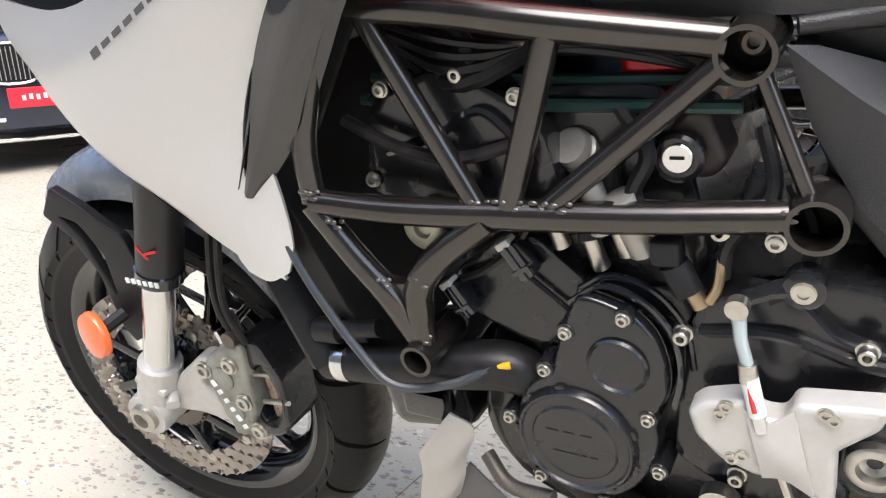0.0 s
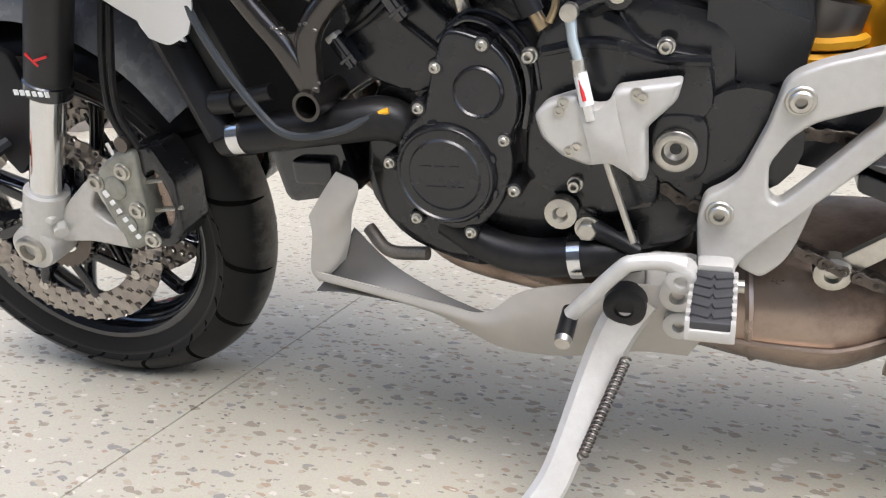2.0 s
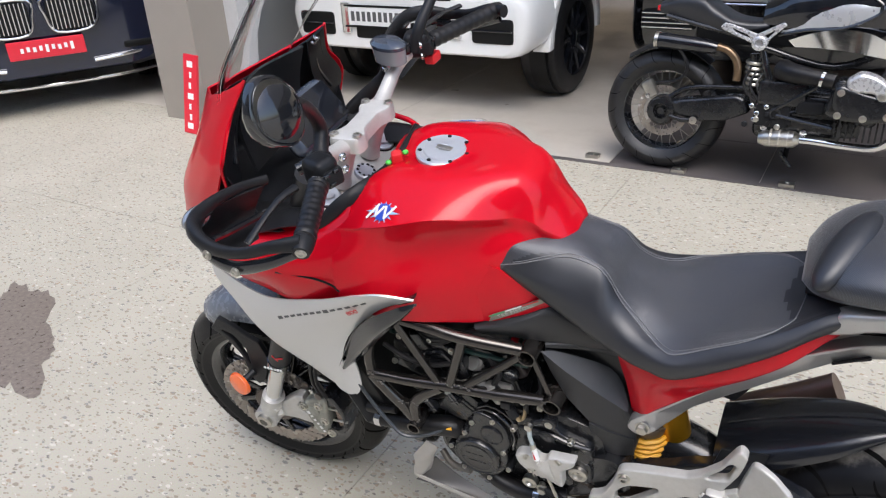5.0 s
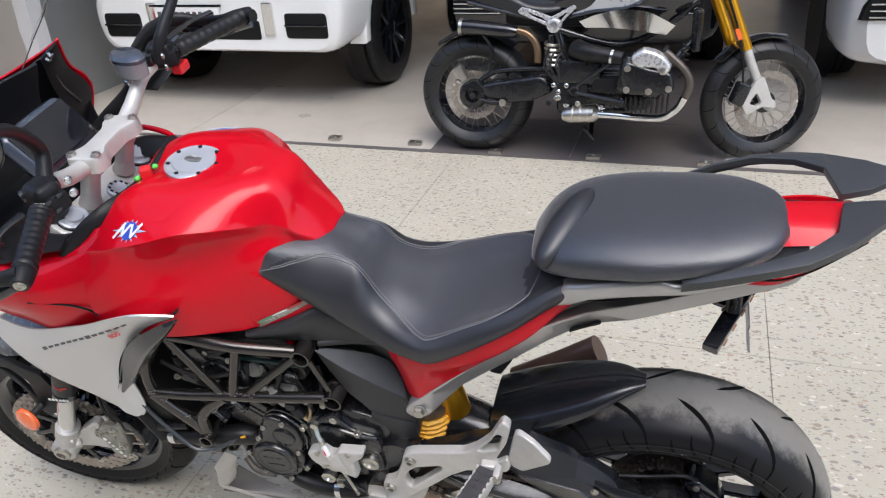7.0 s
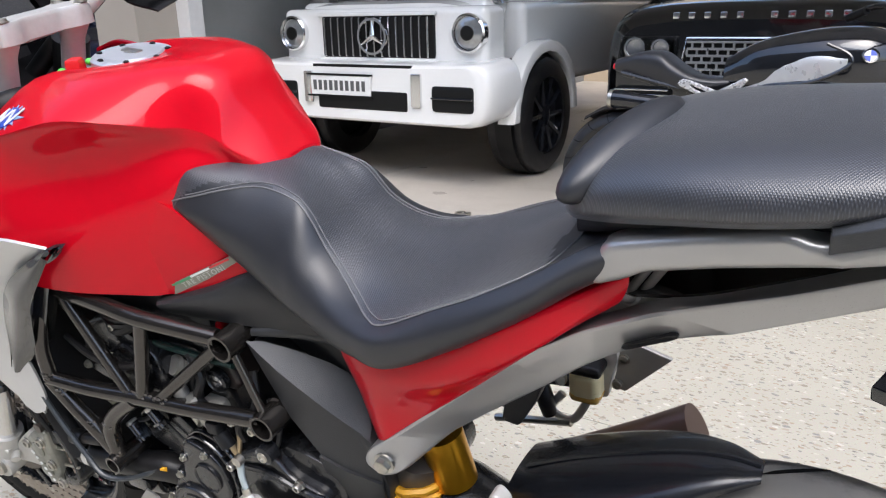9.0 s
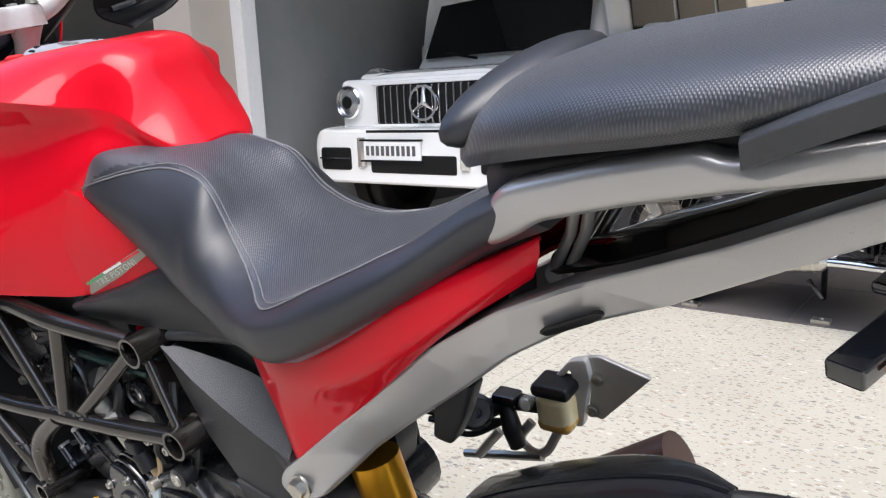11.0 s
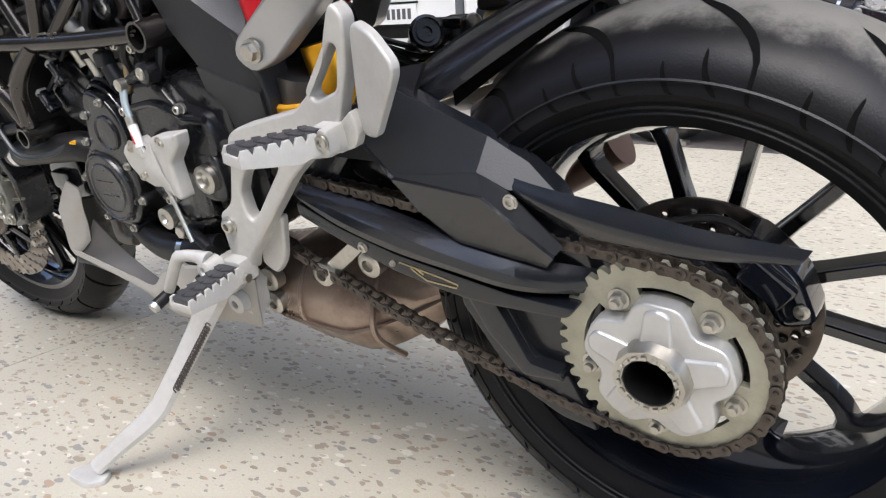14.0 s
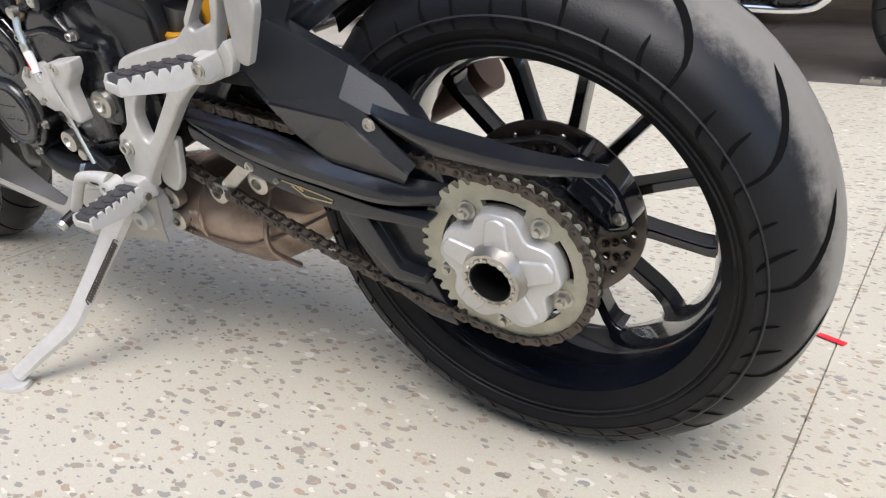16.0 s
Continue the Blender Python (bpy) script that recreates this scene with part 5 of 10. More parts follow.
seat_bm = moved(half_loft(SEAT, 9, 10), Matrix.Translation((0, SEAT_Y, 0)))
seat_tree = BVHTree.FromBMesh(seat_bm)
seat = part("rider_seat", seat_bm, [WEAVE, VINYL], bike, "black rider seat, woven top, smooth stitched sides")
# the seam: half width and height along the seat, from the nose over the waist to the rear corner, then across
SEAM = curve([(-0.722, 0.101, 0.943), (-0.69, 0.092, 0.948), (-0.65, 0.073, 0.950), (-0.61, 0.060, 0.951), (-0.57, 0.063, 0.949), (-0.55, 0.066, 0.940), (-0.53, 0.070, 0.912), (-0.515, 0.076, 0.890), (-0.49, 0.088, 0.870), (-0.46, 0.108, 0.853), (-0.435, 0.127, 0.850), (-0.412, 0.134, 0.851), (-0.36, 0.126, 0.874), (-0.31, 0.116, 0.896), (-0.275, 0.098, 0.910), (-0.252, 0.073, 0.918)], 150)
for f in seat.data.polygons:
    c = f.center
    n = min(SEAM, key=lambda q: abs(q.x - c.x) + 0.3 * abs(q.z - c.z))
    if abs(c.y - SEAT_Y) > n.y or c.x > -0.250 + 0.25 * abs(c.y - SEAT_Y) - 0.02:
        f.material_index = 1


def stitched(name, pts, r, parent, off):
    """A row of thread laid on the seat's cover along pts."""
    laid = []
    for q in pts:
        hit, nor, _, _ = seat_tree.find_nearest(Vector(q))
        laid.append(hit + (nor if nor.z > -0.2 else -nor) * off)
    return part(name, tube(laid, r, 5), THREAD, parent)


THREAD = mat("grey_thread", (0.16, 0.16, 0.165), 0.6)
for s in (1, -1):
    stitched("seam_stitching", [(q.x, SEAT_Y - q.y * s, q.z) for q in SEAM], 0.0011, seat, 0.0006)
    stitched("seam_stitching", [(q.x + 0.004, SEAT_Y - (q.y - 0.006) * s, q.z + 0.002) for q in SEAM[6:]], 0.0008, seat, 0.0005)
stitched("rear_seam", curve([(-0.252, -0.077, 0.92), (-0.246, -0.05, 0.92), (-0.240, SEAT_Y, 0.92), (-0.246, 0.042, 0.92), (-0.252, 0.069, 0.92)], 40), 0.0010, seat, 0.0006)

pillion = part("pillion_seat", moved(half_loft([
    (-0.250, ((0, 0.985), (-0.025, 0.982), (-0.042, 0.975), (-0.048, 0.962), (-0.044, 0.956))),
    (-0.228, ((0, 1.010), (-0.045, 1.006), (-0.078, 0.994), (-0.088, 0.976), (-0.082, 0.964))),
    (-0.19, ((0, 1.030), (-0.062, 1.027), (-0.102, 1.012), (-0.114, 0.990), (-0.106, 0.975))),
    (-0.13, ((0, 1.042), (-0.072, 1.039), (-0.114, 1.024), (-0.127, 1.000), (-0.118, 0.985))),
    (-0.05, ((0, 1.050), (-0.075, 1.046), (-0.118, 1.030), (-0.131, 1.008), (-0.121, 0.994))),
    (0.05, ((0, 1.056), (-0.064, 1.052), (-0.102, 1.040), (-0.115, 1.022), (-0.106, 1.006))),
    (0.11, ((0, 1.054), (-0.044, 1.050), (-0.070, 1.042), (-0.080, 1.030), (-0.074, 1.016))),
    (0.136, ((0, 1.046), (-0.02, 1.044), (-0.033, 1.039), (-0.038, 1.032), (-0.032, 1.026)))], 6, 6), MID), DOT_WEAVE, bike, "black woven pillion seat")
part("pillion_pad", blob((-0.196, -0.012, 1.014), (0.030, 0.088, 0.026), Matrix.Rotation(radians(-32), 4, "Y") @ Matrix.Rotation(radians(-26), 4, "Z"), 28), VINYL, pillion, "smooth raised black pad")
part("seat_base", moved(half_loft([
    (-0.242, ((0, 0.95), (-0.02, 0.95), (-0.034, 0.945), (-0.034, 0.925), (-0.02, 0.918))),
    (-0.19, ((0, 0.970), (-0.05, 0.970), (-0.078, 0.967), (-0.076, 0.950), (-0.05, 0.946))),
    (-0.12, ((0, 0.985), (-0.07, 0.985), (-0.098, 0.982), (-0.094, 0.964), (-0.06, 0.960))),
    (0.05, ((0, 1.01), (-0.06, 1.01), (-0.090, 1.006), (-0.086, 0.984), (-0.06, 0.978))),
    (0.16, ((0, 1.025), (-0.04, 1.025), (-0.07, 1.02), (-0.065, 0.995), (-0.04, 0.985)))], 4, 5), MID), PLASTIC, bike)

# ---- tail: silver rear frame, red panels, grab rails, lamp ----
for s in (1, -1):
    flip = lambda q: moved(q, Matrix.Diagonal((1, s, 1, 1)))
    taper = lambda x, z: -s * 0.194 * max(0, -0.16 - x) + s * 0.7 * max(0, min(0.05, 0.955 + 0.66 * x - z)) * max(0, min(1, (-0.08 - x) / 0.10)) * max(0, min(1, (x + 0.455) / 0.07))
    sub = part("rear_frame", plate([(-0.497, 0.615), (-0.490, 0.636), (-0.445, 0.672), (-0.388, 0.720), (-0.345, 0.757), (-0.287, 0.803), (-0.225, 0.840), (-0.155, 0.868), (-0.040, 0.909), (0.019, 0.934), (0.058, 0.950), (0.155, 0.988), (0.158, 0.976), (0.146, 0.962), (0.069, 0.925), (0.005, 0.896), (-0.095, 0.850), (-0.165, 0.819), (-0.224, 0.788), (-0.270, 0.751), (-0.340, 0.700), (-0.390, 0.660), (-0.446, 0.606), (-0.475, 0.595)],
                                   -0.028 * s, -0.053 * s, 0.005, corner=0.012, seg=2, bend=taper), FRAME_SILVER, bike, "silver cast rear frame")
    part("frame_bolt", hexbolt((-0.467, -0.112 * s, 0.622), 0.011, 0.012, (0, -s, 0)), STEEL, sub)
    part("frame_plug", plate([(-0.188, 0.824), (-0.135, 0.846), (-0.132, 0.840), (-0.145, 0.831), (-0.183, 0.815)], -0.053 * s, -0.060 * s, 0.002, bend=taper), RUBBER, sub)
    part("grab_strip", moved(plate([(-0.211, 0.914), (-0.200, 0.940), (-0.192, 0.953), (-0.178, 0.962), (-0.115, 0.977), (-0.039, 0.990), (-0.024, 0.983), (0.046, 0.992), (0.085, 0.993), (0.150, 0.992), (0.090, 0.972), (0.058, 0.966), (-0.012, 0.962), (-0.088, 0.949), (-0.155, 0.934), (-0.170, 0.924), (-0.200, 0.909)], -0.092 * s, -0.118 * s, 0.009, corner=0.008, seg=3, bend=lambda x, z: s * 0.35 * max(0, x - 0.0) + s * 0.22 * max(0, -0.165 - x)), Matrix.Translation((0, 0.018, 0))), FRAME_SILVER, bike, "silver side grab strip")
    for d in (0.0, 0.013):
        part("strut", moved(tube([(-0.156 + d, -0.050 * s, 0.925), (-0.170 + d, -0.034 * s, 0.895), (-0.194 + d, -0.024 * s, 0.856)], 0.0050, 10), Matrix.Translation((0, 0.018, 0))), FRAME_SILVER, sub)
    part("strut_foot", moved(lathe([(0.011, 0), (0.011, 0.008), (0.008, 0.011)], (-0.192, -0.020 * s, 0.852), (0, -s, 0.3), 16), Matrix.Translation((0, 0.018, 0))), FRAME_SILVER, sub)
    red_side = patch([[(x, y * s, z) for x, y, z in row] for row in (
        [(-0.500, -0.070, 0.800), (-0.480, -0.075, 0.812), (-0.430, -0.090, 0.803), (-0.355, -0.098, 0.828), (-0.262, -0.092, 0.876), (-0.185, -0.040, 0.902)],
        [(-0.516, -0.089, 0.784), (-0.488, -0.098, 0.796), (-0.436, -0.115, 0.788), (-0.361, -0.121, 0.813), (-0.268, -0.108, 0.866), (-0.180, -0.050, 0.904)],
        [(-0.516, -0.094, 0.766), (-0.482, -0.112, 0.762), (-0.425, -0.124, 0.764), (-0.345, -0.121, 0.786), (-0.255, -0.104, 0.840), (-0.180, -0.052, 0.892)],
        [(-0.503, -0.090, 0.705), (-0.470, -0.110, 0.700), (-0.425, -0.108, 0.716), (-0.345, -0.098, 0.757), (-0.262, -0.088, 0.824), (-0.186, -0.050, 0.876)],
        [(-0.494, -0.086, 0.634), (-0.466, -0.108, 0.644), (-0.443, -0.102, 0.658), (-0.380, -0.090, 0.720), (-0.275, -0.080, 0.812), (-0.192, -0.046, 0.866)])], 6, 6, 0.004)
    part("tail_panel", red_side, RED, bike, "gloss red side panel under the seat")
    edge = [(-0.014, -0.148, 0.996, -0.136, 1.000), (0.03, -0.154, 1.014, -0.142, 1.018), (0.09, -0.154, 1.035, -0.136, 1.040), (0.15, -0.144, 1.050, -0.116, 1.053), (0.190, -0.124, 1.062, -0.082, 1.062), (0.205, -0.114, 1.066, -0.010, 1.062), (0.245, -0.080, 1.080, -0.014, 1.072), (0.285, -0.040, 1.090, -0.030, 1.086)]
    lip = [[(x, (a1 * 0.97) * s + 0.038, c1 - 0.018), (x, a1 * s + 0.038, c1), (x, (a1 + b1) / 2 * s + 0.038, (c1 + d1) / 2 + 0.002), (x, b1 * s + 0.038, d1), (x, b1 * s + 0.038, d1 - 0.012)] for x, a1, c1, b1, d1 in edge]
    bl = bmesh.new()
    grid_faces(bl, lip)
    bmesh.ops.recalc_face_normals(bl, faces=bl.faces)
    bmesh.ops.solidify(bl, geom=bl.faces[:], thickness=0.003)
    bmesh.ops.bevel(bl, geom=[e for e in bl.edges if e.is_manifold and e.calc_face_angle(0) > 0.5], offset=0.0015, segments=2, affect="EDGES", profile=0.5)
    part("grab_rail", bl, GREY_PLASTIC, bike, "dark grey plastic grab rail blade")
    low = [(0.064, -0.045, 0.929), (0.108, -0.047, 0.934), (0.153, -0.038, 0.957), (0.197, -0.020, 0.991), (0.236, 0.000, 1.014)]
    midl = [(0.051, -0.070, 0.978), (0.12, -0.073, 0.982), (0.163, -0.064, 0.995), (0.205, -0.045, 1.013), (0.241, -0.019, 1.022)]
    topl = [(0.046, -0.075, 0.991), (0.102, -0.081, 1.011), (0.16, -0.073, 1.029), (0.201, -0.055, 1.039), (0.236, -0.031, 1.042)]
    lift = lambda rr, d: [(x, (y - d) * s + 0.012, z) for x, y, z in rr]
    part("tail_fairing", patch([lift(topl, 0), lift(midl, -0.002), lift(low, 0)], 5, 5, 0.004), RED, bike, "red tail fairing")
    part("tail_lamp", patch([lift(topl, 0.005), lift([((a[0] + b[0]) / 2, (a[1] + b[1]) / 2, (a[2] + b[2]) / 2) for a, b in zip(topl, midl)], 0.009), lift(midl, 0.004)], 5, 4, 0.004), LENS_RED, bike, "long red tail lamp")
    part("lamp_bezel", tube(lift(midl, 0.005), 0.0016, 6, smooth=4), DARK, bike)
    part("lamp_tip", blob((0.050, -0.078 * s + 0.012, 0.985), (0.014, 0.006, 0.008)), GLOSS, bike)
part("tail_top", moved(half_loft([(0.10, ((0, 1.045), (-0.03, 1.042), (-0.055, 1.02))), (0.16, ((0, 1.050), (-0.03, 1.046), (-0.055, 1.028))), (0.225, ((0, 1.050), (-0.03, 1.048), (-0.055, 1.035)))], 4, 5), MID), RED, bike)

part("inner_liner", patch([[(-0.196, -0.012, 0.857), (-0.120, -0.034, 0.884), (-0.040, -0.030, 0.912), (0.050, -0.026, 0.944)], [(-0.205, 0.018, 0.862), (-0.120, 0.018, 0.894), (-0.040, 0.018, 0.920), (0.050, 0.018, 0.950)], [(-0.196, 0.048, 0.857), (-0.120, 0.070, 0.884), (-0.040, 0.066, 0.912), (0.050, 0.062, 0.944)]], 6, 5, 0.005), LINER, bike, "gloss dark brown liner between the rear rails")

# plate hanger
hang = part("plate_hanger", join(box((0.045, 0.01, 0.922), (0.09, 0.05, 0.012), 0.004), box((0.0, 0.0, 0.908), (0.035, 0.04, 0.028), 0.006), tube([(0.07, 0.0, 0.915), (0.075, -0.01, 0.89), (0.075, -0.02, 0.868)], 0.012, 8), plate([(0.055, 0.925), (0.115, 0.925), (0.110, 0.870), (0.085, 0.868)], 0.022, 0.026, 0.001)), PLASTIC, bike, "black plate hanger with amber lamp strip")
bar_a, bar_b = Vector((0.040, -0.088, 0.846)), Vector((0.100, 0.045, 0.868))
bar_m = Matrix.Translation((bar_a + bar_b) / 2) @ (bar_b - bar_a).to_track_quat("X", "Z").to_matrix().to_4x4()
light_bar = part("lamp_strip", moved(join(box((0, 0, 0), (0.150, 0.026, 0.016), 0.003), box((0.03, 0.02, 0.006), (0.04, 0.03, 0.010), 0.003)), bar_m), GLOSS, hang)
for k in range(4):
    part("lamp_segment", moved(box((-0.050 + 0.034 * k, -0.0155, 0.0), (0.014, 0.002, 0.005), 0.0008), bar_m), DIM_AMBER, hang)
for x, z in ((-0.015, 0.905), (0.02, 0.912)):
    part("hanger_bolt", bolt((x, -0.03, z), 0.007, 0.010), STEEL, hang)
for d in (0, 0.012):
    part("lamp_wire", tube([(0.05 + d, -0.02, 0.93), (0.062 + d, -0.035, 0.90), (0.058 + d, -0.02, 0.87)], 0.003, 6, smooth=5), RUBBER, hang)
blade = plate([(0.03, 0.862), (0.070, 0.852), (0.083, 0.840), (0.075, 0.832), (-0.005, 0.832), (-0.035, 0.824), (-0.07, 0.830), (-0.082, 0.842), (-0.035, 0.847), (-0.04, 0.858)], 0.0, -0.002, 0, corner=0.004, holes=[[(-0.072, 0.840), (-0.05, 0.840), (-0.05, 0.833), (-0.068, 0.834)], [(0.06, 0.848), (0.072, 0.843), (0.068, 0.839), (0.056, 0.843)]])
part("bracket_blade", moved(blade, Matrix(((0, 1, 0, 0.101), (1, 0, 0, 0), (0, 0, 1, 0), (0, 0, 0, 1)))), mat("bare_grey_plate", (0.30, 0.30, 0.33), 0.35, 0.5), hang, "bare grey metal bracket")


# ---- black side covers ----
for s in (1, -1):
    at = lambda rows: [[(x, y * s, z) for x, y, z in row] for row in rows]
    part("frame_cover", patch(at([[(-0.790, -0.100, 0.802), (-0.70, -0.085, 0.832), (-0.637, -0.062, 0.855), (-0.57, -0.058, 0.838), (-0.505, -0.056, 0.812)], [(-0.778, -0.130, 0.803), (-0.70, -0.114, 0.822), (-0.638, -0.088, 0.838), (-0.572, -0.084, 0.815), (-0.512, -0.079, 0.790)],
        [(-0.772, -0.131, 0.794), (-0.70, -0.117, 0.803), (-0.638, -0.096, 0.808), (-0.574, -0.091, 0.793), (-0.514, -0.083, 0.780)], [(-0.770, -0.118, 0.780), (-0.70, -0.106, 0.775), (-0.64, -0.095, 0.771), (-0.575, -0.086, 0.767), (-0.510, -0.078, 0.768)]]), 5, 3, 0.012), COVER_PLASTIC, bike, "black textured cover under the tank", 28)
    side = part("side_cover", join(plate([(-0.657, 0.755), (-0.572, 0.690), (-0.496, 0.634), (-0.487, 0.620), (-0.478, 0.555), (-0.486, 0.520), (-0.509, 0.495), (-0.526, 0.438), (-0.559, 0.404), (-0.570, 0.345), (-0.600, 0.333), (-0.612, 0.380), (-0.614, 0.475), (-0.571, 0.522), (-0.565, 0.570), (-0.615, 0.635), (-0.642, 0.700)], -0.055 * s, -0.100 * s, 0.006, corner=0.008, seg=2),
        plate([(-0.655, 0.764), (-0.520, 0.771), (-0.497, 0.760), (-0.488, 0.744), (-0.484, 0.630), (-0.500, 0.615), (-0.640, 0.720)], -0.025 * s, -0.060 * s, 0.004, corner=0.008)), COVER_PLASTIC, bike, "black textured frame side cover")
    part("cover_rim", tube([(-0.652, -0.098 * s, 0.765), (-0.585, -0.080 * s, 0.767), (-0.525, -0.074 * s, 0.766), (-0.501, -0.072 * s, 0.756), (-0.492, -0.074 * s, 0.735), (-0.487, -0.086 * s, 0.640)], [0.006, 0.009, 0.010, 0.010, 0.009, 0.006], 10, smooth=5), COVER_PLASTIC, side)
    # same black cover; the lighter grey stands in for sky sheen on this facet
    part("cover_facet", patch(at([[(-0.640, -0.096, 0.752), (-0.590, -0.076, 0.730), (-0.539, -0.064, 0.706), (-0.515, -0.070, 0.678), (-0.500, -0.086, 0.644)], [(-0.657, -0.109, 0.756), (-0.615, -0.110, 0.722), (-0.572, -0.108, 0.691), (-0.535, -0.103, 0.662), (-0.498, -0.096, 0.634)]]), 2, 2, 0.004), GREY_PLASTIC, side, "textured upper facet, its sky sheen painted in as grey")
    part("cover_facet", patch(at([[(-0.657, -0.109, 0.756), (-0.615, -0.110, 0.722), (-0.572, -0.108, 0.691), (-0.535, -0.103, 0.662), (-0.498, -0.096, 0.634)], [(-0.640, -0.106, 0.700), (-0.610, -0.112, 0.650), (-0.566, -0.118, 0.606), (-0.530, -0.114, 0.590), (-0.486, -0.101, 0.570)]]), 1, 1, 0.004), COVER_PLASTIC, side, sharp=15)
    part("cover_facet", patch(at([[(-0.566, -0.118, 0.606), (-0.530, -0.114, 0.590), (-0.486, -0.101, 0.570)], [(-0.566, -0.106, 0.530), (-0.520, -0.106, 0.515), (-0.484, -0.101, 0.525)]]), 1, 1, 0.004), COVER_PLASTIC, side, sharp=15)
    pv = (-0.586, -0.142 * s, 0.466)
    part("pivot_boss", plate([(-0.612, 0.488), (-0.604, 0.500), (-0.568, 0.500), (-0.558, 0.488), (-0.558, 0.446), (-0.568, 0.432), (-0.604, 0.432), (-0.612, 0.446)], -0.096 * s, -0.138 * s, 0.005, corner=0.012), ENGINE, side)
    part("pivot_nut", lathe([(0.0195, 0), (0.0195, 0.008), (0.017, 0.010), (0.012, 0.010), (0.010, 0.003), (0.008, 0.002), (0.0, -0.004)], (pv[0], -0.138 * s, pv[2]), (0, -s, 0), 28, ends=False), STEEL, side, "zinc-plated pivot nut")

# ---- engine ----
block = part("engine_block", join(
    plate([(-0.92, 0.40), (-0.90, 0.50), (-0.86, 0.56), (-0.62, 0.60), (-0.54, 0.58), (-0.53, 0.40), (-0.60, 0.34), (-0.80, 0.31), (-0.88, 0.34)], 0.13, -0.118, 0.012, corner=0.03),
    plate([(-0.925, 0.58), (-0.90, 0.70), (-0.86, 0.735), (-0.73, 0.735), (-0.70, 0.60), (-0.74, 0.53), (-0.86, 0.50)], 0.15, -0.110, 0.01, corner=0.02)), ENGINE, bike, "black three-cylinder engine")
head = part("cylinder_head", plate([(-0.985, 0.650), (-0.965, 0.735), (-0.885, 0.760), (-0.815, 0.720), (-0.80, 0.655), (-0.87, 0.615)], 0.16, -0.138, 0.010, corner=0.02), ENGINE, bike)
part("head_seam", tube([(-0.95, -0.140, 0.69), (-0.90, -0.142, 0.705), (-0.86, -0.142, 0.725), (-0.83, -0.141, 0.70)], 0.004, 6, smooth=5), GLOSS, head)
part("head_cap", join(lathe([(0.019, 0), (0.019, 0.004), (0.016, 0.006), (0.008, 0.006), (0.006, 0.002), (0, 0.002)], (-0.920, -0.150, 0.629), (0, -1, 0), 24, ends=False)), SPROCKET, head, "pale round plug")
part("cylinder_cover", plate([(-0.914, 0.576), (-0.859, 0.622), (-0.834, 0.619), (-0.785, 0.575), (-0.790, 0.55), (-0.810, 0.520), (-0.846, 0.514), (-0.893, 0.533), (-0.909, 0.551)], -0.105, -0.130, 0.005, corner=0.008), ENGINE, block)
for p in ((-0.900, 0.562), (-0.841, 0.605)):
    part("coil_plug", box((p[0], -0.143, p[1]), (0.016, 0.020, 0.034), 0.004, Matrix.Rotation(radians(-32), 4, "Y")), GLOSS, block, "black connector")
    part("plug_clip", box((p[0] - 0.010, -0.146, p[1] + 0.014), (0.014, 0.014, 0.007), 0.002, Matrix.Rotation(radians(-32), 4, "Y")), ALU, block)
    part("plug_ridge", box((p[0] + 0.001, -0.1535, p[1]), (0.003, 0.003, 0.032), 0.001, Matrix.Rotation(radians(-32), 4, "Y")), GLOSS, block)
    part("plug_latch", box((p[0] + 0.004, -0.150, p[1] - 0.006), (0.018, 0.010, 0.004), 0.001, Matrix.Rotation(radians(-32), 4, "Y")), GLOSS, block)
part("plate_seam", tube([(-0.862, -0.133, 0.605), (-0.84, -0.135, 0.585), (-0.80, -0.135, 0.552)], 0.0022, 6), ENGINE, block)
part("plug_wire", tube([(-0.905, -0.138, 0.575), (-0.875, -0.142, 0.590), (-0.848, -0.138, 0.612), (-0.83, -0.125, 0.64)], 0.0035, 6, smooth=5), RUBBER, block)
for x, z in ((-0.814, 0.630), (-0.783, 0.614), (-0.761, 0.628)):
    part("stub_pipe", tube([(x, -0.120, z - 0.022), (x - 0.006, -0.126, z + 0.008)], [0.0075, 0.0065], 12), STEEL, block, "dull metal stub pipe")
    part("stub_hose", tube([(x - 0.006, -0.126, z + 0.004), (x - 0.014, -0.115, z + 0.05)], 0.0095, 10), RUBBER, block)
for x, z in ((-0.97, 0.665), (-0.945, 0.742), (-0.875, 0.752), (-0.83, 0.735), (-0.755, 0.700), (-0.69, 0.640), (-0.655, 0.635), (-0.735, 0.640)):
    part("case_bolt", bolt((x, -0.140, z), 0.0055, 0.006), STEEL, block)
for k, pts in enumerate(([(-0.98, -0.15, 0.72), (-0.93, -0.155, 0.70), (-0.88, -0.15, 0.69), (-0.83, -0.14, 0.70)], [(-0.76, -0.12, 0.72), (-0.74, -0.13, 0.69), (-0.75, -0.135, 0.66), (-0.73, -0.13, 0.63)], [(-0.67, -0.10, 0.70), (-0.66, -0.12, 0.66), (-0.685, -0.135, 0.63), (-0.69, -0.13, 0.60)], [(-0.65, -0.10, 0.66), (-0.635, -0.115, 0.63), (-0.64, -0.125, 0.60), (-0.66, -0.13, 0.585)])):
    part("engine_hose", tube(pts, 0.0055 + 0.001 * (k % 2), 8, smooth=6), RUBBER, block)
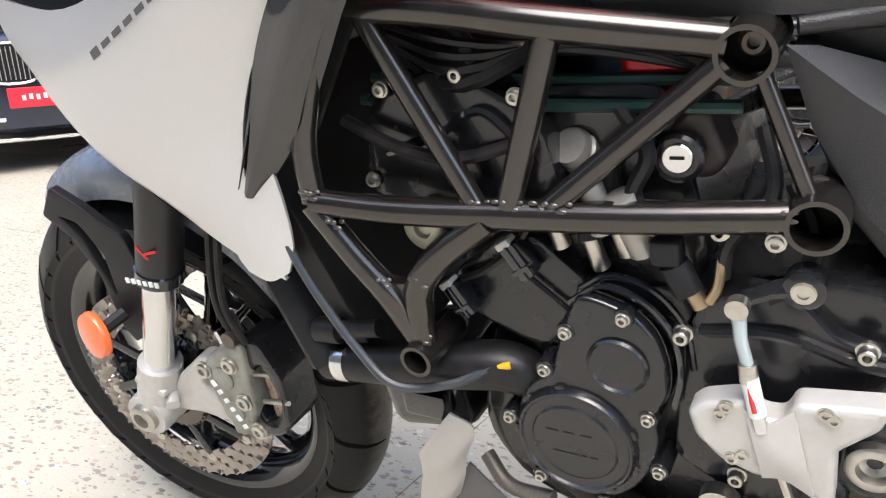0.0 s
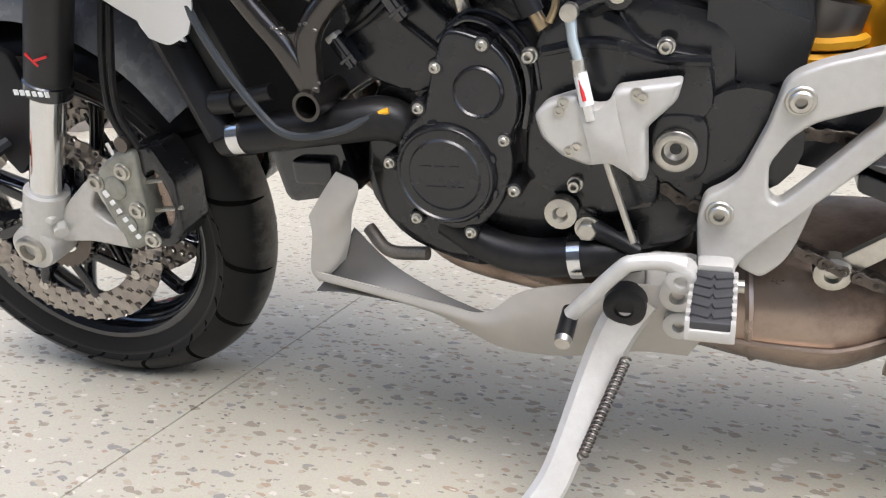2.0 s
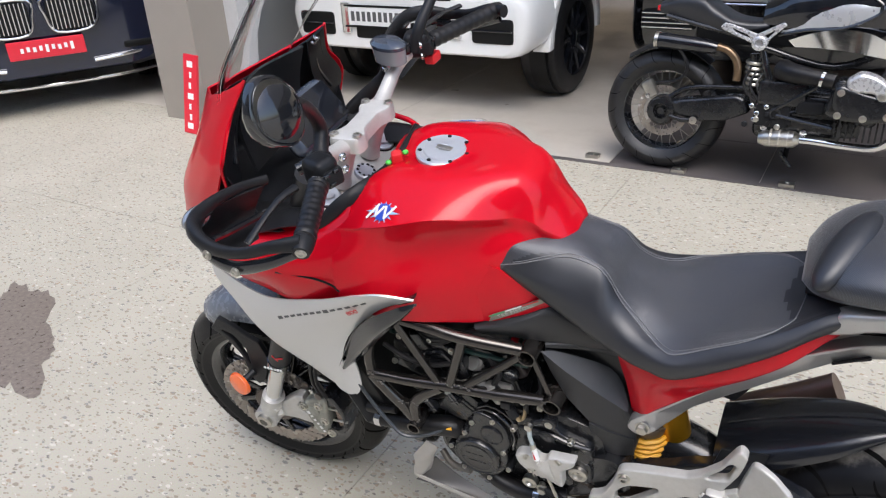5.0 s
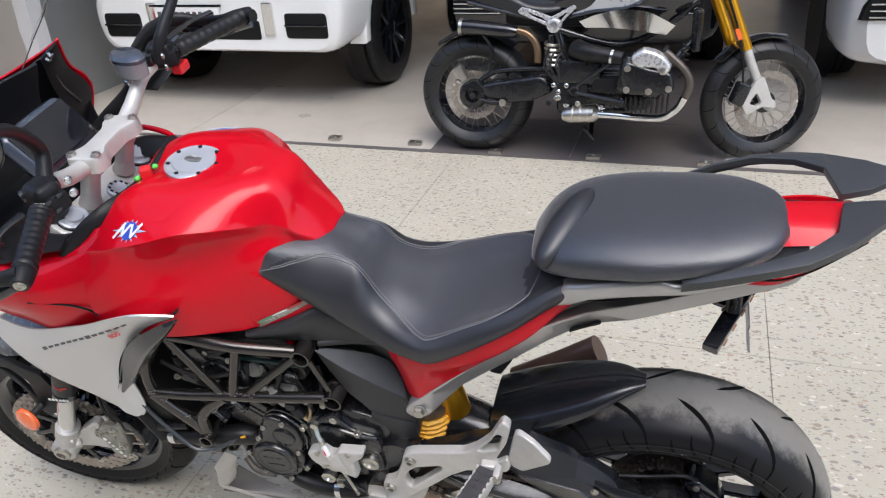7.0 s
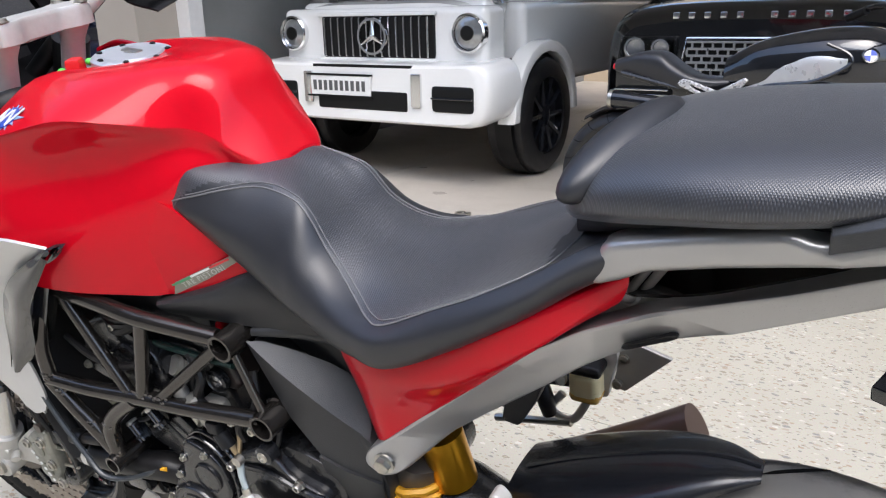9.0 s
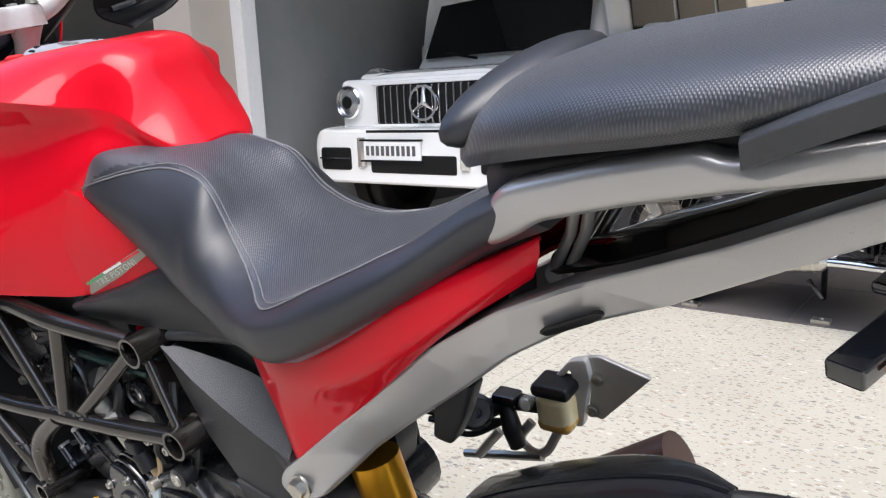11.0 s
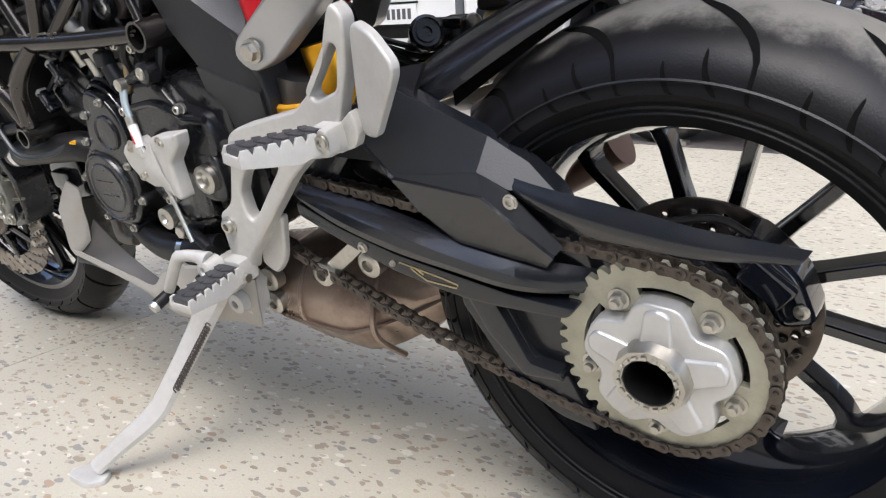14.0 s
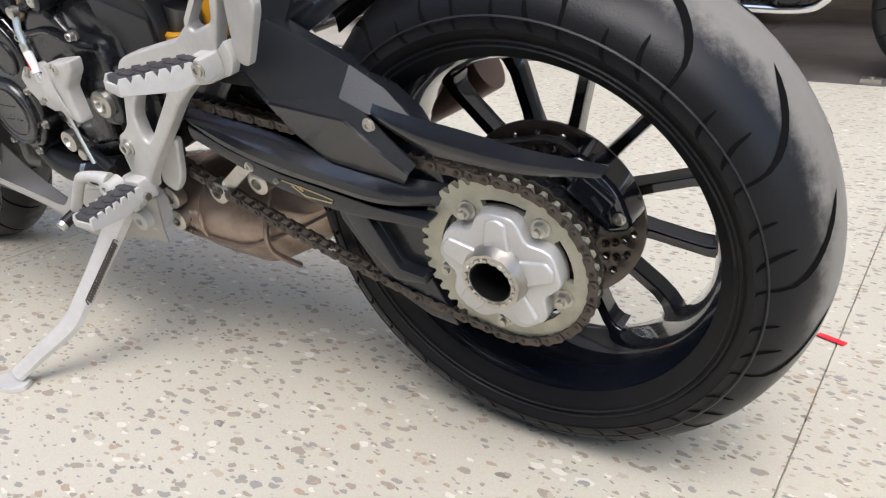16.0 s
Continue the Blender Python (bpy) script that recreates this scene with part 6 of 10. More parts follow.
# alternator and cam-chain cover
C1, C2 = (-0.806, -0.13, 0.438), (-0.765, -0.13, 0.522)
COVER = [(-0.798, 0.576), (-0.790, 0.582), (-0.773, 0.578), (-0.750, 0.569), (-0.734, 0.550), (-0.727, 0.524), (-0.727, 0.499), (-0.738, 0.477), (-0.735, 0.451), (-0.741, 0.425), (-0.755, 0.399), (-0.775, 0.380), (-0.805, 0.374), (-0.835, 0.387), (-0.857, 0.411), (-0.863, 0.438), (-0.855, 0.471), (-0.841, 0.491), (-0.823, 0.503), (-0.812, 0.542)]
cov = part("generator_cover", join(
    plate(COVER, -0.112, -0.150, 0.005, corner=0.010, seg=3),
    plate([(C2[0] + (x - C2[0]) * 1.05, C2[2] + (z - C2[2]) * 1.05) for x, z in COVER[:8]] + [(-0.742, 0.480), (-0.795, 0.500), (-0.806, 0.545)], -0.112, -0.140, 0.004, corner=0.010),
    lathe([(0.0545, 0.0), (0.0540, 0.022), (0.0505, 0.027), (0.0485, 0.0275), (0.0470, 0.0255), (0.0385, 0.0255), (0.0365, 0.0275), (0.0345, 0.0260), (0.0, 0.0265)], C1, (0, -1, 0), 64, ends=False),
    lathe([(0.0255, 0.0), (0.0250, 0.0225), (0.0232, 0.0245), (0.0215, 0.0225), (0.0, 0.0230)], C2, (0, -1, 0), 48, ends=False)), ENGINE, bike, "black generator cover with raised rings")
for a in (-140, -100, -60, -20, 20, 100, 140, 180, 215):
    part("cover_rib", box((C1[0] + 0.0535 * math.cos(radians(a)), -0.148, C1[2] + 0.0535 * math.sin(radians(a))), (0.007, 0.012, 0.010), 0.003, Matrix.Rotation(radians(-a), 4, "Y")), ENGINE, cov)
for dx, dz, w in ((-0.019, 0.010, 0.011), (-0.004, 0.010, 0.010), (0.011, 0.010, 0.010), (0.0, -0.012, 0.040)):
    part("cover_marking", box((C1[0] + dx, -0.1567, C1[2] + dz), (w, 0.0012, 0.0016), 0.0004), ENGINE, cov)
part("cover_seam", tube([(x, -0.1425, z) for x, z in [(-0.803, 0.570), (-0.775, 0.588), (-0.745, 0.578), (-0.724, 0.552), (-0.718, 0.520), (-0.724, 0.485)]], 0.0030, 8, smooth=5), GLOSS, cov)
part("cover_seam", tube([(x, -0.136, z) for x, z in [(-0.795, 0.580), (-0.770, 0.594), (-0.738, 0.584), (-0.716, 0.556), (-0.710, 0.520)]], 0.0030, 8, smooth=5), GLOSS, cov)
for x, z in ((-0.758, 0.566), (-0.806, 0.546), (-0.828, 0.506), (-0.743, 0.475), (-0.867, 0.448), (-0.736, 0.423), (-0.844, 0.387), (-0.785, 0.374)):
    part("cover_bolt", join(bolt((x, -0.150, z), 0.0046, 0.006)), STEEL, cov)
    part("bolt_boss", lathe([(0.0085, 0), (0.0085, 0.030), (0.0075, 0.032)], (x, -0.119, z), (0, -1, 0), 16), ENGINE, cov)
clutch = part("sprocket_case", plate([(-0.730, 0.43), (-0.720, 0.55), (-0.700, 0.588), (-0.640, 0.592), (-0.615, 0.560), (-0.560, 0.548), (-0.553, 0.500), (-0.60, 0.465), (-0.60, 0.405), (-0.66, 0.388)], -0.10, -0.136, 0.008, corner=0.014), ENGINE, bike, "black gearbox cover")
part("case_ridge", tube([(-0.705, -0.137, 0.556), (-0.65, -0.139, 0.563), (-0.60, -0.138, 0.548), (-0.56, -0.137, 0.545)], 0.005, 8, smooth=5), ENGINE, clutch)
for x, z in ((-0.717, 0.553), (-0.597, 0.559), (-0.678, 0.428), (-0.668, 0.388)):
    part("case_bolt", bolt((x, -0.136, z), 0.0062, 0.012), STEEL, clutch)
shield = part("sprocket_cover", plate([(-0.708, 0.507), (-0.698, 0.517), (-0.669, 0.526), (-0.657, 0.513), (-0.643, 0.514), (-0.636, 0.530), (-0.580, 0.537), (-0.584, 0.520), (-0.609, 0.495), (-0.608, 0.446), (-0.618, 0.445), (-0.632, 0.463), (-0.660, 0.459), (-0.684, 0.468), (-0.702, 0.486)], -0.150, -0.172, 0.006, corner=0.005, seg=3), ALU, bike, "pale cast aluminium sprocket cover")
for x, z in ((-0.680, 0.519), (-0.617, 0.527), (-0.669, 0.478)):
    part("cover_screw", bolt((x, -0.1715, z), 0.0045, 0.003), STEEL, shield)
part("shield_fold", patch([[(-0.668, -0.1725, 0.520), (-0.660, -0.176, 0.490), (-0.655, -0.173, 0.462)], [(-0.652, -0.1735, 0.512), (-0.645, -0.178, 0.488), (-0.640, -0.173, 0.464)], [(-0.636, -0.1728, 0.526), (-0.628, -0.1755, 0.490), (-0.620, -0.1725, 0.452)]], 4, 4, 0.002), ALU, shield)
for x, z in ((-0.684, 0.512), (-0.612, 0.524), (-0.676, 0.474)):
    part("shield_bolt", bolt((x, -0.172, z), 0.0045, 0.003), STEEL, shield)
# gear linkage
link = part("gear_link", tube([(-0.675, -0.158, 0.592), (-0.672, -0.165, 0.572), (-0.667, -0.168, 0.555)], [0.0052, 0.0046, 0.0044], 10), mat("pale_blue_grey_link", (0.42, 0.48, 0.49), 0.4, 0.4), bike, "pale grey gear linkage rod")
part("link_eye", lathe([(0.0078, -0.005), (0.0078, 0.005), (0.0045, 0.0055), (0.0, 0.0055)], (-0.675, -0.160, 0.594), (0, -1, 0), 18), STEEL, link)
part("link_collar", tube([(-0.667, -0.168, 0.556), (-0.6655, -0.169, 0.542)], 0.0064, 14), STEEL, link)
sen = part("shift_sensor", tube([(-0.6655, -0.169, 0.545), (-0.659, -0.172, 0.517)], 0.0062, 16), WHITE, link, "white sensor sleeve with red stripe")
part("sensor_stripe", tube([(-0.665, -0.1738, 0.540), (-0.660, -0.1768, 0.522)], 0.0020, 6), RED_MARK, sen)
part("link_end", tube([(-0.659, -0.172, 0.518), (-0.656, -0.172, 0.504)], 0.0054, 10), POLISHED, link)
part("link_rod", tube([(-0.655, -0.168, 0.504), (-0.640, -0.165, 0.45), (-0.618, -0.17, 0.385)], 0.0034, 8), STEEL, link)
part("gear_arm", join(tube([(-0.672, -0.150, 0.596), (-0.655, -0.147, 0.603), (-0.638, -0.144, 0.606)], [0.006, 0.0065, 0.009], 8), lathe([(0.0135, -0.01), (0.0135, 0.008), (0.010, 0.010), (0.008, 0.010), (0.007, 0.006), (0, 0.006)], (-0.636, -0.143, 0.606), (0, -1, 0), 20, ends=False)), ENGINE, link)
part("arm_bolt", bolt((-0.636, -0.152, 0.606), 0.0075, 0.003), STEEL, link)
# small engine fittings
part("thermostat", join(box((-0.742, -0.115, 0.632), (0.040, 0.04, 0.030), 0.008), lathe([(0.010, 0), (0.017, 0.004), (0.017, 0.009), (0.013, 0.011), (0.017, 0.013), (0.017, 0.018), (0.013, 0.020), (0.016, 0.022), (0.014, 0.028)], (-0.795, -0.10, 0.675), (-0.2, -0.75, 0.6), 18), lathe([(0.012, 0), (0.012, 0.05)], (-0.745, -0.13, 0.615), (-0.3, -0.2, 1), 14), lathe([(0.011, 0), (0.011, 0.045)], (-0.775, -0.13, 0.630), (-0.2, -0.2, 1), 14)), mat("dull_aluminium", (0.38, 0.37, 0.34), 0.45, 0.6, 0, 80, 0.1, 0.1, dirt=(0.1, 0.09, 0.07), dirt_amount=0.4, dirt_scale=25), bike, "dull aluminium thermostat housing")
part("temperature_sensor", join(tube([(-0.712, -0.140, 0.590), (-0.722, -0.140, 0.612)], 0.011, 10), box((-0.726, -0.14, 0.622), (0.022, 0.02, 0.02), 0.004)), PLASTIC, bike)
part("oil_sensor", join(tube([(-0.704, -0.135, 0.576), (-0.716, -0.135, 0.598)], 0.0065, 10), tube([(-0.698, -0.138, 0.582), (-0.692, -0.138, 0.596), (-0.690, -0.135, 0.616)], 0.0036, 8, smooth=4)), mat("brass", (0.40, 0.31, 0.19), 0.35, 0.8), bike)
lock = part("seat_lock_housing", plate([(-0.761, 0.674), (-0.716, 0.718), (-0.704, 0.715), (-0.690, 0.677), (-0.702, 0.664), (-0.753, 0.664)], -0.07, -0.110, 0.006, corner=0.006, seg=3), mat("dull_brown_plastic", (0.032, 0.024, 0.022), 0.45), bike)
part("seat_lock", lathe([(0.018, 0), (0.018, 0.010), (0.0155, 0.012), (0.0145, 0.009), (0.0, 0.009)], (-0.722, -0.112, 0.684), (0, -1, 0), 24, ends=False), ENGINE, lock)
part("lock_face", join(lathe([(0.0110, 0), (0.0110, 0.002), (0.0100, 0.003)], (-0.722, -0.120, 0.684), (0, -1, 0), 24)), POLISHED, lock, "round steel key lock")
part("key_slot", box((-0.722, -0.1233, 0.685), (0.010, 0.001, 0.0022)), DARK, lock)
part("airbox", box((-0.84, 0, 0.80), (0.25, 0.22, 0.10), 0.02), PLASTIC, bike)
part("inner_red_cover", plate([(-0.768, 0.775), (-0.712, 0.770), (-0.712, 0.742), (-0.722, 0.731), (-0.755, 0.711), (-0.768, 0.716)], -0.06, -0.096, 0.008, corner=0.010, seg=3), RED, bike)
for k, (z, y) in enumerate(((0.735, -0.10), (0.722, -0.12))):
    part("fuel_rail", tube([(-0.98, y, z + 0.006), (-0.83, y, z), (-0.68, y, z - 0.002)], 0.005, 8), mat("dark_green_rail", (0.02, 0.05, 0.045), 0.3, 0.3), bike)
for k in range(4):
    part("wiring_loom", tube([(-0.95, -0.12 + 0.01 * k, 0.79 - 0.012 * k), (-0.87, -0.14, 0.775 - 0.01 * k), (-0.78, -0.11, 0.758 + 0.006 * k), (-0.70, -0.10, 0.74)], 0.004 + 0.001 * k, 7, smooth=5), RUBBER, bike, "black wiring loom")
part("loom_plug", tube([(-0.885, -0.13, 0.80), (-0.865, -0.135, 0.765), (-0.855, -0.135, 0.745)], [0.004, 0.009, 0.006], 8), RUBBER, bike)
# radiator, hoses
part("radiator", join(box((-1.07, 0, 0.60), (0.035, 0.30, 0.30), 0.006, Matrix.Rotation(radians(-22), 4, "Y"))), mat("radiator_core", (0.03, 0.03, 0.03), 0.5, 0.5), bike, "black radiator core")
part("radiator_tank", tube([(-1.145, -0.145, 0.715), (-1.10, -0.15, 0.58), (-1.06, -0.152, 0.475)], 0.017, 10, flat=1.4), PLASTIC, bike)
part("water_pipe", tube([(-1.065, -0.148, 0.470), (-0.99, -0.150, 0.480), (-0.92, -0.145, 0.488), (-0.872, -0.135, 0.490), (-0.848, -0.125, 0.470), (-0.838, -0.12, 0.43)], [0.021, 0.021, 0.022, 0.023, 0.020, 0.018], 16, smooth=6), RUBBER, bike, "black rubber coolant pipe")
for p, q in (((-1.046, -0.149, 0.473), (-1.030, -0.150, 0.475)),):
    part("hose_clip", tube([p, q], 0.0225, 20), POLISHED, bike, "bright hose clip")
part("lower_hose", tube([(-0.82, -0.125, 0.375), (-0.77, -0.135, 0.352), (-0.72, -0.14, 0.345), (-0.66, -0.14, 0.352), (-0.618, -0.13, 0.355)], [0.018, 0.019, 0.020, 0.021, 0.021], 16, smooth=6), RUBBER, bike, "black rubber lower hose")
part("hose_clip", tube([(-0.683, -0.14, 0.348), (-0.670, -0.14, 0.350)], 0.0225, 20), POLISHED, bike)
part("bleed_plug", join(tube([(-1.058, -0.160, 0.513), (-1.030, -0.160, 0.516)], 0.013, 12), tube([(-1.035, -0.160, 0.516), (-0.985, -0.158, 0.525)], 0.009, 10)), RUBBER, bike)
part("clutch_cable", tube([(-1.055, -0.185, 0.655), (-1.03, -0.186, 0.585), (-0.99, -0.188, 0.52), (-0.955, -0.190, 0.490), (-0.91, -0.172, 0.488), (-0.876, -0.153, 0.500)], 0.0042, 8, smooth=8), mat("grey_cable", (0.035, 0.04, 0.045), 0.35), bike, "thin grey cable")
part("cable_tip", tube([(-0.878, -0.153, 0.4995), (-0.860, -0.150, 0.503)], 0.0034, 8), YELLOW, bike, "yellow sleeve")
part("oil_cooler", join(box((-0.975, -0.06, 0.425), (0.10, 0.14, 0.075), 0.016, Matrix.Rotation(radians(-10), 4, "Y")), box((-0.965, -0.135, 0.43), (0.05, 0.02, 0.03), 0.006)), GLOSS, bike, "gloss black horn and cooler")
part("braided_hose", tube([(-0.93, -0.10, 0.345), (-0.90, -0.115, 0.325), (-0.85, -0.12, 0.328)], 0.008, 10, smooth=5), mat("braided_steel", (0.22, 0.20, 0.17), 0.5, 0.6, 0, 400, 0.4), bike)
part("header_pipe", tube([(-0.985, -0.05, 0.47), (-0.95, -0.06, 0.42), (-0.90, -0.05, 0.36), (-0.84, -0.04, 0.29), (-0.72, -0.02, 0.25)], 0.019, 14, smooth=6), EXHAUST, bike, "heat-tinted exhaust header")
part("header_pipe", tube([(-0.985, 0.05, 0.47), (-0.95, 0.05, 0.40), (-0.88, 0.04, 0.30), (-0.72, 0.03, 0.25)], 0.019, 14, smooth=6), EXHAUST, bike)
part("drain_bolt", join(hexbolt((-0.665, -0.145, 0.385), 0.010, 0.012), lathe([(0.016, 0), (0.016, 0.014), (0.008, 0.016), (0.005, 0.010), (0, 0.01)], (-0.690, -0.140, 0.402), (0, -1, 0), 20, ends=False)), STEEL, bike)
part("connector", join(tube([(-0.66, -0.145, 0.385), (-0.615, -0.15, 0.365)], [0.010, 0.007], 10)), PLASTIC, bike)

# ---- exhaust box and belly shield ----
exh = part("exhaust_box", half_loft([
    (-0.70, ((0, 0.300), (-0.03, 0.296), (-0.050, 0.280), (-0.052, 0.262), (-0.040, 0.246), (-0.01, 0.240))),
    (-0.605, ((0, 0.312), (-0.05, 0.306), (-0.078, 0.284), (-0.080, 0.256), (-0.060, 0.232), (-0.01, 0.226))),
    (-0.565, ((0, 0.330), (-0.07, 0.322), (-0.100, 0.288), (-0.104, 0.250), (-0.070, 0.212), (-0.01, 0.204))),
    (-0.46, ((0, 0.345), (-0.07, 0.335), (-0.106, 0.292), (-0.110, 0.246), (-0.074, 0.198), (-0.01, 0.190))),
    (-0.41, ((0, 0.348), (-0.07, 0.338), (-0.102, 0.296), (-0.106, 0.252), (-0.070, 0.202), (-0.01, 0.194))),
    (-0.34, ((0, 0.352), (-0.05, 0.344), (-0.080, 0.312), (-0.082, 0.278), (-0.054, 0.238), (-0.01, 0.230))),
    (-0.265, ((0, 0.355), (-0.03, 0.348), (-0.052, 0.330), (-0.050, 0.312), (-0.034, 0.294), (-0.01, 0.290)))], 2, 2), EXHAUST, bike, "heat-stained brown exhaust collector box", 24)
part("weld_seam", tube([(-0.60, -0.082, 0.258), (-0.565, -0.106, 0.250), (-0.46, -0.1125, 0.247), (-0.41, -0.1085, 0.253), (-0.34, -0.084, 0.279), (-0.27, -0.053, 0.313)], 0.0035, 6, smooth=6), EXHAUST, exh)
for x in (-0.515, -0.385):
    part("box_rib", tube([(x, -0.072, 0.330), (x + 0.004, -0.106, 0.290), (x + 0.006, -0.109, 0.250), (x + 0.012, -0.072, 0.203)], 0.0045, 6, smooth=4), EXHAUST, exh)
part("header_pipe", tube([(-0.62, -0.060, 0.285), (-0.68, -0.075, 0.290), (-0.76, -0.080, 0.320), (-0.83, -0.085, 0.370)], 0.024, 16, smooth=5), EXHAUST, exh)
for x, z in ((-0.553, 0.310), (-0.557, 0.272), (-0.442, 0.338), (-0.357, 0.366)):
    part("mount_lug", lathe([(0.017, -0.016), (0.017, 0.0), (0.012, 0.003), (0.008, 0.003), (0.007, -0.004), (0, -0.004)], (x, -0.118, z), (0, -1, 0), 22, ends=False), STEEL, exh)
part("mount_strap", plate([(-0.440, 0.350), (-0.425, 0.335), (-0.350, 0.395), (-0.360, 0.410)], -0.104, -0.112, 0.002), STEEL, exh)
SHIELD = mat("grey_silver_shield", (0.40, 0.385, 0.355), 0.42, 0.35, 0, 60, 0.1, 0.06, dirt=DUST, dirt_amount=0.25, dirt_scale=12)
part("belly_shield", join(
    patch([[(-0.931, -0.152, 0.436), (-0.945, -0.158, 0.418), (-0.967, -0.164, 0.388)], [(-0.908, -0.150, 0.421), (-0.930, -0.158, 0.396), (-0.966, -0.166, 0.366)], [(-0.922, -0.148, 0.385), (-0.942, -0.157, 0.362), (-0.973, -0.166, 0.338)], [(-0.930, -0.146, 0.355), (-0.948, -0.156, 0.332), (-0.976, -0.166, 0.318)], [(-0.940, -0.146, 0.328), (-0.955, -0.156, 0.314), (-0.970, -0.164, 0.304)]], 4, 5, 0.003),
    patch([[(-0.972, -0.165, 0.318), (-0.900, -0.164, 0.305), (-0.823, -0.162, 0.290), (-0.775, -0.160, 0.283), (-0.733, -0.160, 0.313), (-0.674, -0.158, 0.327), (-0.600, -0.152, 0.330), (-0.545, -0.146, 0.326)],
           [(-0.968, -0.166, 0.308), (-0.900, -0.166, 0.296), (-0.823, -0.164, 0.279), (-0.770, -0.164, 0.268), (-0.728, -0.164, 0.282), (-0.674, -0.162, 0.290), (-0.605, -0.156, 0.290), (-0.548, -0.150, 0.285)],
           [(-0.955, -0.156, 0.300), (-0.890, -0.156, 0.286), (-0.833, -0.155, 0.271), (-0.766, -0.152, 0.236), (-0.717, -0.150, 0.230), (-0.676, -0.148, 0.233), (-0.616, -0.145, 0.245), (-0.566, -0.140, 0.243)]], 6, 5, 0.003)), SHIELD, bike, "grey silver belly shield")
# inner face of the shield, its shadow painted as a darker grey
part("shield_inside", patch([[(-0.930, -0.135, 0.362), (-0.893, -0.128, 0.316), (-0.839, -0.126, 0.282), (-0.78, -0.130, 0.262)], [(-0.955, -0.150, 0.318), (-0.910, -0.148, 0.300), (-0.850, -0.146, 0.276), (-0.79, -0.146, 0.258)], [(-0.978, -0.162, 0.290), (-0.930, -0.162, 0.293), (-0.870, -0.160, 0.288), (-0.80, -0.158, 0.276)]], 5, 5, 0.003), mat("shaded_shield_inside", (0.10, 0.095, 0.09), 0.5, 0.2, 0, 30, 0.2, 0.1), bike)

# ---- foot controls and stand ----
def hanger_plate(s):
    h = part("footrest_hanger", plate([(-0.505, 0.517), (-0.502, 0.530), (-0.493, 0.539), (-0.473, 0.547), (-0.408, 0.562), (-0.376, 0.569), (-0.350, 0.588), (-0.322, 0.621), (-0.308, 0.652), (-0.299, 0.671), (-0.291, 0.677), (-0.280, 0.664), (-0.284, 0.640), (-0.290, 0.614), (-0.318, 0.550), (-0.325, 0.530), (-0.335, 0.519), (-0.373, 0.513), (-0.408, 0.487), (-0.451, 0.442), (-0.497, 0.395), (-0.524, 0.366), (-0.531, 0.347), (-0.556, 0.344), (-0.562, 0.368), (-0.564, 0.406), (-0.559, 0.428), (-0.543, 0.436), (-0.530, 0.448), (-0.512, 0.492)], -0.138 * s, -0.157 * s, 0.004, corner=0.007, seg=3,
        holes=[[(-0.508, 0.460), (-0.506, 0.430), (-0.497, 0.423), (-0.480, 0.440), (-0.426, 0.499), (-0.426, 0.513), (-0.477, 0.497), (-0.494, 0.483)], [(-0.304, 0.640), (-0.296, 0.636), (-0.308, 0.592), (-0.340, 0.580), (-0.348, 0.588)]]), ALU, bike, "cast aluminium footrest hanger")
    for x, z in ((-0.489, 0.517), (-0.545, 0.413)):
        part("hanger_bolt", join(lathe([(0.0125, 0), (0.0125, 0.003), (0.0115, 0.004)], (x, -0.156 * s, z), (0, -s, 0), 20), lathe([(0.0095, 0.003), (0.0095, 0.007), (0.0080, 0.0085), (0.0048, 0.0085), (0.0044, 0.004), (0, 0.004)], (x, -0.156 * s, z), (0, -s, 0), 18, ends=False)), STEEL, h)
    part("heel_plate", plate([(-0.272, 0.653), (-0.262, 0.660), (-0.235, 0.652), (-0.204, 0.628), (-0.206, 0.615), (-0.262, 0.546), (-0.285, 0.545), (-0.292, 0.556), (-0.284, 0.600)], -0.142 * s, -0.154 * s, 0.004, corner=0.009, seg=3, bend=lambda x, z: -s * 0.42 * (x + 0.285)), ALU, h)
    part("heel_web", plate([(-0.335, 0.522), (-0.325, 0.548), (-0.290, 0.575), (-0.284, 0.552), (-0.292, 0.535)], -0.150 * s, -0.162 * s, 0.003, corner=0.006), ALU, h)
    part("ankle_plate", plate([(-0.496, 0.421), (-0.464, 0.427), (-0.478, 0.375), (-0.487, 0.356), (-0.505, 0.338), (-0.528, 0.350), (-0.523, 0.383)], -0.128 * s, -0.138 * s, 0.004, corner=0.008, seg=3), ALU, h)
    return h


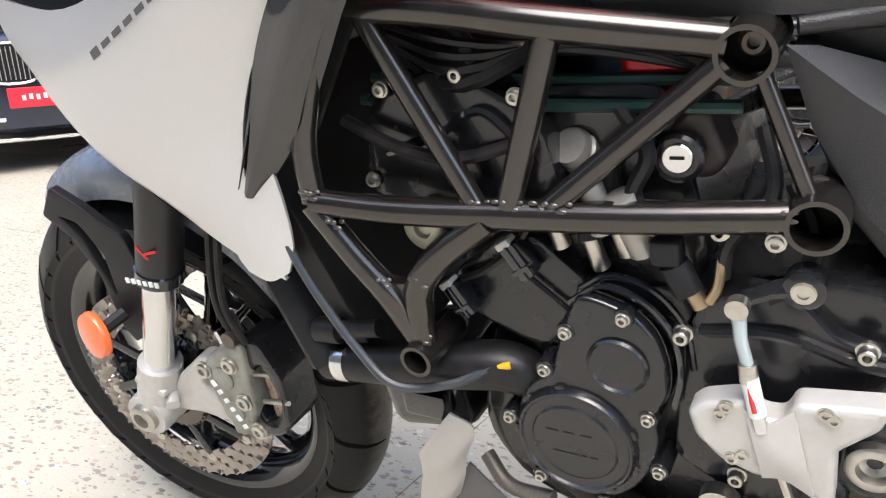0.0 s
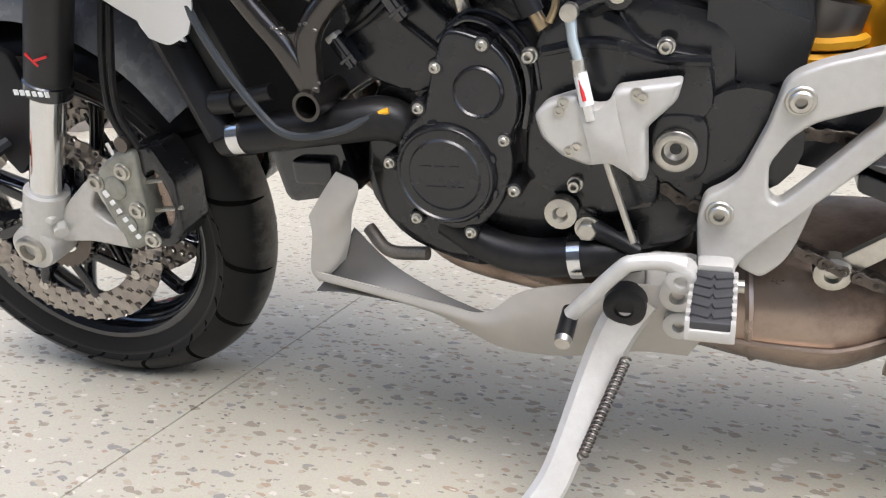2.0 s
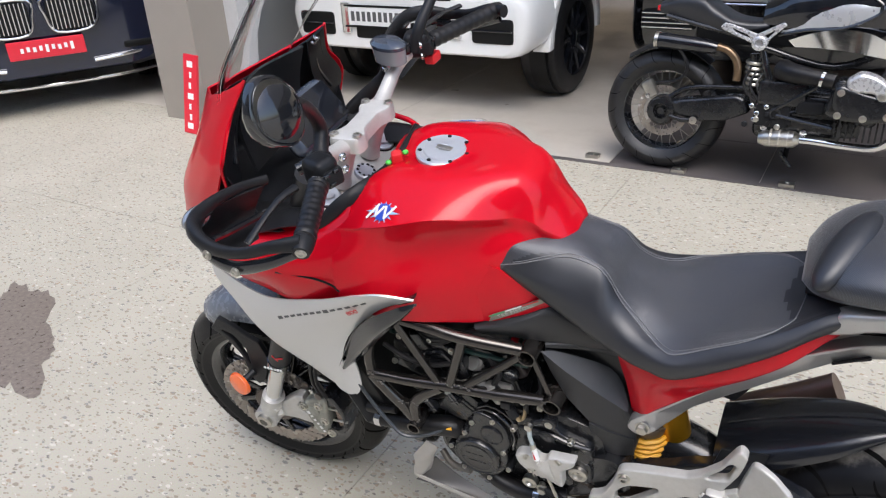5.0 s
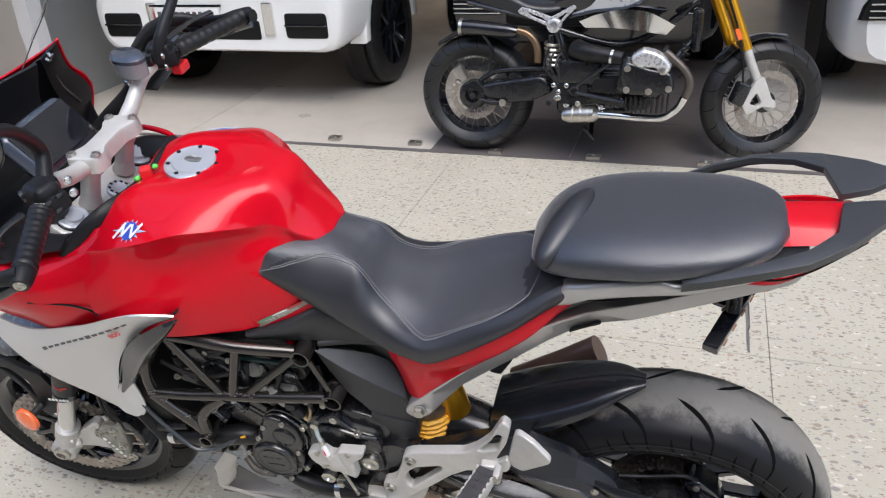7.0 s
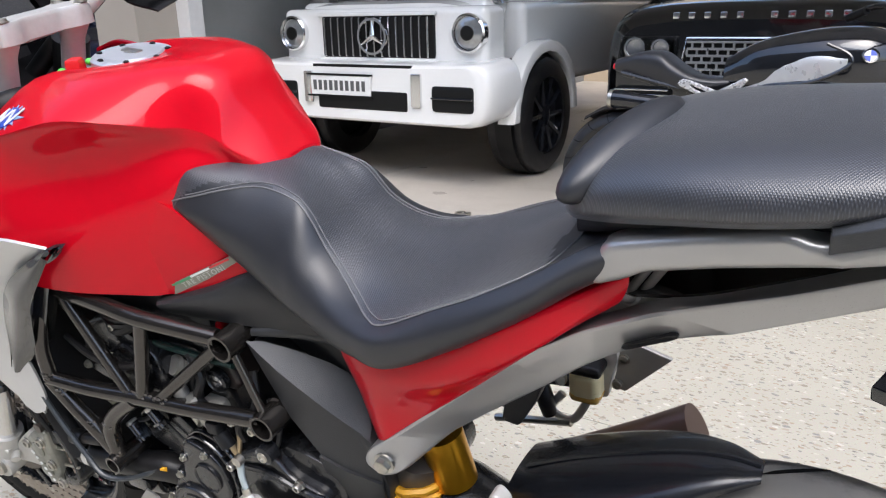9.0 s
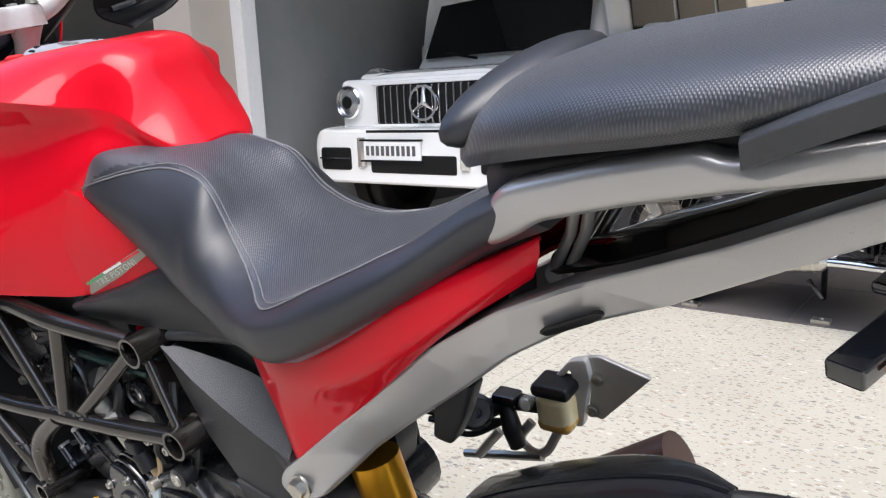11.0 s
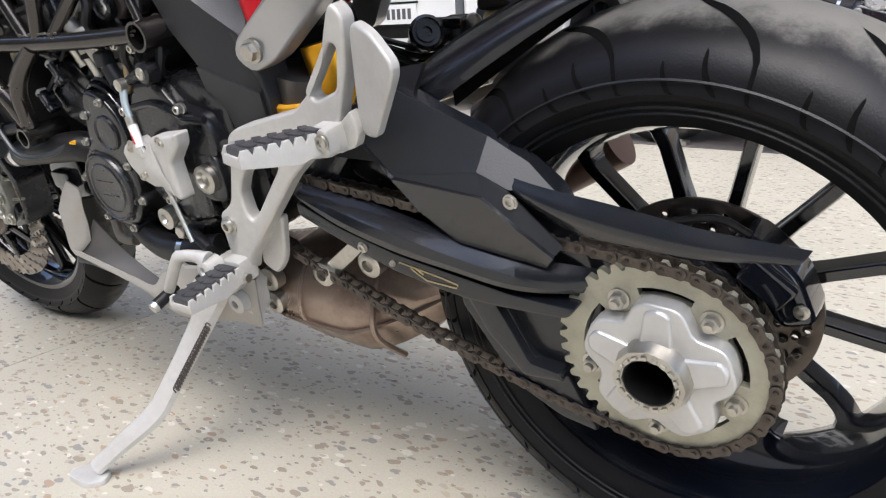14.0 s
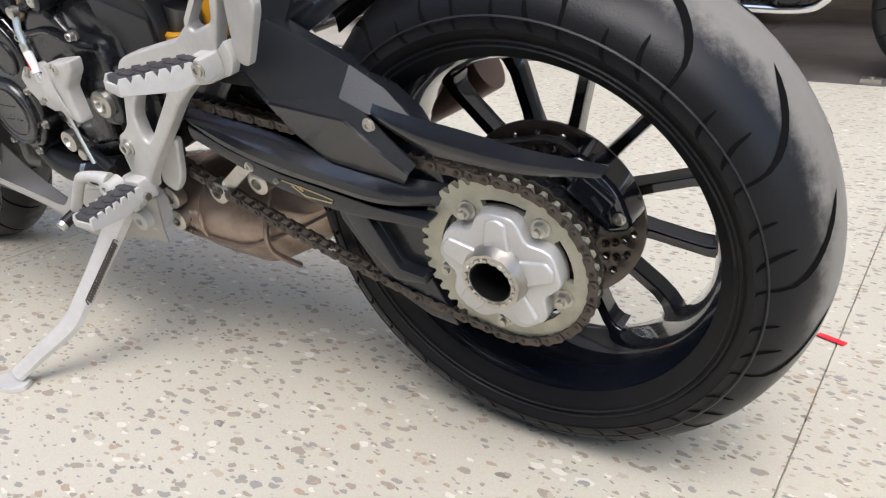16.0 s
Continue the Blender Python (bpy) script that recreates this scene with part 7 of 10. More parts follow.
def footpeg(c, s, length, parent, ang, yaw=0.0):
    """A sprung footpeg with a toothed rim and a rubber top; the peg reaches outwards from c."""
    teeth = []
    n = 7
    hw = 0.020
    for k in range(n):
        x0 = k / n * length
        teeth += [(x0, 0.0), (x0 + length / n * 0.25, 0.007), (x0 + length / n * 0.75, 0.007)]
    prof = [(0, -0.012)] + teeth + [(length, 0.0), (length, -0.010), (length * 0.4, -0.020)]
    rim_a = plate(prof, -hw, -hw + 0.004, 0.0008, corner=0)
    rim_b = plate(prof, hw - 0.004, hw, 0.0008, corner=0)
    body = box((length * 0.5, 0, -0.006), (length, hw * 1.9, 0.012), 0.003)
    turn = Matrix.Translation(c) @ Matrix.Rotation(radians((-90 - yaw) if s > 0 else (90 + yaw)), 4, "Z") @ Matrix.Rotation(ang, 4, "Y")
    p = part("footpeg", moved(join(rim_a, rim_b, body), turn), ALU, parent, "toothed aluminium footpeg")
    pad = part("peg_rubber", moved(box((length * 0.50, 0, 0.002), (length * 0.94, hw * 1.72, 0.011), 0.003), turn), PEG_RUBBER, p, "worn grey-black rubber pad")
    for k in range(5):
        for q in (-1, 1):
            part("pad_rib", moved(box((length * (0.16 + 0.17 * k), q * hw * 0.40, 0.0080), (length * 0.10, hw * 0.78, 0.003), 0.001, Matrix.Rotation(radians(18 * q), 4, "Z")), turn), PEG_RUBBER, pad)
    part("peg_pin", moved(tube([(0.0, -0.026, -0.010), (0.0, 0.026, -0.010)], 0.006, 10), turn), STEEL, p)
    return p


for s in (1,):
    h = hanger_plate(s)
    footpeg((-0.325, -0.172 * s, 0.552), s, 0.100, h, radians(-6), 16)
    footpeg((-0.545, -0.172 * s, 0.358), s, 0.088, h, radians(3))
    part("peg_mount", box((-0.545, -0.160 * s, 0.353), (0.034, 0.03, 0.034), 0.006), ALU, h)
    part("peg_mount", join(box((-0.322, -0.160 * s, 0.545), (0.040, 0.026, 0.030), 0.007), box((-0.306, -0.178 * s, 0.550), (0.014, 0.030, 0.028), 0.005)), ALU, h)
    part("peg_screw", bolt((-0.306, -0.192 * s, 0.552), 0.0075, 0.005, (0, -s, 0)), STEEL, h)
    part("lower_boss", join(lathe([(0.017, 0), (0.017, 0.02), (0.013, 0.022), (0.008, 0.022), (0.006, 0.015), (0, 0.015)], (-0.577, -0.145 * s, 0.327), (0, -s, 0), 20, ends=False), lathe([(0.015, 0), (0.015, 0.02), (0.011, 0.022), (0.006, 0.022), (0.005, 0.015), (0, 0.015)], (-0.575, -0.145 * s, 0.294), (0, -s, 0), 20, ends=False), box((-0.585, -0.135 * s, 0.31), (0.05, 0.03, 0.09), 0.008)), ALU, h)
lever = part("gear_lever", join(tube([(-0.574, -0.186, 0.372), (-0.590, -0.190, 0.378), (-0.614, -0.195, 0.377), (-0.628, -0.196, 0.368), (-0.674, -0.194, 0.314)], [0.0125, 0.0085, 0.0078, 0.0080, 0.0078], 14, smooth=5), lathe([(0.0135, -0.012), (0.0135, 0.012), (0.011, 0.014), (0.006, 0.014), (0.005, 0.010), (0, 0.010)], (-0.573, -0.184, 0.362), (0, -1, 0), 20, ends=False)), ALU, bike, "aluminium gear lever")
part("lever_toe", tube([(-0.676, -0.182, 0.311), (-0.676, -0.220, 0.302)], 0.0088, 14), RUBBER, lever)
part("toe_cap", tube([(-0.676, -0.220, 0.302), (-0.676, -0.226, 0.3006)], [0.0088, 0.0075], 14), STEEL, lever)
stand = part("side_stand", join(tube([(-0.612, -0.150, 0.315), (-0.632, -0.163, 0.286), (-0.650, -0.190, 0.245), (-0.672, -0.245, 0.182), (-0.688, -0.272, 0.150), (-0.725, -0.315, 0.116), (-0.756, -0.350, 0.088)], [0.022, 0.0215, 0.019, 0.0165, 0.0165, 0.0135, 0.0125], 8, smooth=4, flat=0.62),
    moved(plate([(-0.036, -0.012), (-0.020, -0.026), (0.022, -0.024), (0.036, -0.004), (0.022, 0.016), (-0.020, 0.018)], 0.0, -0.008, 0.002, corner=0.008), Matrix.Translation((-0.766, -0.354, 0.0715)) @ Matrix.Rotation(radians(-11.3), 4, "X") @ Matrix.Rotation(radians(-90), 4, "X"))), ALU, bike, "silver side stand on the paving")
part("stand_spring", tube([(-0.622 - 0.0330 * k / 220 + 0.0048 * math.cos(k * 0.62), -0.186 - 0.062 * k / 220, 0.262 - 0.078 * k / 220 + 0.0048 * math.sin(k * 0.62)) for k in range(221)], 0.0013, 5), DARK_DISC, stand, "dark coil return spring")
part("stand_pivot", join(lathe([(0.021, 0), (0.021, 0.018), (0.016, 0.021), (0.010, 0.021), (0.009, 0.016), (0, 0.016)], (-0.626, -0.152, 0.312), (0, -1, 0), 24, ends=False)), RUBBER, stand, "black pivot bolt")
part("stand_bracket", plate([(-0.640, 0.345), (-0.590, 0.350), (-0.555, 0.320), (-0.560, 0.270), (-0.600, 0.275), (-0.640, 0.295)], -0.120, -0.142, 0.005, corner=0.010), ALU, bike, "cast stand bracket")

# ---- swing arm, chain and rear drive ----
arm = part("swing_arm", plate([(-0.52, 0.470), (-0.482, 0.497), (-0.420, 0.520), (-0.379, 0.545), (-0.331, 0.565), (-0.278, 0.582), (-0.233, 0.559), (-0.176, 0.535), (-0.132, 0.511), (-0.099, 0.483), (-0.080, 0.440), (-0.068, 0.400), (-0.06, 0.36), (-0.062, 0.30), (-0.070, 0.215), (-0.117, 0.218), (-0.172, 0.247), (-0.203, 0.300), (-0.226, 0.340), (-0.297, 0.378), (-0.344, 0.394), (-0.433, 0.431), (-0.50, 0.445)], -0.085, -0.108, 0.005, corner=0.010, seg=2,
    holes=[[(-0.381, 0.477), (-0.348, 0.511), (-0.321, 0.521), (-0.305, 0.516), (-0.237, 0.443), (-0.249, 0.438), (-0.335, 0.453), (-0.380, 0.468)]]), ARM, bike, "black single-sided swing arm with angular facets")
TOP = [(-0.405, -0.106, 0.528), (-0.331, -0.106, 0.563), (-0.278, -0.107, 0.580), (-0.221, -0.109, 0.558), (-0.166, -0.112, 0.537), (-0.123, -0.114, 0.514), (-0.096, -0.116, 0.487)]
RIDGE = [(-0.375, -0.116, 0.508), (-0.318, -0.122, 0.524), (-0.278, -0.132, 0.495), (-0.225, -0.136, 0.502), (-0.167, -0.138, 0.510), (-0.136, -0.136, 0.494), (-0.094, -0.120, 0.484)]
part("arm_facet", patch([TOP, RIDGE], 1, 1, 0.004), ARM_GRAIN, arm, "grained upper facet", sharp=15)
part("arm_facet", patch([[(-0.278, -0.132, 0.495), (-0.167, -0.138, 0.510), (-0.134, -0.140, 0.494), (-0.083, -0.136, 0.441)], [(-0.276, -0.133, 0.4935), (-0.158, -0.146, 0.489), (-0.120, -0.146, 0.459), (-0.091, -0.139, 0.432)]], 1, 1, 0.004), ARM_GRAIN, arm, sharp=15)
part("arm_facet", patch([[(-0.318, -0.122, 0.523), (-0.276, -0.133, 0.4935), (-0.158, -0.146, 0.489), (-0.120, -0.146, 0.459), (-0.091, -0.139, 0.432)], [(-0.300, -0.124, 0.511), (-0.250, -0.128, 0.458), (-0.205, -0.131, 0.429), (-0.160, -0.131, 0.423), (-0.106, -0.128, 0.414)]], 1, 1, 0.004), ARM, arm, sharp=15)
part("arm_rail", patch([[(-0.430, -0.112, 0.470), (-0.335, -0.118, 0.453), (-0.247, -0.122, 0.436), (-0.205, -0.124, 0.430), (-0.160, -0.124, 0.423), (-0.108, -0.120, 0.414), (-0.055, -0.100, 0.402)],
    [(-0.430, -0.134, 0.461), (-0.33, -0.142, 0.438), (-0.25, -0.144, 0.423), (-0.20, -0.144, 0.413), (-0.15, -0.142, 0.404), (-0.10, -0.130, 0.397), (-0.055, -0.104, 0.390)],
    [(-0.430, -0.136, 0.453), (-0.367, -0.142, 0.429), (-0.289, -0.143, 0.408), (-0.215, -0.142, 0.396), (-0.148, -0.140, 0.386), (-0.10, -0.128, 0.383), (-0.055, -0.103, 0.380)],
    [(-0.430, -0.118, 0.446), (-0.367, -0.118, 0.424), (-0.289, -0.118, 0.403), (-0.215, -0.118, 0.391), (-0.148, -0.116, 0.381), (-0.10, -0.112, 0.378), (-0.055, -0.098, 0.375)]], 4, 2, 0.004), ARM, arm, sharp=30)
low = part("arm_lower_plate", plate([(-0.436, 0.449), (-0.370, 0.4215), (-0.291, 0.3995), (-0.149, 0.3765), (-0.077, 0.3725), (-0.087, 0.360), (-0.166, 0.358), (-0.208, 0.360), (-0.229, 0.363), (-0.297, 0.376), (-0.344, 0.392), (-0.383, 0.408), (-0.436, 0.430)], -0.108, -0.136, 0.003, corner=0.006), ARM, arm)
part("arm_strut", join(plate([(-0.228, 0.372), (-0.178, 0.366), (-0.142, 0.287), (-0.108, 0.282), (-0.083, 0.226), (-0.073, 0.208), (-0.117, 0.215), (-0.172, 0.245), (-0.203, 0.298), (-0.228, 0.338)], -0.104, -0.116, 0.003, corner=0.006),
    plate([(-0.215, 0.362), (-0.180, 0.362), (-0.143, 0.287), (-0.107, 0.282), (-0.104, 0.272), (-0.152, 0.268), (-0.192, 0.315)], -0.112, -0.127, 0.004, corner=0.004)), ARM, arm)
part("arm_slot", tube([(-0.115, -0.1090, 0.345), (-0.150, -0.1090, 0.352), (-0.172, -0.1090, 0.357)], 0.003, 6), DARK, arm)
part("arm_inner", join(tube([(-0.56, 0, 0.465), (-0.42, -0.02, 0.49), (-0.25, -0.05, 0.43), (-0.05, -0.06, 0.34)], [0.06, 0.055, 0.05, 0.045], 12, smooth=4), lathe([(0.072, -0.03), (0.082, -0.02), (0.082, 0.02), (0.062, 0.06), (0.058, 0.075)], (0, -0.075, 0.32), (0, 1, 0), 40), tube([(-0.53, -0.13, 0.47), (-0.53, 0.13, 0.47)], 0.05, 18)), ENGINE, arm)
part("arm_marking", join(tube([(-0.290, -0.1368, 0.391), (-0.234, -0.1368, 0.381), (-0.213, -0.1368, 0.376), (-0.216, -0.1368, 0.3715), (-0.255, -0.1368, 0.374), (-0.275, -0.1368, 0.386)], 0.0009, 5), tube([(-0.266, -0.1368, 0.386), (-0.258, -0.1368, 0.381)], 0.0012, 5)), mat("ochre_line", (0.30, 0.24, 0.12), 0.4), low)
for x, z in ((-0.341, 0.402), (-0.300, 0.388)):
    part("arm_bolt", bolt((x, -0.136, z), 0.0055 if x < -0.32 else 0.0030, 0.004), STEEL, low)
cal = part("rear_caliper", join(plate([(0.030, 0.412), (0.062, 0.432), (0.105, 0.392), (0.122, 0.345), (0.088, 0.335), (0.072, 0.365)], -0.005, -0.052, 0.010, corner=0.012, seg=3), box((0.078, -0.055, 0.388), (0.050, 0.014, 0.030), 0.005, Matrix.Rotation(radians(38), 4, "Y"))), RIM_BLACK, bike, "gloss black rear brake caliper")
for x, z in ((0.058, 0.416), (0.108, 0.362)):
    part("caliper_bolt", bolt((x, -0.053, z), 0.006, 0.005), STEEL, cal)
part("rear_brake_hose", tube([(0.06, -0.045, 0.43), (0.03, -0.05, 0.445), (-0.03, -0.055, 0.435), (-0.09, -0.06, 0.43)], 0.004, 8, smooth=5), RUBBER, bike)
guard2 = part("chain_guard", patch([[(-0.165, -0.118, 0.505), (-0.100, -0.135, 0.500), (-0.02, -0.142, 0.492), (0.05, -0.142, 0.480), (0.128, -0.128, 0.466)], [(-0.150, -0.128, 0.492), (-0.090, -0.146, 0.484), (-0.02, -0.152, 0.474), (0.05, -0.150, 0.466), (0.120, -0.134, 0.456)], [(-0.105, -0.124, 0.462), (-0.06, -0.142, 0.460), (0.0, -0.148, 0.458), (0.05, -0.147, 0.455), (0.105, -0.132, 0.452)]], 6, 5, 0.004), ARM, bike, "black plastic chain guard")
part("guard_screw", bolt((-0.131, -0.141, 0.484), 0.0065, 0.004), STEEL, guard2)

SP = (0.0, -0.112, 0.32)
teeth = []
for k in range(41):
    a = 2 * math.pi * k / 41
    for f, r in ((-0.40, 0.1000), (-0.16, 0.1080), (0.16, 0.1080), (0.40, 0.1000)):
        b = a + f * 2 * math.pi / 41
        teeth.append((SP[0] + r * math.cos(b), SP[2] + r * math.sin(b)))
slots = []
for k in range(5):
    a0 = 2 * math.pi * k / 5 + math.radians(86)
    slots.append([(SP[0] + 0.081 * math.cos(a0 + q * 0.34), SP[2] + 0.081 * math.sin(a0 + q * 0.34)) for q in (-1, -0.5, 0, 0.5, 1)] + [(SP[0] + 0.073 * math.cos(a0 + q * 0.34), SP[2] + 0.073 * math.sin(a0 + q * 0.34)) for q in (1, 0.5, 0, -0.5, -1)])
sprk = part("rear_sprocket", plate(teeth, SP[1] + 0.004, SP[1] - 0.004, 0, holes=slots + [[(SP[0] + 0.03 * math.cos(k * math.pi / 12), SP[2] + 0.03 * math.sin(k * math.pi / 12)) for k in range(24)]], corner=0), SPROCKET, bike, "zinc-yellow steel rear sprocket")
lobes = []
for k in range(60):
    a = 2 * math.pi * k / 60
    r = 0.0690 + 0.0075 * math.cos(5 * (a - math.radians(86))) - 0.0030 * math.cos(10 * (a - math.radians(86)))
    lobes.append((SP[0] + r * math.cos(a), SP[2] + r * math.sin(a)))
bore = [(SP[0] + 0.0262 * math.cos(k * math.pi / 12), SP[2] + 0.0262 * math.sin(k * math.pi / 12)) for k in range(24)]
carrier = part("sprocket_carrier", plate(lobes, SP[1] - 0.004, SP[1] - 0.022, 0.003, corner=0, seg=3, holes=[bore]), mat("silver_carrier", (0.56, 0.555, 0.54), 0.36, 0.55, 0, 200, 0.06, 0.06), sprk, "silver five-lobed sprocket carrier")
for k in range(5):
    a = math.radians(86 + 72 * k)
    arm_plate = plate([(0.030, -0.016), (0.066, -0.012), (0.071, 0.0), (0.066, 0.012), (0.030, 0.016)], SP[1] - 0.020, SP[1] - 0.0265, 0.0030, corner=0.004, seg=3)
    part("carrier_ridge", moved(arm_plate, Matrix.Translation((SP[0], 0, SP[2])) @ Matrix.Rotation(-a, 4, "Y")), carrier.data.materials[0], carrier)
    b = math.radians(50 + 72 * k)
    part("sprocket_nut", join(hexbolt((SP[0] + 0.0745 * math.cos(b), SP[1] - 0.004, SP[2] + 0.0745 * math.sin(b)), 0.0085, 0.010), lathe([(0.0045, 0.008), (0.0045, 0.015)], (SP[0] + 0.0745 * math.cos(b), SP[1] - 0.004, SP[2] + 0.0745 * math.sin(b)), (0, -1, 0), 10)), STEEL, sprk)
part("axle_nut", join(lathe([(0.038, 0), (0.038, 0.008), (0.035, 0.020), (0.026, 0.020), (0.026, 0.0)], (SP[0], SP[1] - 0.021, SP[2]), (0, -1, 0), 12, closed=True), *[box((SP[0] + 0.0285 * math.cos(k * 0.3307), SP[1] - 0.041, SP[2] + 0.0285 * math.sin(k * 0.3307)), (0.004, 0.006, 0.006), 0.001, Matrix.Rotation(-k * 0.3307, 4, "Y")) for k in range(19)]), STEEL, sprk, "castle axle nut")
# added black disc and black tube colour stand in for the bore's deep shade
part("bore_shade", lathe([(0.0255, 0), (0.0255, 0.004)], (SP[0], -0.030, SP[2]), (0, 1, 0), 24), DARK, sprk)
part("hollow_axle", join(pipe((SP[0], 0.06, SP[2]), (SP[0], SP[1] - 0.040, SP[2]), 0.0255, 0.0015, 32)), DARK, sprk)
part("rear_disc", perforated(0.062, 0.119, 6, 63, 0.005, 0.006), DARK_DISC, rear_wheel, "dark drilled rear brake disc")
part("disc_hub", lathe([(0.064, -0.005), (0.064, 0.008)], (0, 0, 0), (0, 1, 0), 36), ENGINE, rear_wheel)

# chain: outer and inner links on one path
PITCH = 0.015875
FS = Vector((-0.565, 0, 0.445))
loop = []
r1, r2 = 0.1037, 0.040
d = Vector((FS.x - SP[0], FS.z - SP[2]))
base = math.atan2(d.y, d.x)
off = math.acos((r1 - r2) / d.length)
pts = []
a0, a1 = base - off, base + off
pts += [(SP[0] + r1 * math.cos(a1 + (2 * math.pi - 2 * off) * k / 120), SP[2] + r1 * math.sin(a1 + (2 * math.pi - 2 * off) * k / 120)) for k in range(121)]
p_end = Vector(pts[-1])
q0 = Vector((FS.x + r2 * math.cos(a0), FS.z + r2 * math.sin(a0)))
for k in range(1, 60):
    t = k / 60
    sag = 0.020 * 4 * t * (1 - t)
    pts.append((p_end.x + (q0.x - p_end.x) * t, p_end.y + (q0.y - p_end.y) * t - (sag if p_end.y < SP[2] else 0)))
pts += [(FS.x + r2 * math.cos(a0 - (-2 * off) * 0 + 2 * off * k / 30), FS.z + r2 * math.sin(a0 + 2 * off * k / 30)) for k in range(31)]
q1, p1 = Vector(pts[-1]), Vector(pts[0])
for k in range(1, 60):
    t = k / 60
    mid = q1.lerp(p1, t)
    sag = 0.020 * 4 * t * (1 - t) if p1.y < SP[2] else 0
    pts.append((mid.x, mid.y - sag))
P = [Vector(q) for q in pts] + [Vector(pts[0])]
run = [0.0]
for i in range(len(P) - 1):
    run.append(run[-1] + (P[i + 1] - P[i]).length)
count = int(run[-1] / PITCH) // 2 * 2
step = run[-1] / count


def along(u):
    u %= run[-1]
    k = next(i for i in range(len(run) - 1) if run[i + 1] >= u)
    return P[k].lerp(P[k + 1], (u - run[k]) / max(1e-9, run[k + 1] - run[k]))


def link_mesh(y):
    """Two waisted side plates and the pins between them."""
    h = PITCH / 2
    o = []
    for k in range(20):
        a = 2 * math.pi * k / 20
        o.append((h * (1 if math.cos(a) > 0 else -1) * (abs(math.cos(a)) > 0.15) + 0.0068 * math.cos(a), (0.0066 if abs(math.cos(a)) > 0.15 else 0.0050) * math.sin(a)))
    b = join(plate(o, -y, -y - 0.0018, 0.0004, corner=0, seg=1), plate(o, y + 0.0018, y, 0, corner=0))
    pins = [lathe([(0.0026, -0.0105), (0.0026, 0.0105)], (x, 0, 0), (0, 1, 0), 8) for x in (-h, h)]
    return mesh_of("chain_link", join(b, *pins), CHAIN)


chain = thing("drive_chain", BIKE, "oily brown steel drive chain round the sprockets", "chain")
outer, inner = link_mesh(0.0072), link_mesh(0.0050)
for i in range(count):
    a, b = along(i * step), along((i + 1) * step)
    ob = new("chain_link", outer if i % 2 else inner)
    ob.parent = chain
    ob.matrix_local = Matrix.Translation(((a.x + b.x) / 2, SP[1], (a.y + b.y) / 2)) @ Matrix.Rotation(-math.atan2(b.y - a.y, b.x - a.x), 4, "Y")

# rear hugger, shock, linkage on the far side
part("rear_hugger", half_loft([
    (-0.345, ((0, 0.556), (-0.06, 0.546), (-0.084, 0.522), (-0.087, 0.496))),
    (-0.26, ((0, 0.604), (-0.056, 0.592), (-0.080, 0.572), (-0.083, 0.548))),
    (-0.16, ((0, 0.647), (-0.046, 0.638), (-0.066, 0.622), (-0.069, 0.606))),
    (-0.095, ((0, 0.664), (-0.028, 0.659), (-0.040, 0.650), (-0.042, 0.641))),
    (-0.052, ((0, 0.662), (-0.010, 0.660), (-0.015, 0.657), (-0.016, 0.653)))], 5, 6, cap=False), ARM, bike, "black plastic rear wheel hugger")
part("hugger_rib", tube([(-0.33, 0.0, 0.566), (-0.26, 0.0, 0.6045), (-0.16, 0.0, 0.6475), (-0.095, 0.0, 0.6645), (-0.055, 0.0, 0.663)], 0.003, 6, smooth=5), ARM, bike)
part("hugger_arm", patch([[(-0.38, -0.11, 0.50), (-0.345, -0.105, 0.55), (-0.33, -0.09, 0.59)], [(-0.29, -0.115, 0.50), (-0.265, -0.10, 0.56), (-0.25, -0.085, 0.60)]], 5, 5, 0.006), PLASTIC, bike)
shock = part("shock_absorber", tube([(-0.436, -0.03, 0.612), (-0.422, -0.03, 0.535)], 0.030, 24), GOLD, bike, "gold shock absorber with yellow spring")
part("shock_body", tube([(-0.468, -0.04, 0.580), (-0.490, -0.04, 0.500)], 0.040, 20), mat("grey_shock_body", (0.17, 0.16, 0.15), 0.4, 0.7), shock)
part("shock_spring", tube([(-0.478 + 0.046 * math.cos(k * 0.55), -0.04 + 0.046 * math.sin(k * 0.55), 0.555 - 0.0012 * k) for k in range(60)], 0.006, 6), YELLOW, shock)
part("shock_fork", tube([(-0.425, -0.03, 0.55), (-0.46, -0.035, 0.52)], 0.014, 10), GOLD, shock)
res = part("brake_reservoir", box((-0.312, 0.176, 0.574), (0.046, 0.040, 0.054), 0.011, None, 3), AMBER, bike, "amber rear brake fluid pot with black lid")
part("reservoir_lid", box((-0.310, 0.174, 0.610), (0.052, 0.046, 0.018), 0.007, None, 3), RUBBER, res)
part("fluid", box((-0.312, 0.176, 0.559), (0.047, 0.041, 0.022), 0.010, None, 3), AMBER_DARK, res)
heel_r = part("right_heel_plate", plate([(-0.280, 0.644), (-0.259, 0.649), (-0.195, 0.630), (-0.262, 0.558), (-0.280, 0.564), (-0.272, 0.608)], 0.200, 0.194, 0.002, corner=0.004), BARE_ALU, bike, "bare aluminium heel plate")
part("heel_bracket", plate([(-0.330, 0.600), (-0.294, 0.642), (-0.272, 0.647), (-0.268, 0.620), (-0.276, 0.590), (-0.284, 0.548), (-0.306, 0.546), (-0.306, 0.585), (-0.337, 0.590)], 0.196, 0.184, 0.003, corner=0.006, holes=[[(-0.316, 0.604), (-0.294, 0.630), (-0.291, 0.600)]]), ALU, heel_r, "cast bracket with a three-cornered opening")
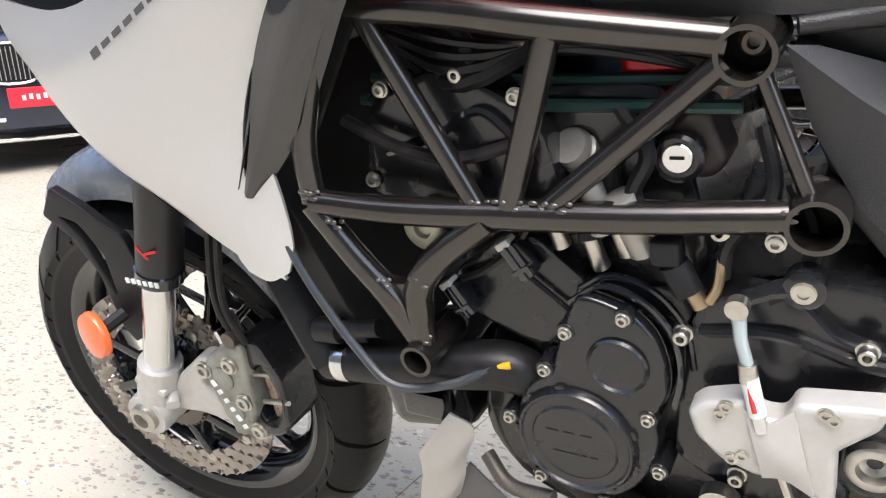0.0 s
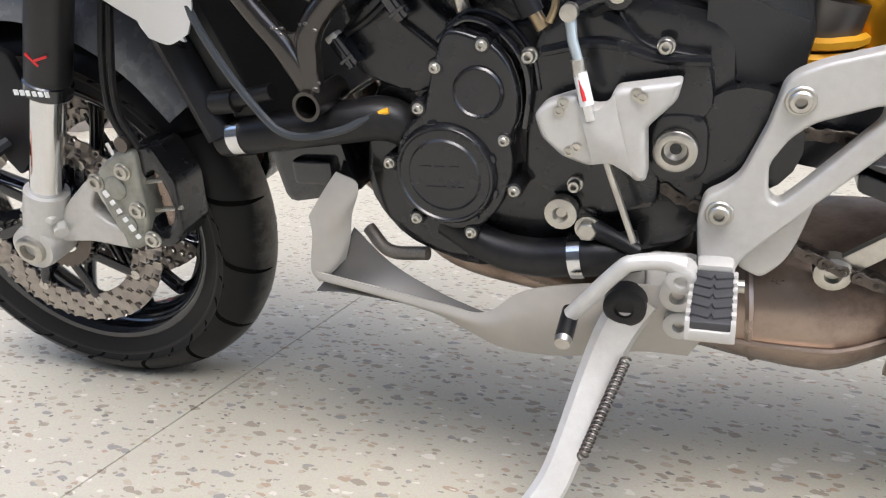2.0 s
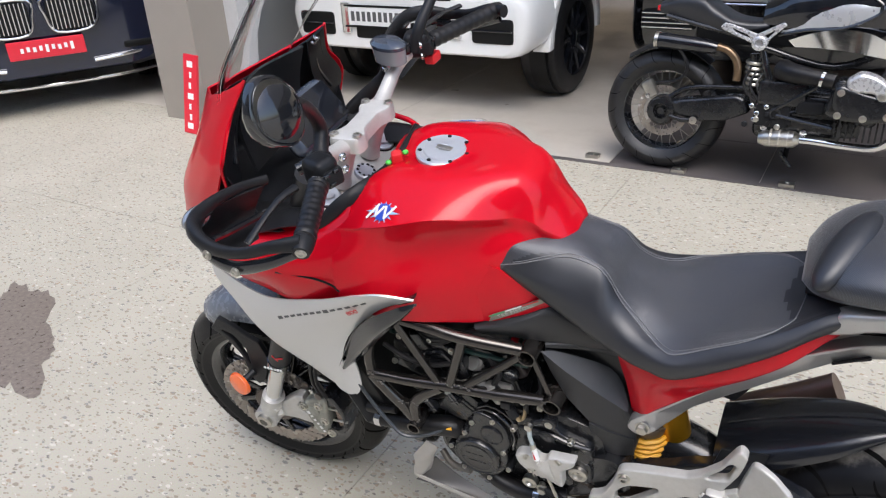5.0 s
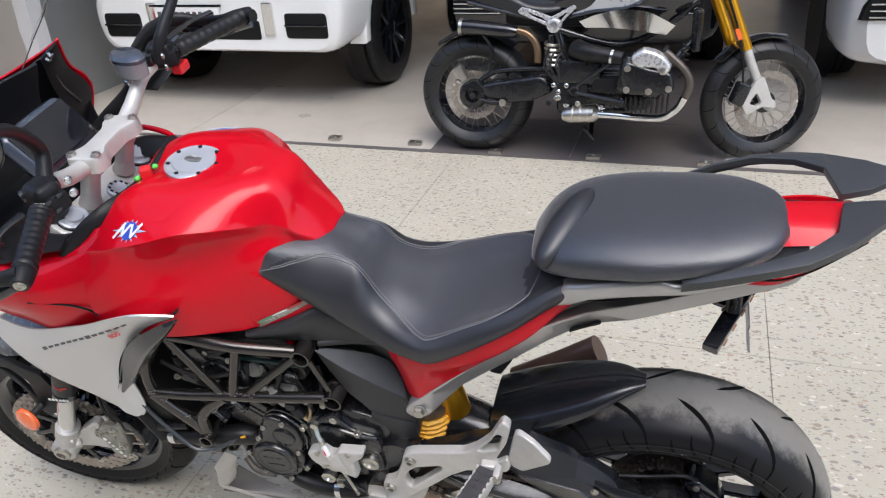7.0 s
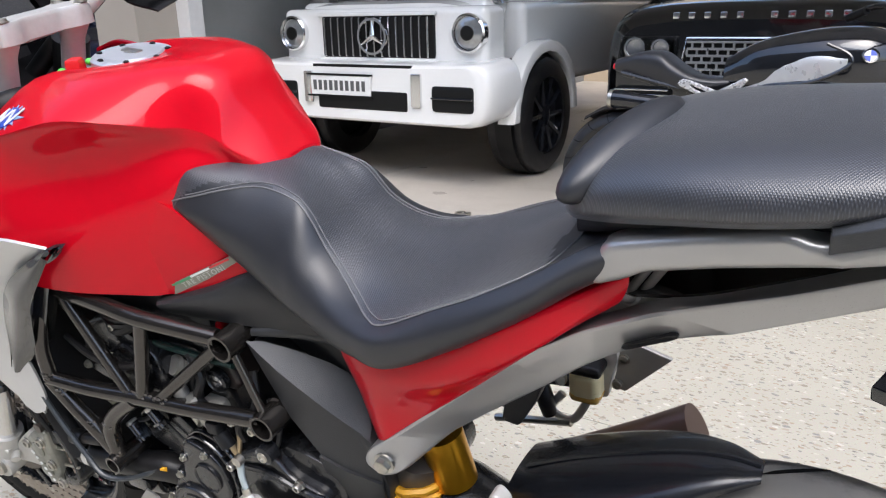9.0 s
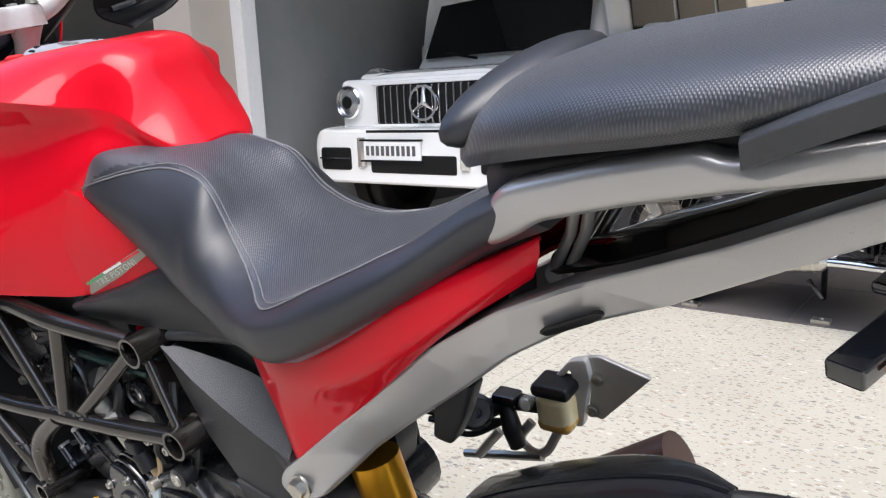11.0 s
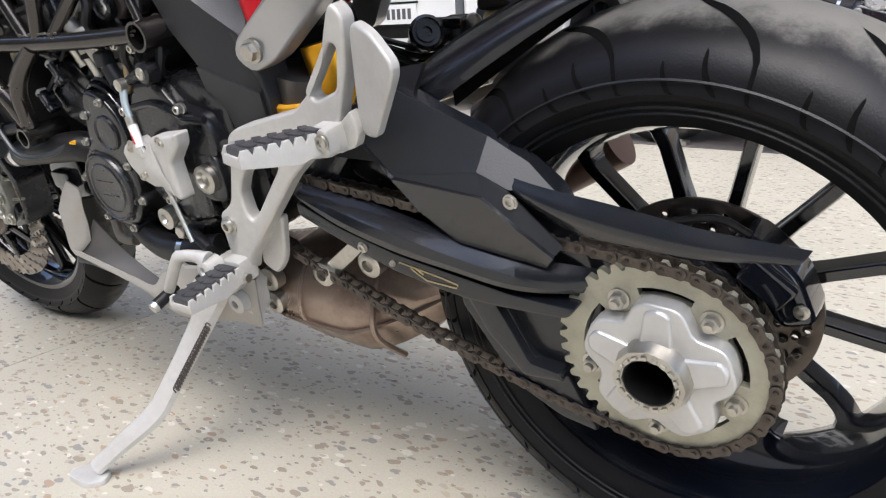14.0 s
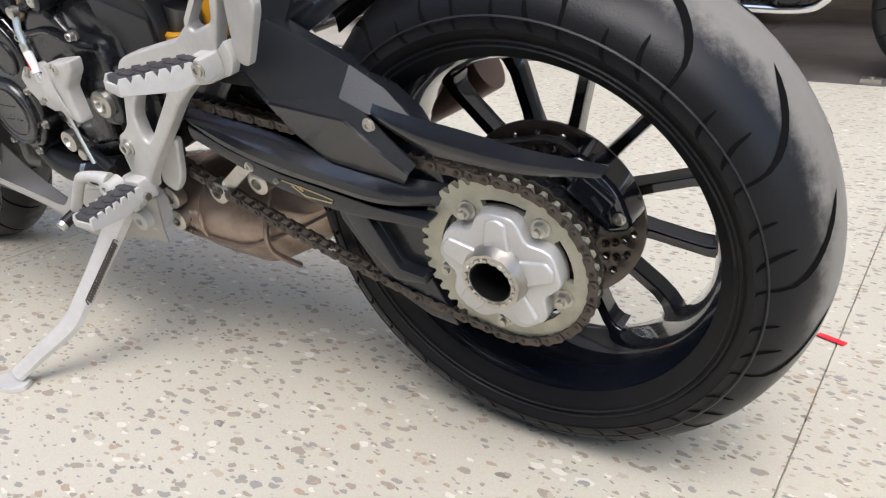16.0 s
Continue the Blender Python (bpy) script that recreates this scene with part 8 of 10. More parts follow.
for x, z in ((-0.262, 0.618), (-0.272, 0.572)):
    part("heel_bolt", bolt((x, 0.192, z), 0.007, 0.006), STEEL, heel_r)
for pts in ([(-0.345, 0.165, 0.555), (-0.362, 0.160, 0.530), (-0.345, 0.158, 0.514), (-0.325, 0.158, 0.520), (-0.306, 0.165, 0.555)], [(-0.390, 0.155, 0.536), (-0.428, 0.150, 0.490)]):
    part("hanger_leg", tube(pts, 0.0065, 8, smooth=4, flat=0.6), BARE_ALU, heel_r)
part("muffler", join(*[tube([(-0.33, 0.13, 0.40 + dz), (-0.22, 0.14, 0.46 + dz), (-0.150, 0.15, 0.500 + dz)], [0.03, 0.034, 0.036], 18, smooth=5) for dz in (-0.06, 0.0, 0.06)]), mat("dull_brown_steel", (0.20, 0.13, 0.10), 0.4, 0.8), bike, "three stacked dull steel silencers")
CYL = Vector((-0.3985, 0.122, 0.5835))
rbc = part("rear_brake_cylinder", lathe([(0.017, -0.085), (0.021, -0.080), (0.021, -0.012), (0.0235, -0.010), (0.0235, 0.002), (0.0190, 0.006), (0.0185, 0.001), (0.0135, 0.001), (0.0130, 0.006), (0.0070, 0.006), (0.0065, 0.0), (0, 0.0)], CYL, (0.62, -0.62, 0.34), 28, ends=False), ENGINE, bike, "black cylinder with a ringed end cap")
part("brake_pipe", tube([(-0.450, 0.150, 0.552), (-0.405, 0.150, 0.568), (-0.372, 0.163, 0.580), (-0.335, 0.170, 0.578)], [0.014, 0.013, 0.012, 0.010], 12, smooth=5), RUBBER, rbc)
part("pipe_clip", box((-0.374, 0.160, 0.588), (0.034, 0.026, 0.016), 0.004), GLOSS, rbc)
part("down_pipe", tube([(-0.374, 0.155, 0.578), (-0.367, 0.150, 0.550), (-0.362, 0.150, 0.524)], [0.010, 0.013, 0.011], 12, smooth=4), RUBBER, rbc)
part("pipe_union", lathe([(0.009, 0), (0.009, 0.014), (0.006, 0.018)], (-0.345, 0.160, 0.588), (0.3, -0.8, 0.3), 12), STEEL, rbc)
for k in range(3):
    part("brake_line", tube([(-0.470 + 0.012 * k, 0.10, 0.585 - 0.012 * k), (-0.445, 0.115, 0.572 - 0.010 * k), (-0.420, 0.135, 0.560 - 0.012 * k), (-0.380, 0.150, 0.556)], 0.0042, 8, smooth=5), RUBBER, rbc)
part("brake_rod", tube([(-0.464, 0.170, 0.470), (-0.330, 0.155, 0.512)], 0.006, 8), STEEL, rbc)
part("under_seat_tray", moved(half_loft([(-0.48, ((0, 0.80), (-0.06, 0.79), (-0.07, 0.70), (-0.04, 0.66))), (-0.35, ((0, 0.84), (-0.07, 0.83), (-0.075, 0.74), (-0.04, 0.70))), (-0.24, ((0, 0.870), (-0.07, 0.865), (-0.07, 0.81), (-0.04, 0.78)))], 4, 4), Matrix.Translation((0, 0.015, 0)) @ Matrix.Diagonal((1, 0.35, 1, 1))), PLASTIC, bike)
part("shock_bracket", moved(plate([(-0.345, 0.660), (-0.322, 0.656), (-0.300, 0.694), (-0.282, 0.735), (-0.330, 0.725)], -0.01, -0.03, 0.004), Matrix.Identity(4)), PLASTIC, bike)

# ---- handlebar, clamps, clocks, screen, mirrors ----
BAR = [(-0.893, -0.373, 1.156), (-0.930, -0.269, 1.181), (-0.965, -0.215, 1.187), (-1.008, -0.125, 1.140), (-1.016, -0.06, 1.128), (-1.022, 0.04, 1.130), (-1.030, 0.100, 1.143), (-1.022, 0.165, 1.183), (-0.990, 0.235, 1.197), (-0.919, 0.389, 1.200)]
bar = part("handlebar", tube(BAR, [0.011, 0.011, 0.012, 0.0150, 0.0155, 0.0155, 0.0150, 0.0125, 0.011, 0.011], 16, smooth=5), ALU, bike, "silver tapered handlebar")
STEER = Vector((0.42, 0, 0.91)).normalized()
TURN = Matrix.Translation((-1.018, -0.006, 1.132)) @ Matrix.Rotation(radians(4), 4, "Z")
flat_on = lambda outline, z0, z1, bev, corner, holes=(): moved(plate(outline, z0, z1, bev, holes=holes, corner=corner), Matrix.Rotation(radians(90), 4, "X"))
part("bar_clamp", join(moved(flat_on([(-0.030, -0.078), (0.030, -0.078), (0.034, -0.050), (0.021, -0.030), (0.021, 0.030), (0.034, 0.050), (0.030, 0.078), (-0.030, 0.078), (-0.034, 0.050), (-0.021, 0.030), (-0.021, -0.030), (-0.034, -0.050)], -0.014, 0.016, 0.007, 0.010), TURN), *[lathe([(0.0215, 0), (0.0195, 0.006), (0.0170, 0.020), (0.0165, 0.070), (0.020, 0.085), (0.024, 0.100)], Vector((-1.060, y, 1.036)), STEER, 20) for y in (-0.058, 0.052)]), ALU, bar, "cast aluminium bar clamp")
for x in (-0.024, 0.024):
    for y in (-0.064, 0.064):
        part("clamp_bolt", moved(bolt((x, y, 0.0155), 0.0075, 0.005, (0, 0, 1)), TURN), STEEL, bar)
YOKE = Matrix.Translation((-1.066, 0, 1.016)) @ Matrix.Rotation(radians(24.8), 4, "Y")
triple = part("top_yoke", moved(flat_on([(-0.034, -0.070), (-0.046, -0.105), (-0.036, -0.138), (0.000, -0.146), (0.034, -0.132), (0.046, -0.085), (0.044, -0.050), (0.056, -0.014), (0.072, 0.0), (0.056, 0.014), (0.044, 0.050), (0.046, 0.085), (0.034, 0.132), (0.000, 0.146), (-0.036, 0.138), (-0.046, 0.105), (-0.034, 0.070)], -0.012, 0.014, 0.005, 0.012), YOKE), ALU, bike, "cast aluminium top yoke")
for y in (-0.105, 0.105):
    part("fork_cap", moved(lathe([(0.0275, 0), (0.0275, 0.006), (0.0245, 0.008), (0.017, 0.007), (0.015, 0.012), (0, 0.012)], (-0.006, y, 0.014), (0, 0, 1), 28, ends=False), YOKE), CAP_METAL, triple)
    part("cap_ring", moved(lathe([(0.0300, 0), (0.0300, 0.0030), (0.0276, 0.0030)], (-0.006, y, 0.0135), (0, 0, 1), 28, ends=False), YOKE), DARK, triple)
nut = part("stem_nut", moved(lathe([(0.022, 0), (0.022, 0.008), (0.018, 0.010), (0.011, 0.006), (0, 0.006)], (0.018, 0, 0.014), (0, 0, 1), 24, ends=False), YOKE), CAP_METAL, triple)
for k in range(10):
    a = k * math.pi / 5
    part("nut_slot", moved(box((0.018 + 0.0165 * math.cos(a), 0.0165 * math.sin(a), 0.0245), (0.005, 0.003, 0.002), 0, ), YOKE), DARK, nut)


def mirror_at(c, n, outline, parent, stalk_pts):
    """A mirror on a stalk: rounded black shell, raised rim and silvered glass."""
    n = Vector(n).normalized()
    up = (Vector((0, 0, 1)) - n * n.z).normalized()
    m = Matrix((up.cross(n), -n, up)).transposed().to_4x4()
    m.translation = Vector(c)
    st = part("mirror_stalk", tube(stalk_pts, [0.0125, 0.0115, 0.010, 0.009][:len(stalk_pts)], 12, smooth=5), PLASTIC, parent)
    big = [(a * 1.10, b * 1.10) for a, b in outline]
    sh = part("mirror_shell", moved(join(plate(big, 0.010, -0.003, 0.004, corner=0.018), moved(blob((0, 0.010, 0), (0.048, 0.024, 0.046), None, 20), Matrix.Identity(4))), m), GLOSS, st, "black mirror shell")
    part("mirror_glass", moved(plate([(a * 0.97, b * 0.97) for a, b in outline], -0.0030, -0.0042, 0, corner=0.016), m), MIRROR, sh, "mirror glass")
    return st


OVAL = [(-0.007, 0.050), (0.024, 0.040), (0.042, -0.004), (0.030, -0.038), (0.003, -0.050), (-0.033, -0.028), (-0.046, 0.008), (-0.028, 0.041)]
mirror_at((-0.900, -0.342, 1.344), (0.95, -0.10, 0.22), OVAL, bar, [(-0.957, -0.213, 1.198), (-0.968, -0.186, 1.235), (-0.945, -0.240, 1.300), (-0.912, -0.322, 1.338)])
mirror_at((-0.945, 0.300, 1.352), (0.66, -0.62, 0.30), [(-a, b) for a, b in reversed(OVAL)], bar, [(-1.000, 0.186, 1.195), (-0.990, 0.200, 1.236), (-0.975, 0.250, 1.285), (-0.962, 0.286, 1.325)])

for s in (1, -1):
    A, B = (Vector(BAR[0]), Vector(BAR[1])) if s > 0 else (Vector(BAR[9]), Vector(BAR[8]))
    ribs = [0.0172 if k in (0, 1, 3, 4, 36, 37, 39, 40) else (0.0166 if k % 4 in (0, 1) else 0.0158) for k in range(41)]
    part("grip", tube([A.lerp(B, k / 40) for k in range(41)], ribs, 18), RUBBER, bar, "black ribbed rubber grip")
    out = (A - B).normalized()
    part("bar_end", tube([A, A + out * 0.010, A + out * 0.024], [0.0165, 0.0165, 0.013], 16), PLASTIC, bar)
    part("bar_end_bolt", bolt(A + out * 0.023, 0.007, 0.004, tuple(out)), STEEL, bar)
    pod = B + Vector((-0.016, 0.030 * s, 0.004))
    turn = Matrix.Translation(pod) @ Matrix.Rotation(radians(-20 * s), 4, "Z")
    sp = part("switch_pod", moved(join(box((0.004, 0, 0.002), (0.050, 0.044, 0.052), 0.013, seg=3), box((0.024, 0.004 * s, -0.004), (0.024, 0.034, 0.030), 0.006)), turn), PLASTIC, bar, "black switch housing")
    for dy, dz in ((-0.012, 0.008), (0.006, 0.010), (-0.004, -0.010)):
        part("switch_button", moved(box((0.037, dy * s, dz), (0.006, 0.011, 0.007), 0.002), turn), GLOSS, sp)
    perch = part("lever_perch", moved(join(box((-0.024, 0.020 * s, 0.004), (0.040, 0.030, 0.026), 0.008), tube([(-0.03, 0.02 * s, 0.0), (-0.045, -0.014 * s, -0.006)], [0.012, 0.010], 12)), turn), ENGINE, bar)
    for dx, dz in ((0.016, 0.012), (0.016, -0.010)):
        part("perch_screw", moved(bolt((dx, 0.036 * s, dz), 0.006, 0.004, (1, 0, 0)), turn), POLISHED, perch)
lever = part("lever_blade", tube([(-1.000, -0.245, 1.150), (-1.008, -0.275, 1.148), (-1.014, -0.310, 1.138), (-1.022, -0.360, 1.116)], [0.010, 0.0075, 0.0065, 0.0075], 10, smooth=5, flat=0.6), PLASTIC, bar, "black clutch lever")
part("lever_blade", tube([(-1.035, 0.235, 1.190), (-1.035, 0.290, 1.200), (-1.020, 0.360, 1.205), (-1.000, 0.405, 1.205)], [0.010, 0.0075, 0.0065, 0.0075], 10, smooth=5, flat=0.6), GLOSS, bar, "black brake lever")
pot = part("fluid_pot", moved(lathe([(0.022, -0.024), (0.027, -0.020), (0.029, 0.006), (0.029, 0.012)], (0, 0, 0), (0, 0, 1), 24), Matrix.Translation((-1.028, 0.142, 1.212)) @ Matrix.Rotation(radians(-20), 4, "Z") @ Matrix.Diagonal((1.45, 0.85, 0.9, 1))), POT, bar, "smoky brake fluid pot with a dark lid")
part("pot_lid", moved(lathe([(0.030, 0.012), (0.031, 0.020), (0.024, 0.028), (0, 0.030)], (0, 0, 0), (0, 0, 1), 24, ends=False), Matrix.Translation((-1.028, 0.142, 1.212)) @ Matrix.Rotation(radians(-20), 4, "Z") @ Matrix.Diagonal((1.45, 0.85, 0.9, 1))), BLUE_LENS, pot)
part("brake_hose", tube([(-1.03, 0.150, 1.186), (-1.06, 0.145, 1.150), (-1.12, 0.110, 1.100), (-1.17, 0.060, 1.040)], 0.0145, 10, smooth=6), RUBBER, bar)
part("hose_union", lathe([(0.010, 0), (0.010, 0.012), (0.006, 0.016)], (-1.036, 0.138, 1.176), (0, -0.6, 0.8), 12), POLISHED, bar)
part("kill_switch", box((-0.980, 0.220, 1.170), (0.022, 0.034, 0.020), 0.004), RED_MARK, bar, "red kill switch")
for s in (1, -1):
    dz = 0.0 if s > 0 else 0.044
    fl = lambda p: (p[0], p[1] * s, p[2] + dz)
    hg = part("hand_guard", tube([fl((-0.889, -0.384, 1.160)), fl((-0.930, -0.402, 1.158)), fl((-0.985, -0.410, 1.142)), fl((-1.040, -0.410, 1.140)), fl((-1.085, -0.395, 1.148)), fl((-1.110, -0.362, 1.150)), fl((-1.112, -0.310, 1.150)), fl((-1.105, -0.255, 1.142)), fl((-1.090, -0.212, 1.132))], [0.014, 0.0105, 0.010, 0.013, 0.016, 0.015, 0.011, 0.009, 0.009], 12, smooth=5, flat=0.75), PLASTIC, bar, "black open hand guard with a clear lamp")
    part("guard_blade", tube([fl((-0.902, -0.388, 1.142)), fl((-0.950, -0.406, 1.126)), fl((-1.005, -0.412, 1.112)), fl((-1.050, -0.408, 1.118)), fl((-1.085, -0.395, 1.132))], [0.008, 0.010, 0.012, 0.012, 0.010], 10, smooth=5, flat=0.6), GLOSS, hg)
    part("guard_shell", patch([[fl((-1.105, -0.350, 1.148)), fl((-1.110, -0.300, 1.142)), fl((-1.092, -0.220, 1.128))], [fl((-1.118, -0.370, 1.110)), fl((-1.140, -0.310, 1.080)), fl((-1.125, -0.230, 1.075))], [fl((-1.060, -0.402, 1.118)), fl((-1.085, -0.350, 1.068)), fl((-1.095, -0.270, 1.045))]], 5, 5, 0.004), PLASTIC, hg)
    part("guard_rib", tube([fl((-1.080, -0.375, 1.122)), fl((-1.100, -0.310, 1.092)), fl((-1.090, -0.235, 1.080))], 0.006, 8, smooth=4), GLOSS, hg)
    lamp = part("guard_lamp", blob(fl((-1.122, -0.352, 1.142)), (0.019, 0.030, 0.017), None, 16), HEADLAMP, hg, "clear indicator lens")
    for p in ((-0.997, -0.422, 1.113), (-1.045, -0.420, 1.134)):
        part("guard_bolt", bolt(fl(p), 0.0065, 0.004, (0, -s, 0.2)), STEEL, hg)
key = part("ignition_lock", lathe([(0.016, -0.03), (0.016, 0.008), (0.012, 0.012), (0, 0.012)], (-0.972, -0.016, 1.046), (0.42, 0, 0.91), 18, ends=False), PLASTIC, bike)
part("ignition_key", box((-0.955, -0.010, 1.074), (0.022, 0.024, 0.026), 0.006, Matrix.Rotation(radians(30), 4, "Z")), RED_MARK, key, "red key bow")
for c in ((-0.945, 0.006, 1.078), (-0.965, -0.026, 1.072)):
    part("key_tag", blob(c, (0.006, 0.006, 0.005)), GREEN_TAG, key)

dash = part("dashboard", box((-1.135, -0.012, 1.140), (0.040, 0.165, 0.105), 0.018, Matrix.Rotation(radians(-38), 4, "Y"), 3), BLUE_LENS, bike, "blue-grey housing of the instrument screen")
part("dash_glass", box((-1.118, -0.012, 1.152), (0.004, 0.145, 0.080), 0.001, Matrix.Rotation(radians(-38), 4, "Y")), GLOSS, dash)
for s in (1, -1):
    fl = lambda p: (p[0], p[1] * s + 0.006, p[2])
    EDGE = [(-1.160, -0.128, 1.267), (-1.190, -0.160, 1.205), (-1.198, -0.190, 1.160), (-1.203, -0.206, 1.128), (-1.232, -0.190, 1.046), (-1.300, -0.192, 0.975)]
    cowl = part("cowl", patch([[fl(EDGE[0]), fl((-1.215, -0.118, 1.240)), fl((-1.30, -0.080, 1.205)), fl((-1.39, 0.0, 1.175))], [fl(EDGE[1]), fl((-1.250, -0.158, 1.165)), fl((-1.355, -0.110, 1.110)), fl((-1.46, 0.0, 1.070))], [fl(EDGE[3]), fl((-1.290, -0.186, 1.075)), fl((-1.41, -0.125, 1.025)), fl((-1.52, 0.0, 0.985))], [fl(EDGE[5]), fl((-1.38, -0.165, 0.965)), fl((-1.46, -0.105, 0.945)), fl((-1.54, 0.0, 0.930))]], 6, 6, 0.004), RED, bike, "gloss red front cowl")
    part("cowl_edge", tube([fl(p) for p in EDGE], 0.0028, 6, smooth=5), RED, cowl)
    part("cowl_inner", patch([[fl((-1.168, -0.118, 1.255)), fl((-1.22, -0.106, 1.228)), fl((-1.30, -0.068, 1.192)), fl((-1.38, 0.0, 1.160))], [fl((-1.198, -0.150, 1.192)), fl((-1.25, -0.145, 1.150)), fl((-1.345, -0.095, 1.095)), fl((-1.445, 0.0, 1.055))], [fl((-1.212, -0.194, 1.120)), fl((-1.285, -0.174, 1.062)), fl((-1.395, -0.11, 1.012)), fl((-1.50, 0.0, 0.975))], [fl((-1.18, -0.165, 0.985)), fl((-1.24, -0.14, 0.975)), fl((-1.33, -0.085, 0.965)), fl((-1.44, 0.0, 0.955))]], 5, 5, 0.003), PLASTIC, bike, "black inner cowl")
    post = part("screen_post", patch([[fl((-1.163, -0.124, 1.264)), fl((-1.196, -0.158, 1.200)), fl((-1.206, -0.200, 1.130)), fl((-1.236, -0.186, 1.048))], [fl((-1.196, -0.106, 1.240)), fl((-1.222, -0.126, 1.164)), fl((-1.226, -0.145, 1.100)), fl((-1.245, -0.140, 1.030))]], 5, 3, 0.006), PLASTIC, bike, "black screen post with a red edge")
    part("post_rib", tube([fl((-1.190, -0.120, 1.235)), fl((-1.212, -0.142, 1.165)), fl((-1.208, -0.165, 1.115))], 0.004, 6, smooth=4), GLOSS, post)
    for p in ((-1.178, -0.116, 1.243), (-1.186, -0.114, 1.235)):
        part("post_screw", bolt(fl(p), 0.006, 0.004, (0.9, 0.1 * s, 0.3)), POLISHED, post)
    part("head_tube_cover", tube([fl((-1.06, -0.12, 0.93)), fl((-1.15, -0.11, 0.945)), fl((-1.25, -0.10, 0.96))], 0.03, 10, smooth=4), PLASTIC, bike)
ws = part("windscreen", patch([[(-1.060, -0.060, 1.458), (-1.072, 0, 1.466), (-1.060, 0.060, 1.458)], [(-1.088, -0.112, 1.415), (-1.115, 0, 1.424), (-1.088, 0.112, 1.415)], [(-1.140, -0.128, 1.350), (-1.190, 0, 1.345), (-1.130, 0.118, 1.345)], [(-1.205, -0.128, 1.272), (-1.270, 0, 1.258), (-1.195, 0.112, 1.275)], [(-1.250, -0.112, 1.205), (-1.330, 0, 1.185), (-1.245, 0.100, 1.215)]], 6, 5, 0.004), SCREEN, bike, "clear touring windscreen")
part("screen_rim", tube([(-1.250, -0.112, 1.205), (-1.205, -0.128, 1.272), (-1.140, -0.128, 1.350), (-1.088, -0.112, 1.415), (-1.060, -0.060, 1.458), (-1.072, 0, 1.466), (-1.060, 0.060, 1.458), (-1.088, 0.112, 1.415), (-1.130, 0.118, 1.345), (-1.195, 0.112, 1.275)], 0.0028, 6, smooth=4), SCREEN, ws)
ws.visible_shadow = False
part("screen_mount", patch([[(-1.200, -0.100, 1.225), (-1.245, 0.0, 1.225), (-1.200, 0.100, 1.235)], [(-1.235, -0.100, 1.150), (-1.275, 0.0, 1.140), (-1.235, 0.100, 1.150)], [(-1.225, -0.100, 1.060), (-1.250, 0.0, 1.050), (-1.225, 0.100, 1.060)]], 5, 4, 0.006), PLASTIC, bike, "black screen mounting panel")
part("inner_deck", patch([[(-1.10, -0.165, 0.985), (-1.24, -0.182, 0.985), (-1.36, -0.150, 0.985)], [(-1.12, 0.0, 0.99), (-1.24, 0.0, 1.0), (-1.42, 0.0, 1.0)], [(-1.10, 0.165, 0.985), (-1.24, 0.182, 0.985), (-1.36, 0.150, 0.985)]], 5, 5, 0.004), PLASTIC, bike, "black inner fairing deck")
far_deck = part("deck_pad", patch([[(-1.11, 0.090, 1.020), (-1.06, 0.100, 1.036), (-1.00, 0.105, 1.040)], [(-1.11, 0.150, 1.040), (-1.06, 0.150, 1.052), (-1.00, 0.145, 1.050)], [(-1.11, 0.180, 1.020), (-1.06, 0.185, 1.025), (-1.00, 0.185, 1.030)]], 5, 5, 0.006), PLASTIC, bike, "black fairing infill pad")
part("deck_edge", tube([(-1.13, 0.160, 1.052), (-1.08, 0.163, 1.064), (-1.025, 0.158, 1.058), (-1.00, 0.150, 1.050)], 0.0055, 8, smooth=5), RED, far_deck)
for q in (1, -1):
    part("fairing_infill", patch([[(-1.240, -0.176 * q, 0.968), (-1.182, -0.184 * q, 0.982), (-1.120, -0.186 * q, 1.008), (-1.050, -0.176 * q, 1.020)], [(-1.240, -0.150 * q, 0.998), (-1.182, -0.150 * q, 1.006), (-1.120, -0.148 * q, 1.024), (-1.050, -0.140 * q, 1.028)], [(-1.240, -0.100 * q, 0.992), (-1.182, -0.100 * q, 0.995), (-1.120, -0.100 * q, 1.000), (-1.060, -0.105 * q, 0.995)]], 5, 4, 0.004), PLASTIC, bike, "black fairing infill")
part("headstock", tube([(-1.06, 0, 1.00), (-1.145, 0, 0.80)], 0.036, 16), FRAME, bike)
part("lower_yoke", box((-1.17, 0, 0.80), (0.09, 0.27, 0.035), 0.01), ENGINE, bike)
part("tank_front_trim", tube([(-1.060, -0.165, 0.995), (-1.020, -0.140, 1.034), (-0.988, -0.100, 1.052), (-0.975, -0.050, 1.050), (-0.972, 0.018, 1.046), (-0.978, 0.086, 1.052), (-1.000, 0.150, 1.046)], [0.010, 0.014, 0.016, 0.016, 0.016, 0.016, 0.012], 10, smooth=5, flat=0.6), PLASTIC, bike, "black trim round the front of the tank")


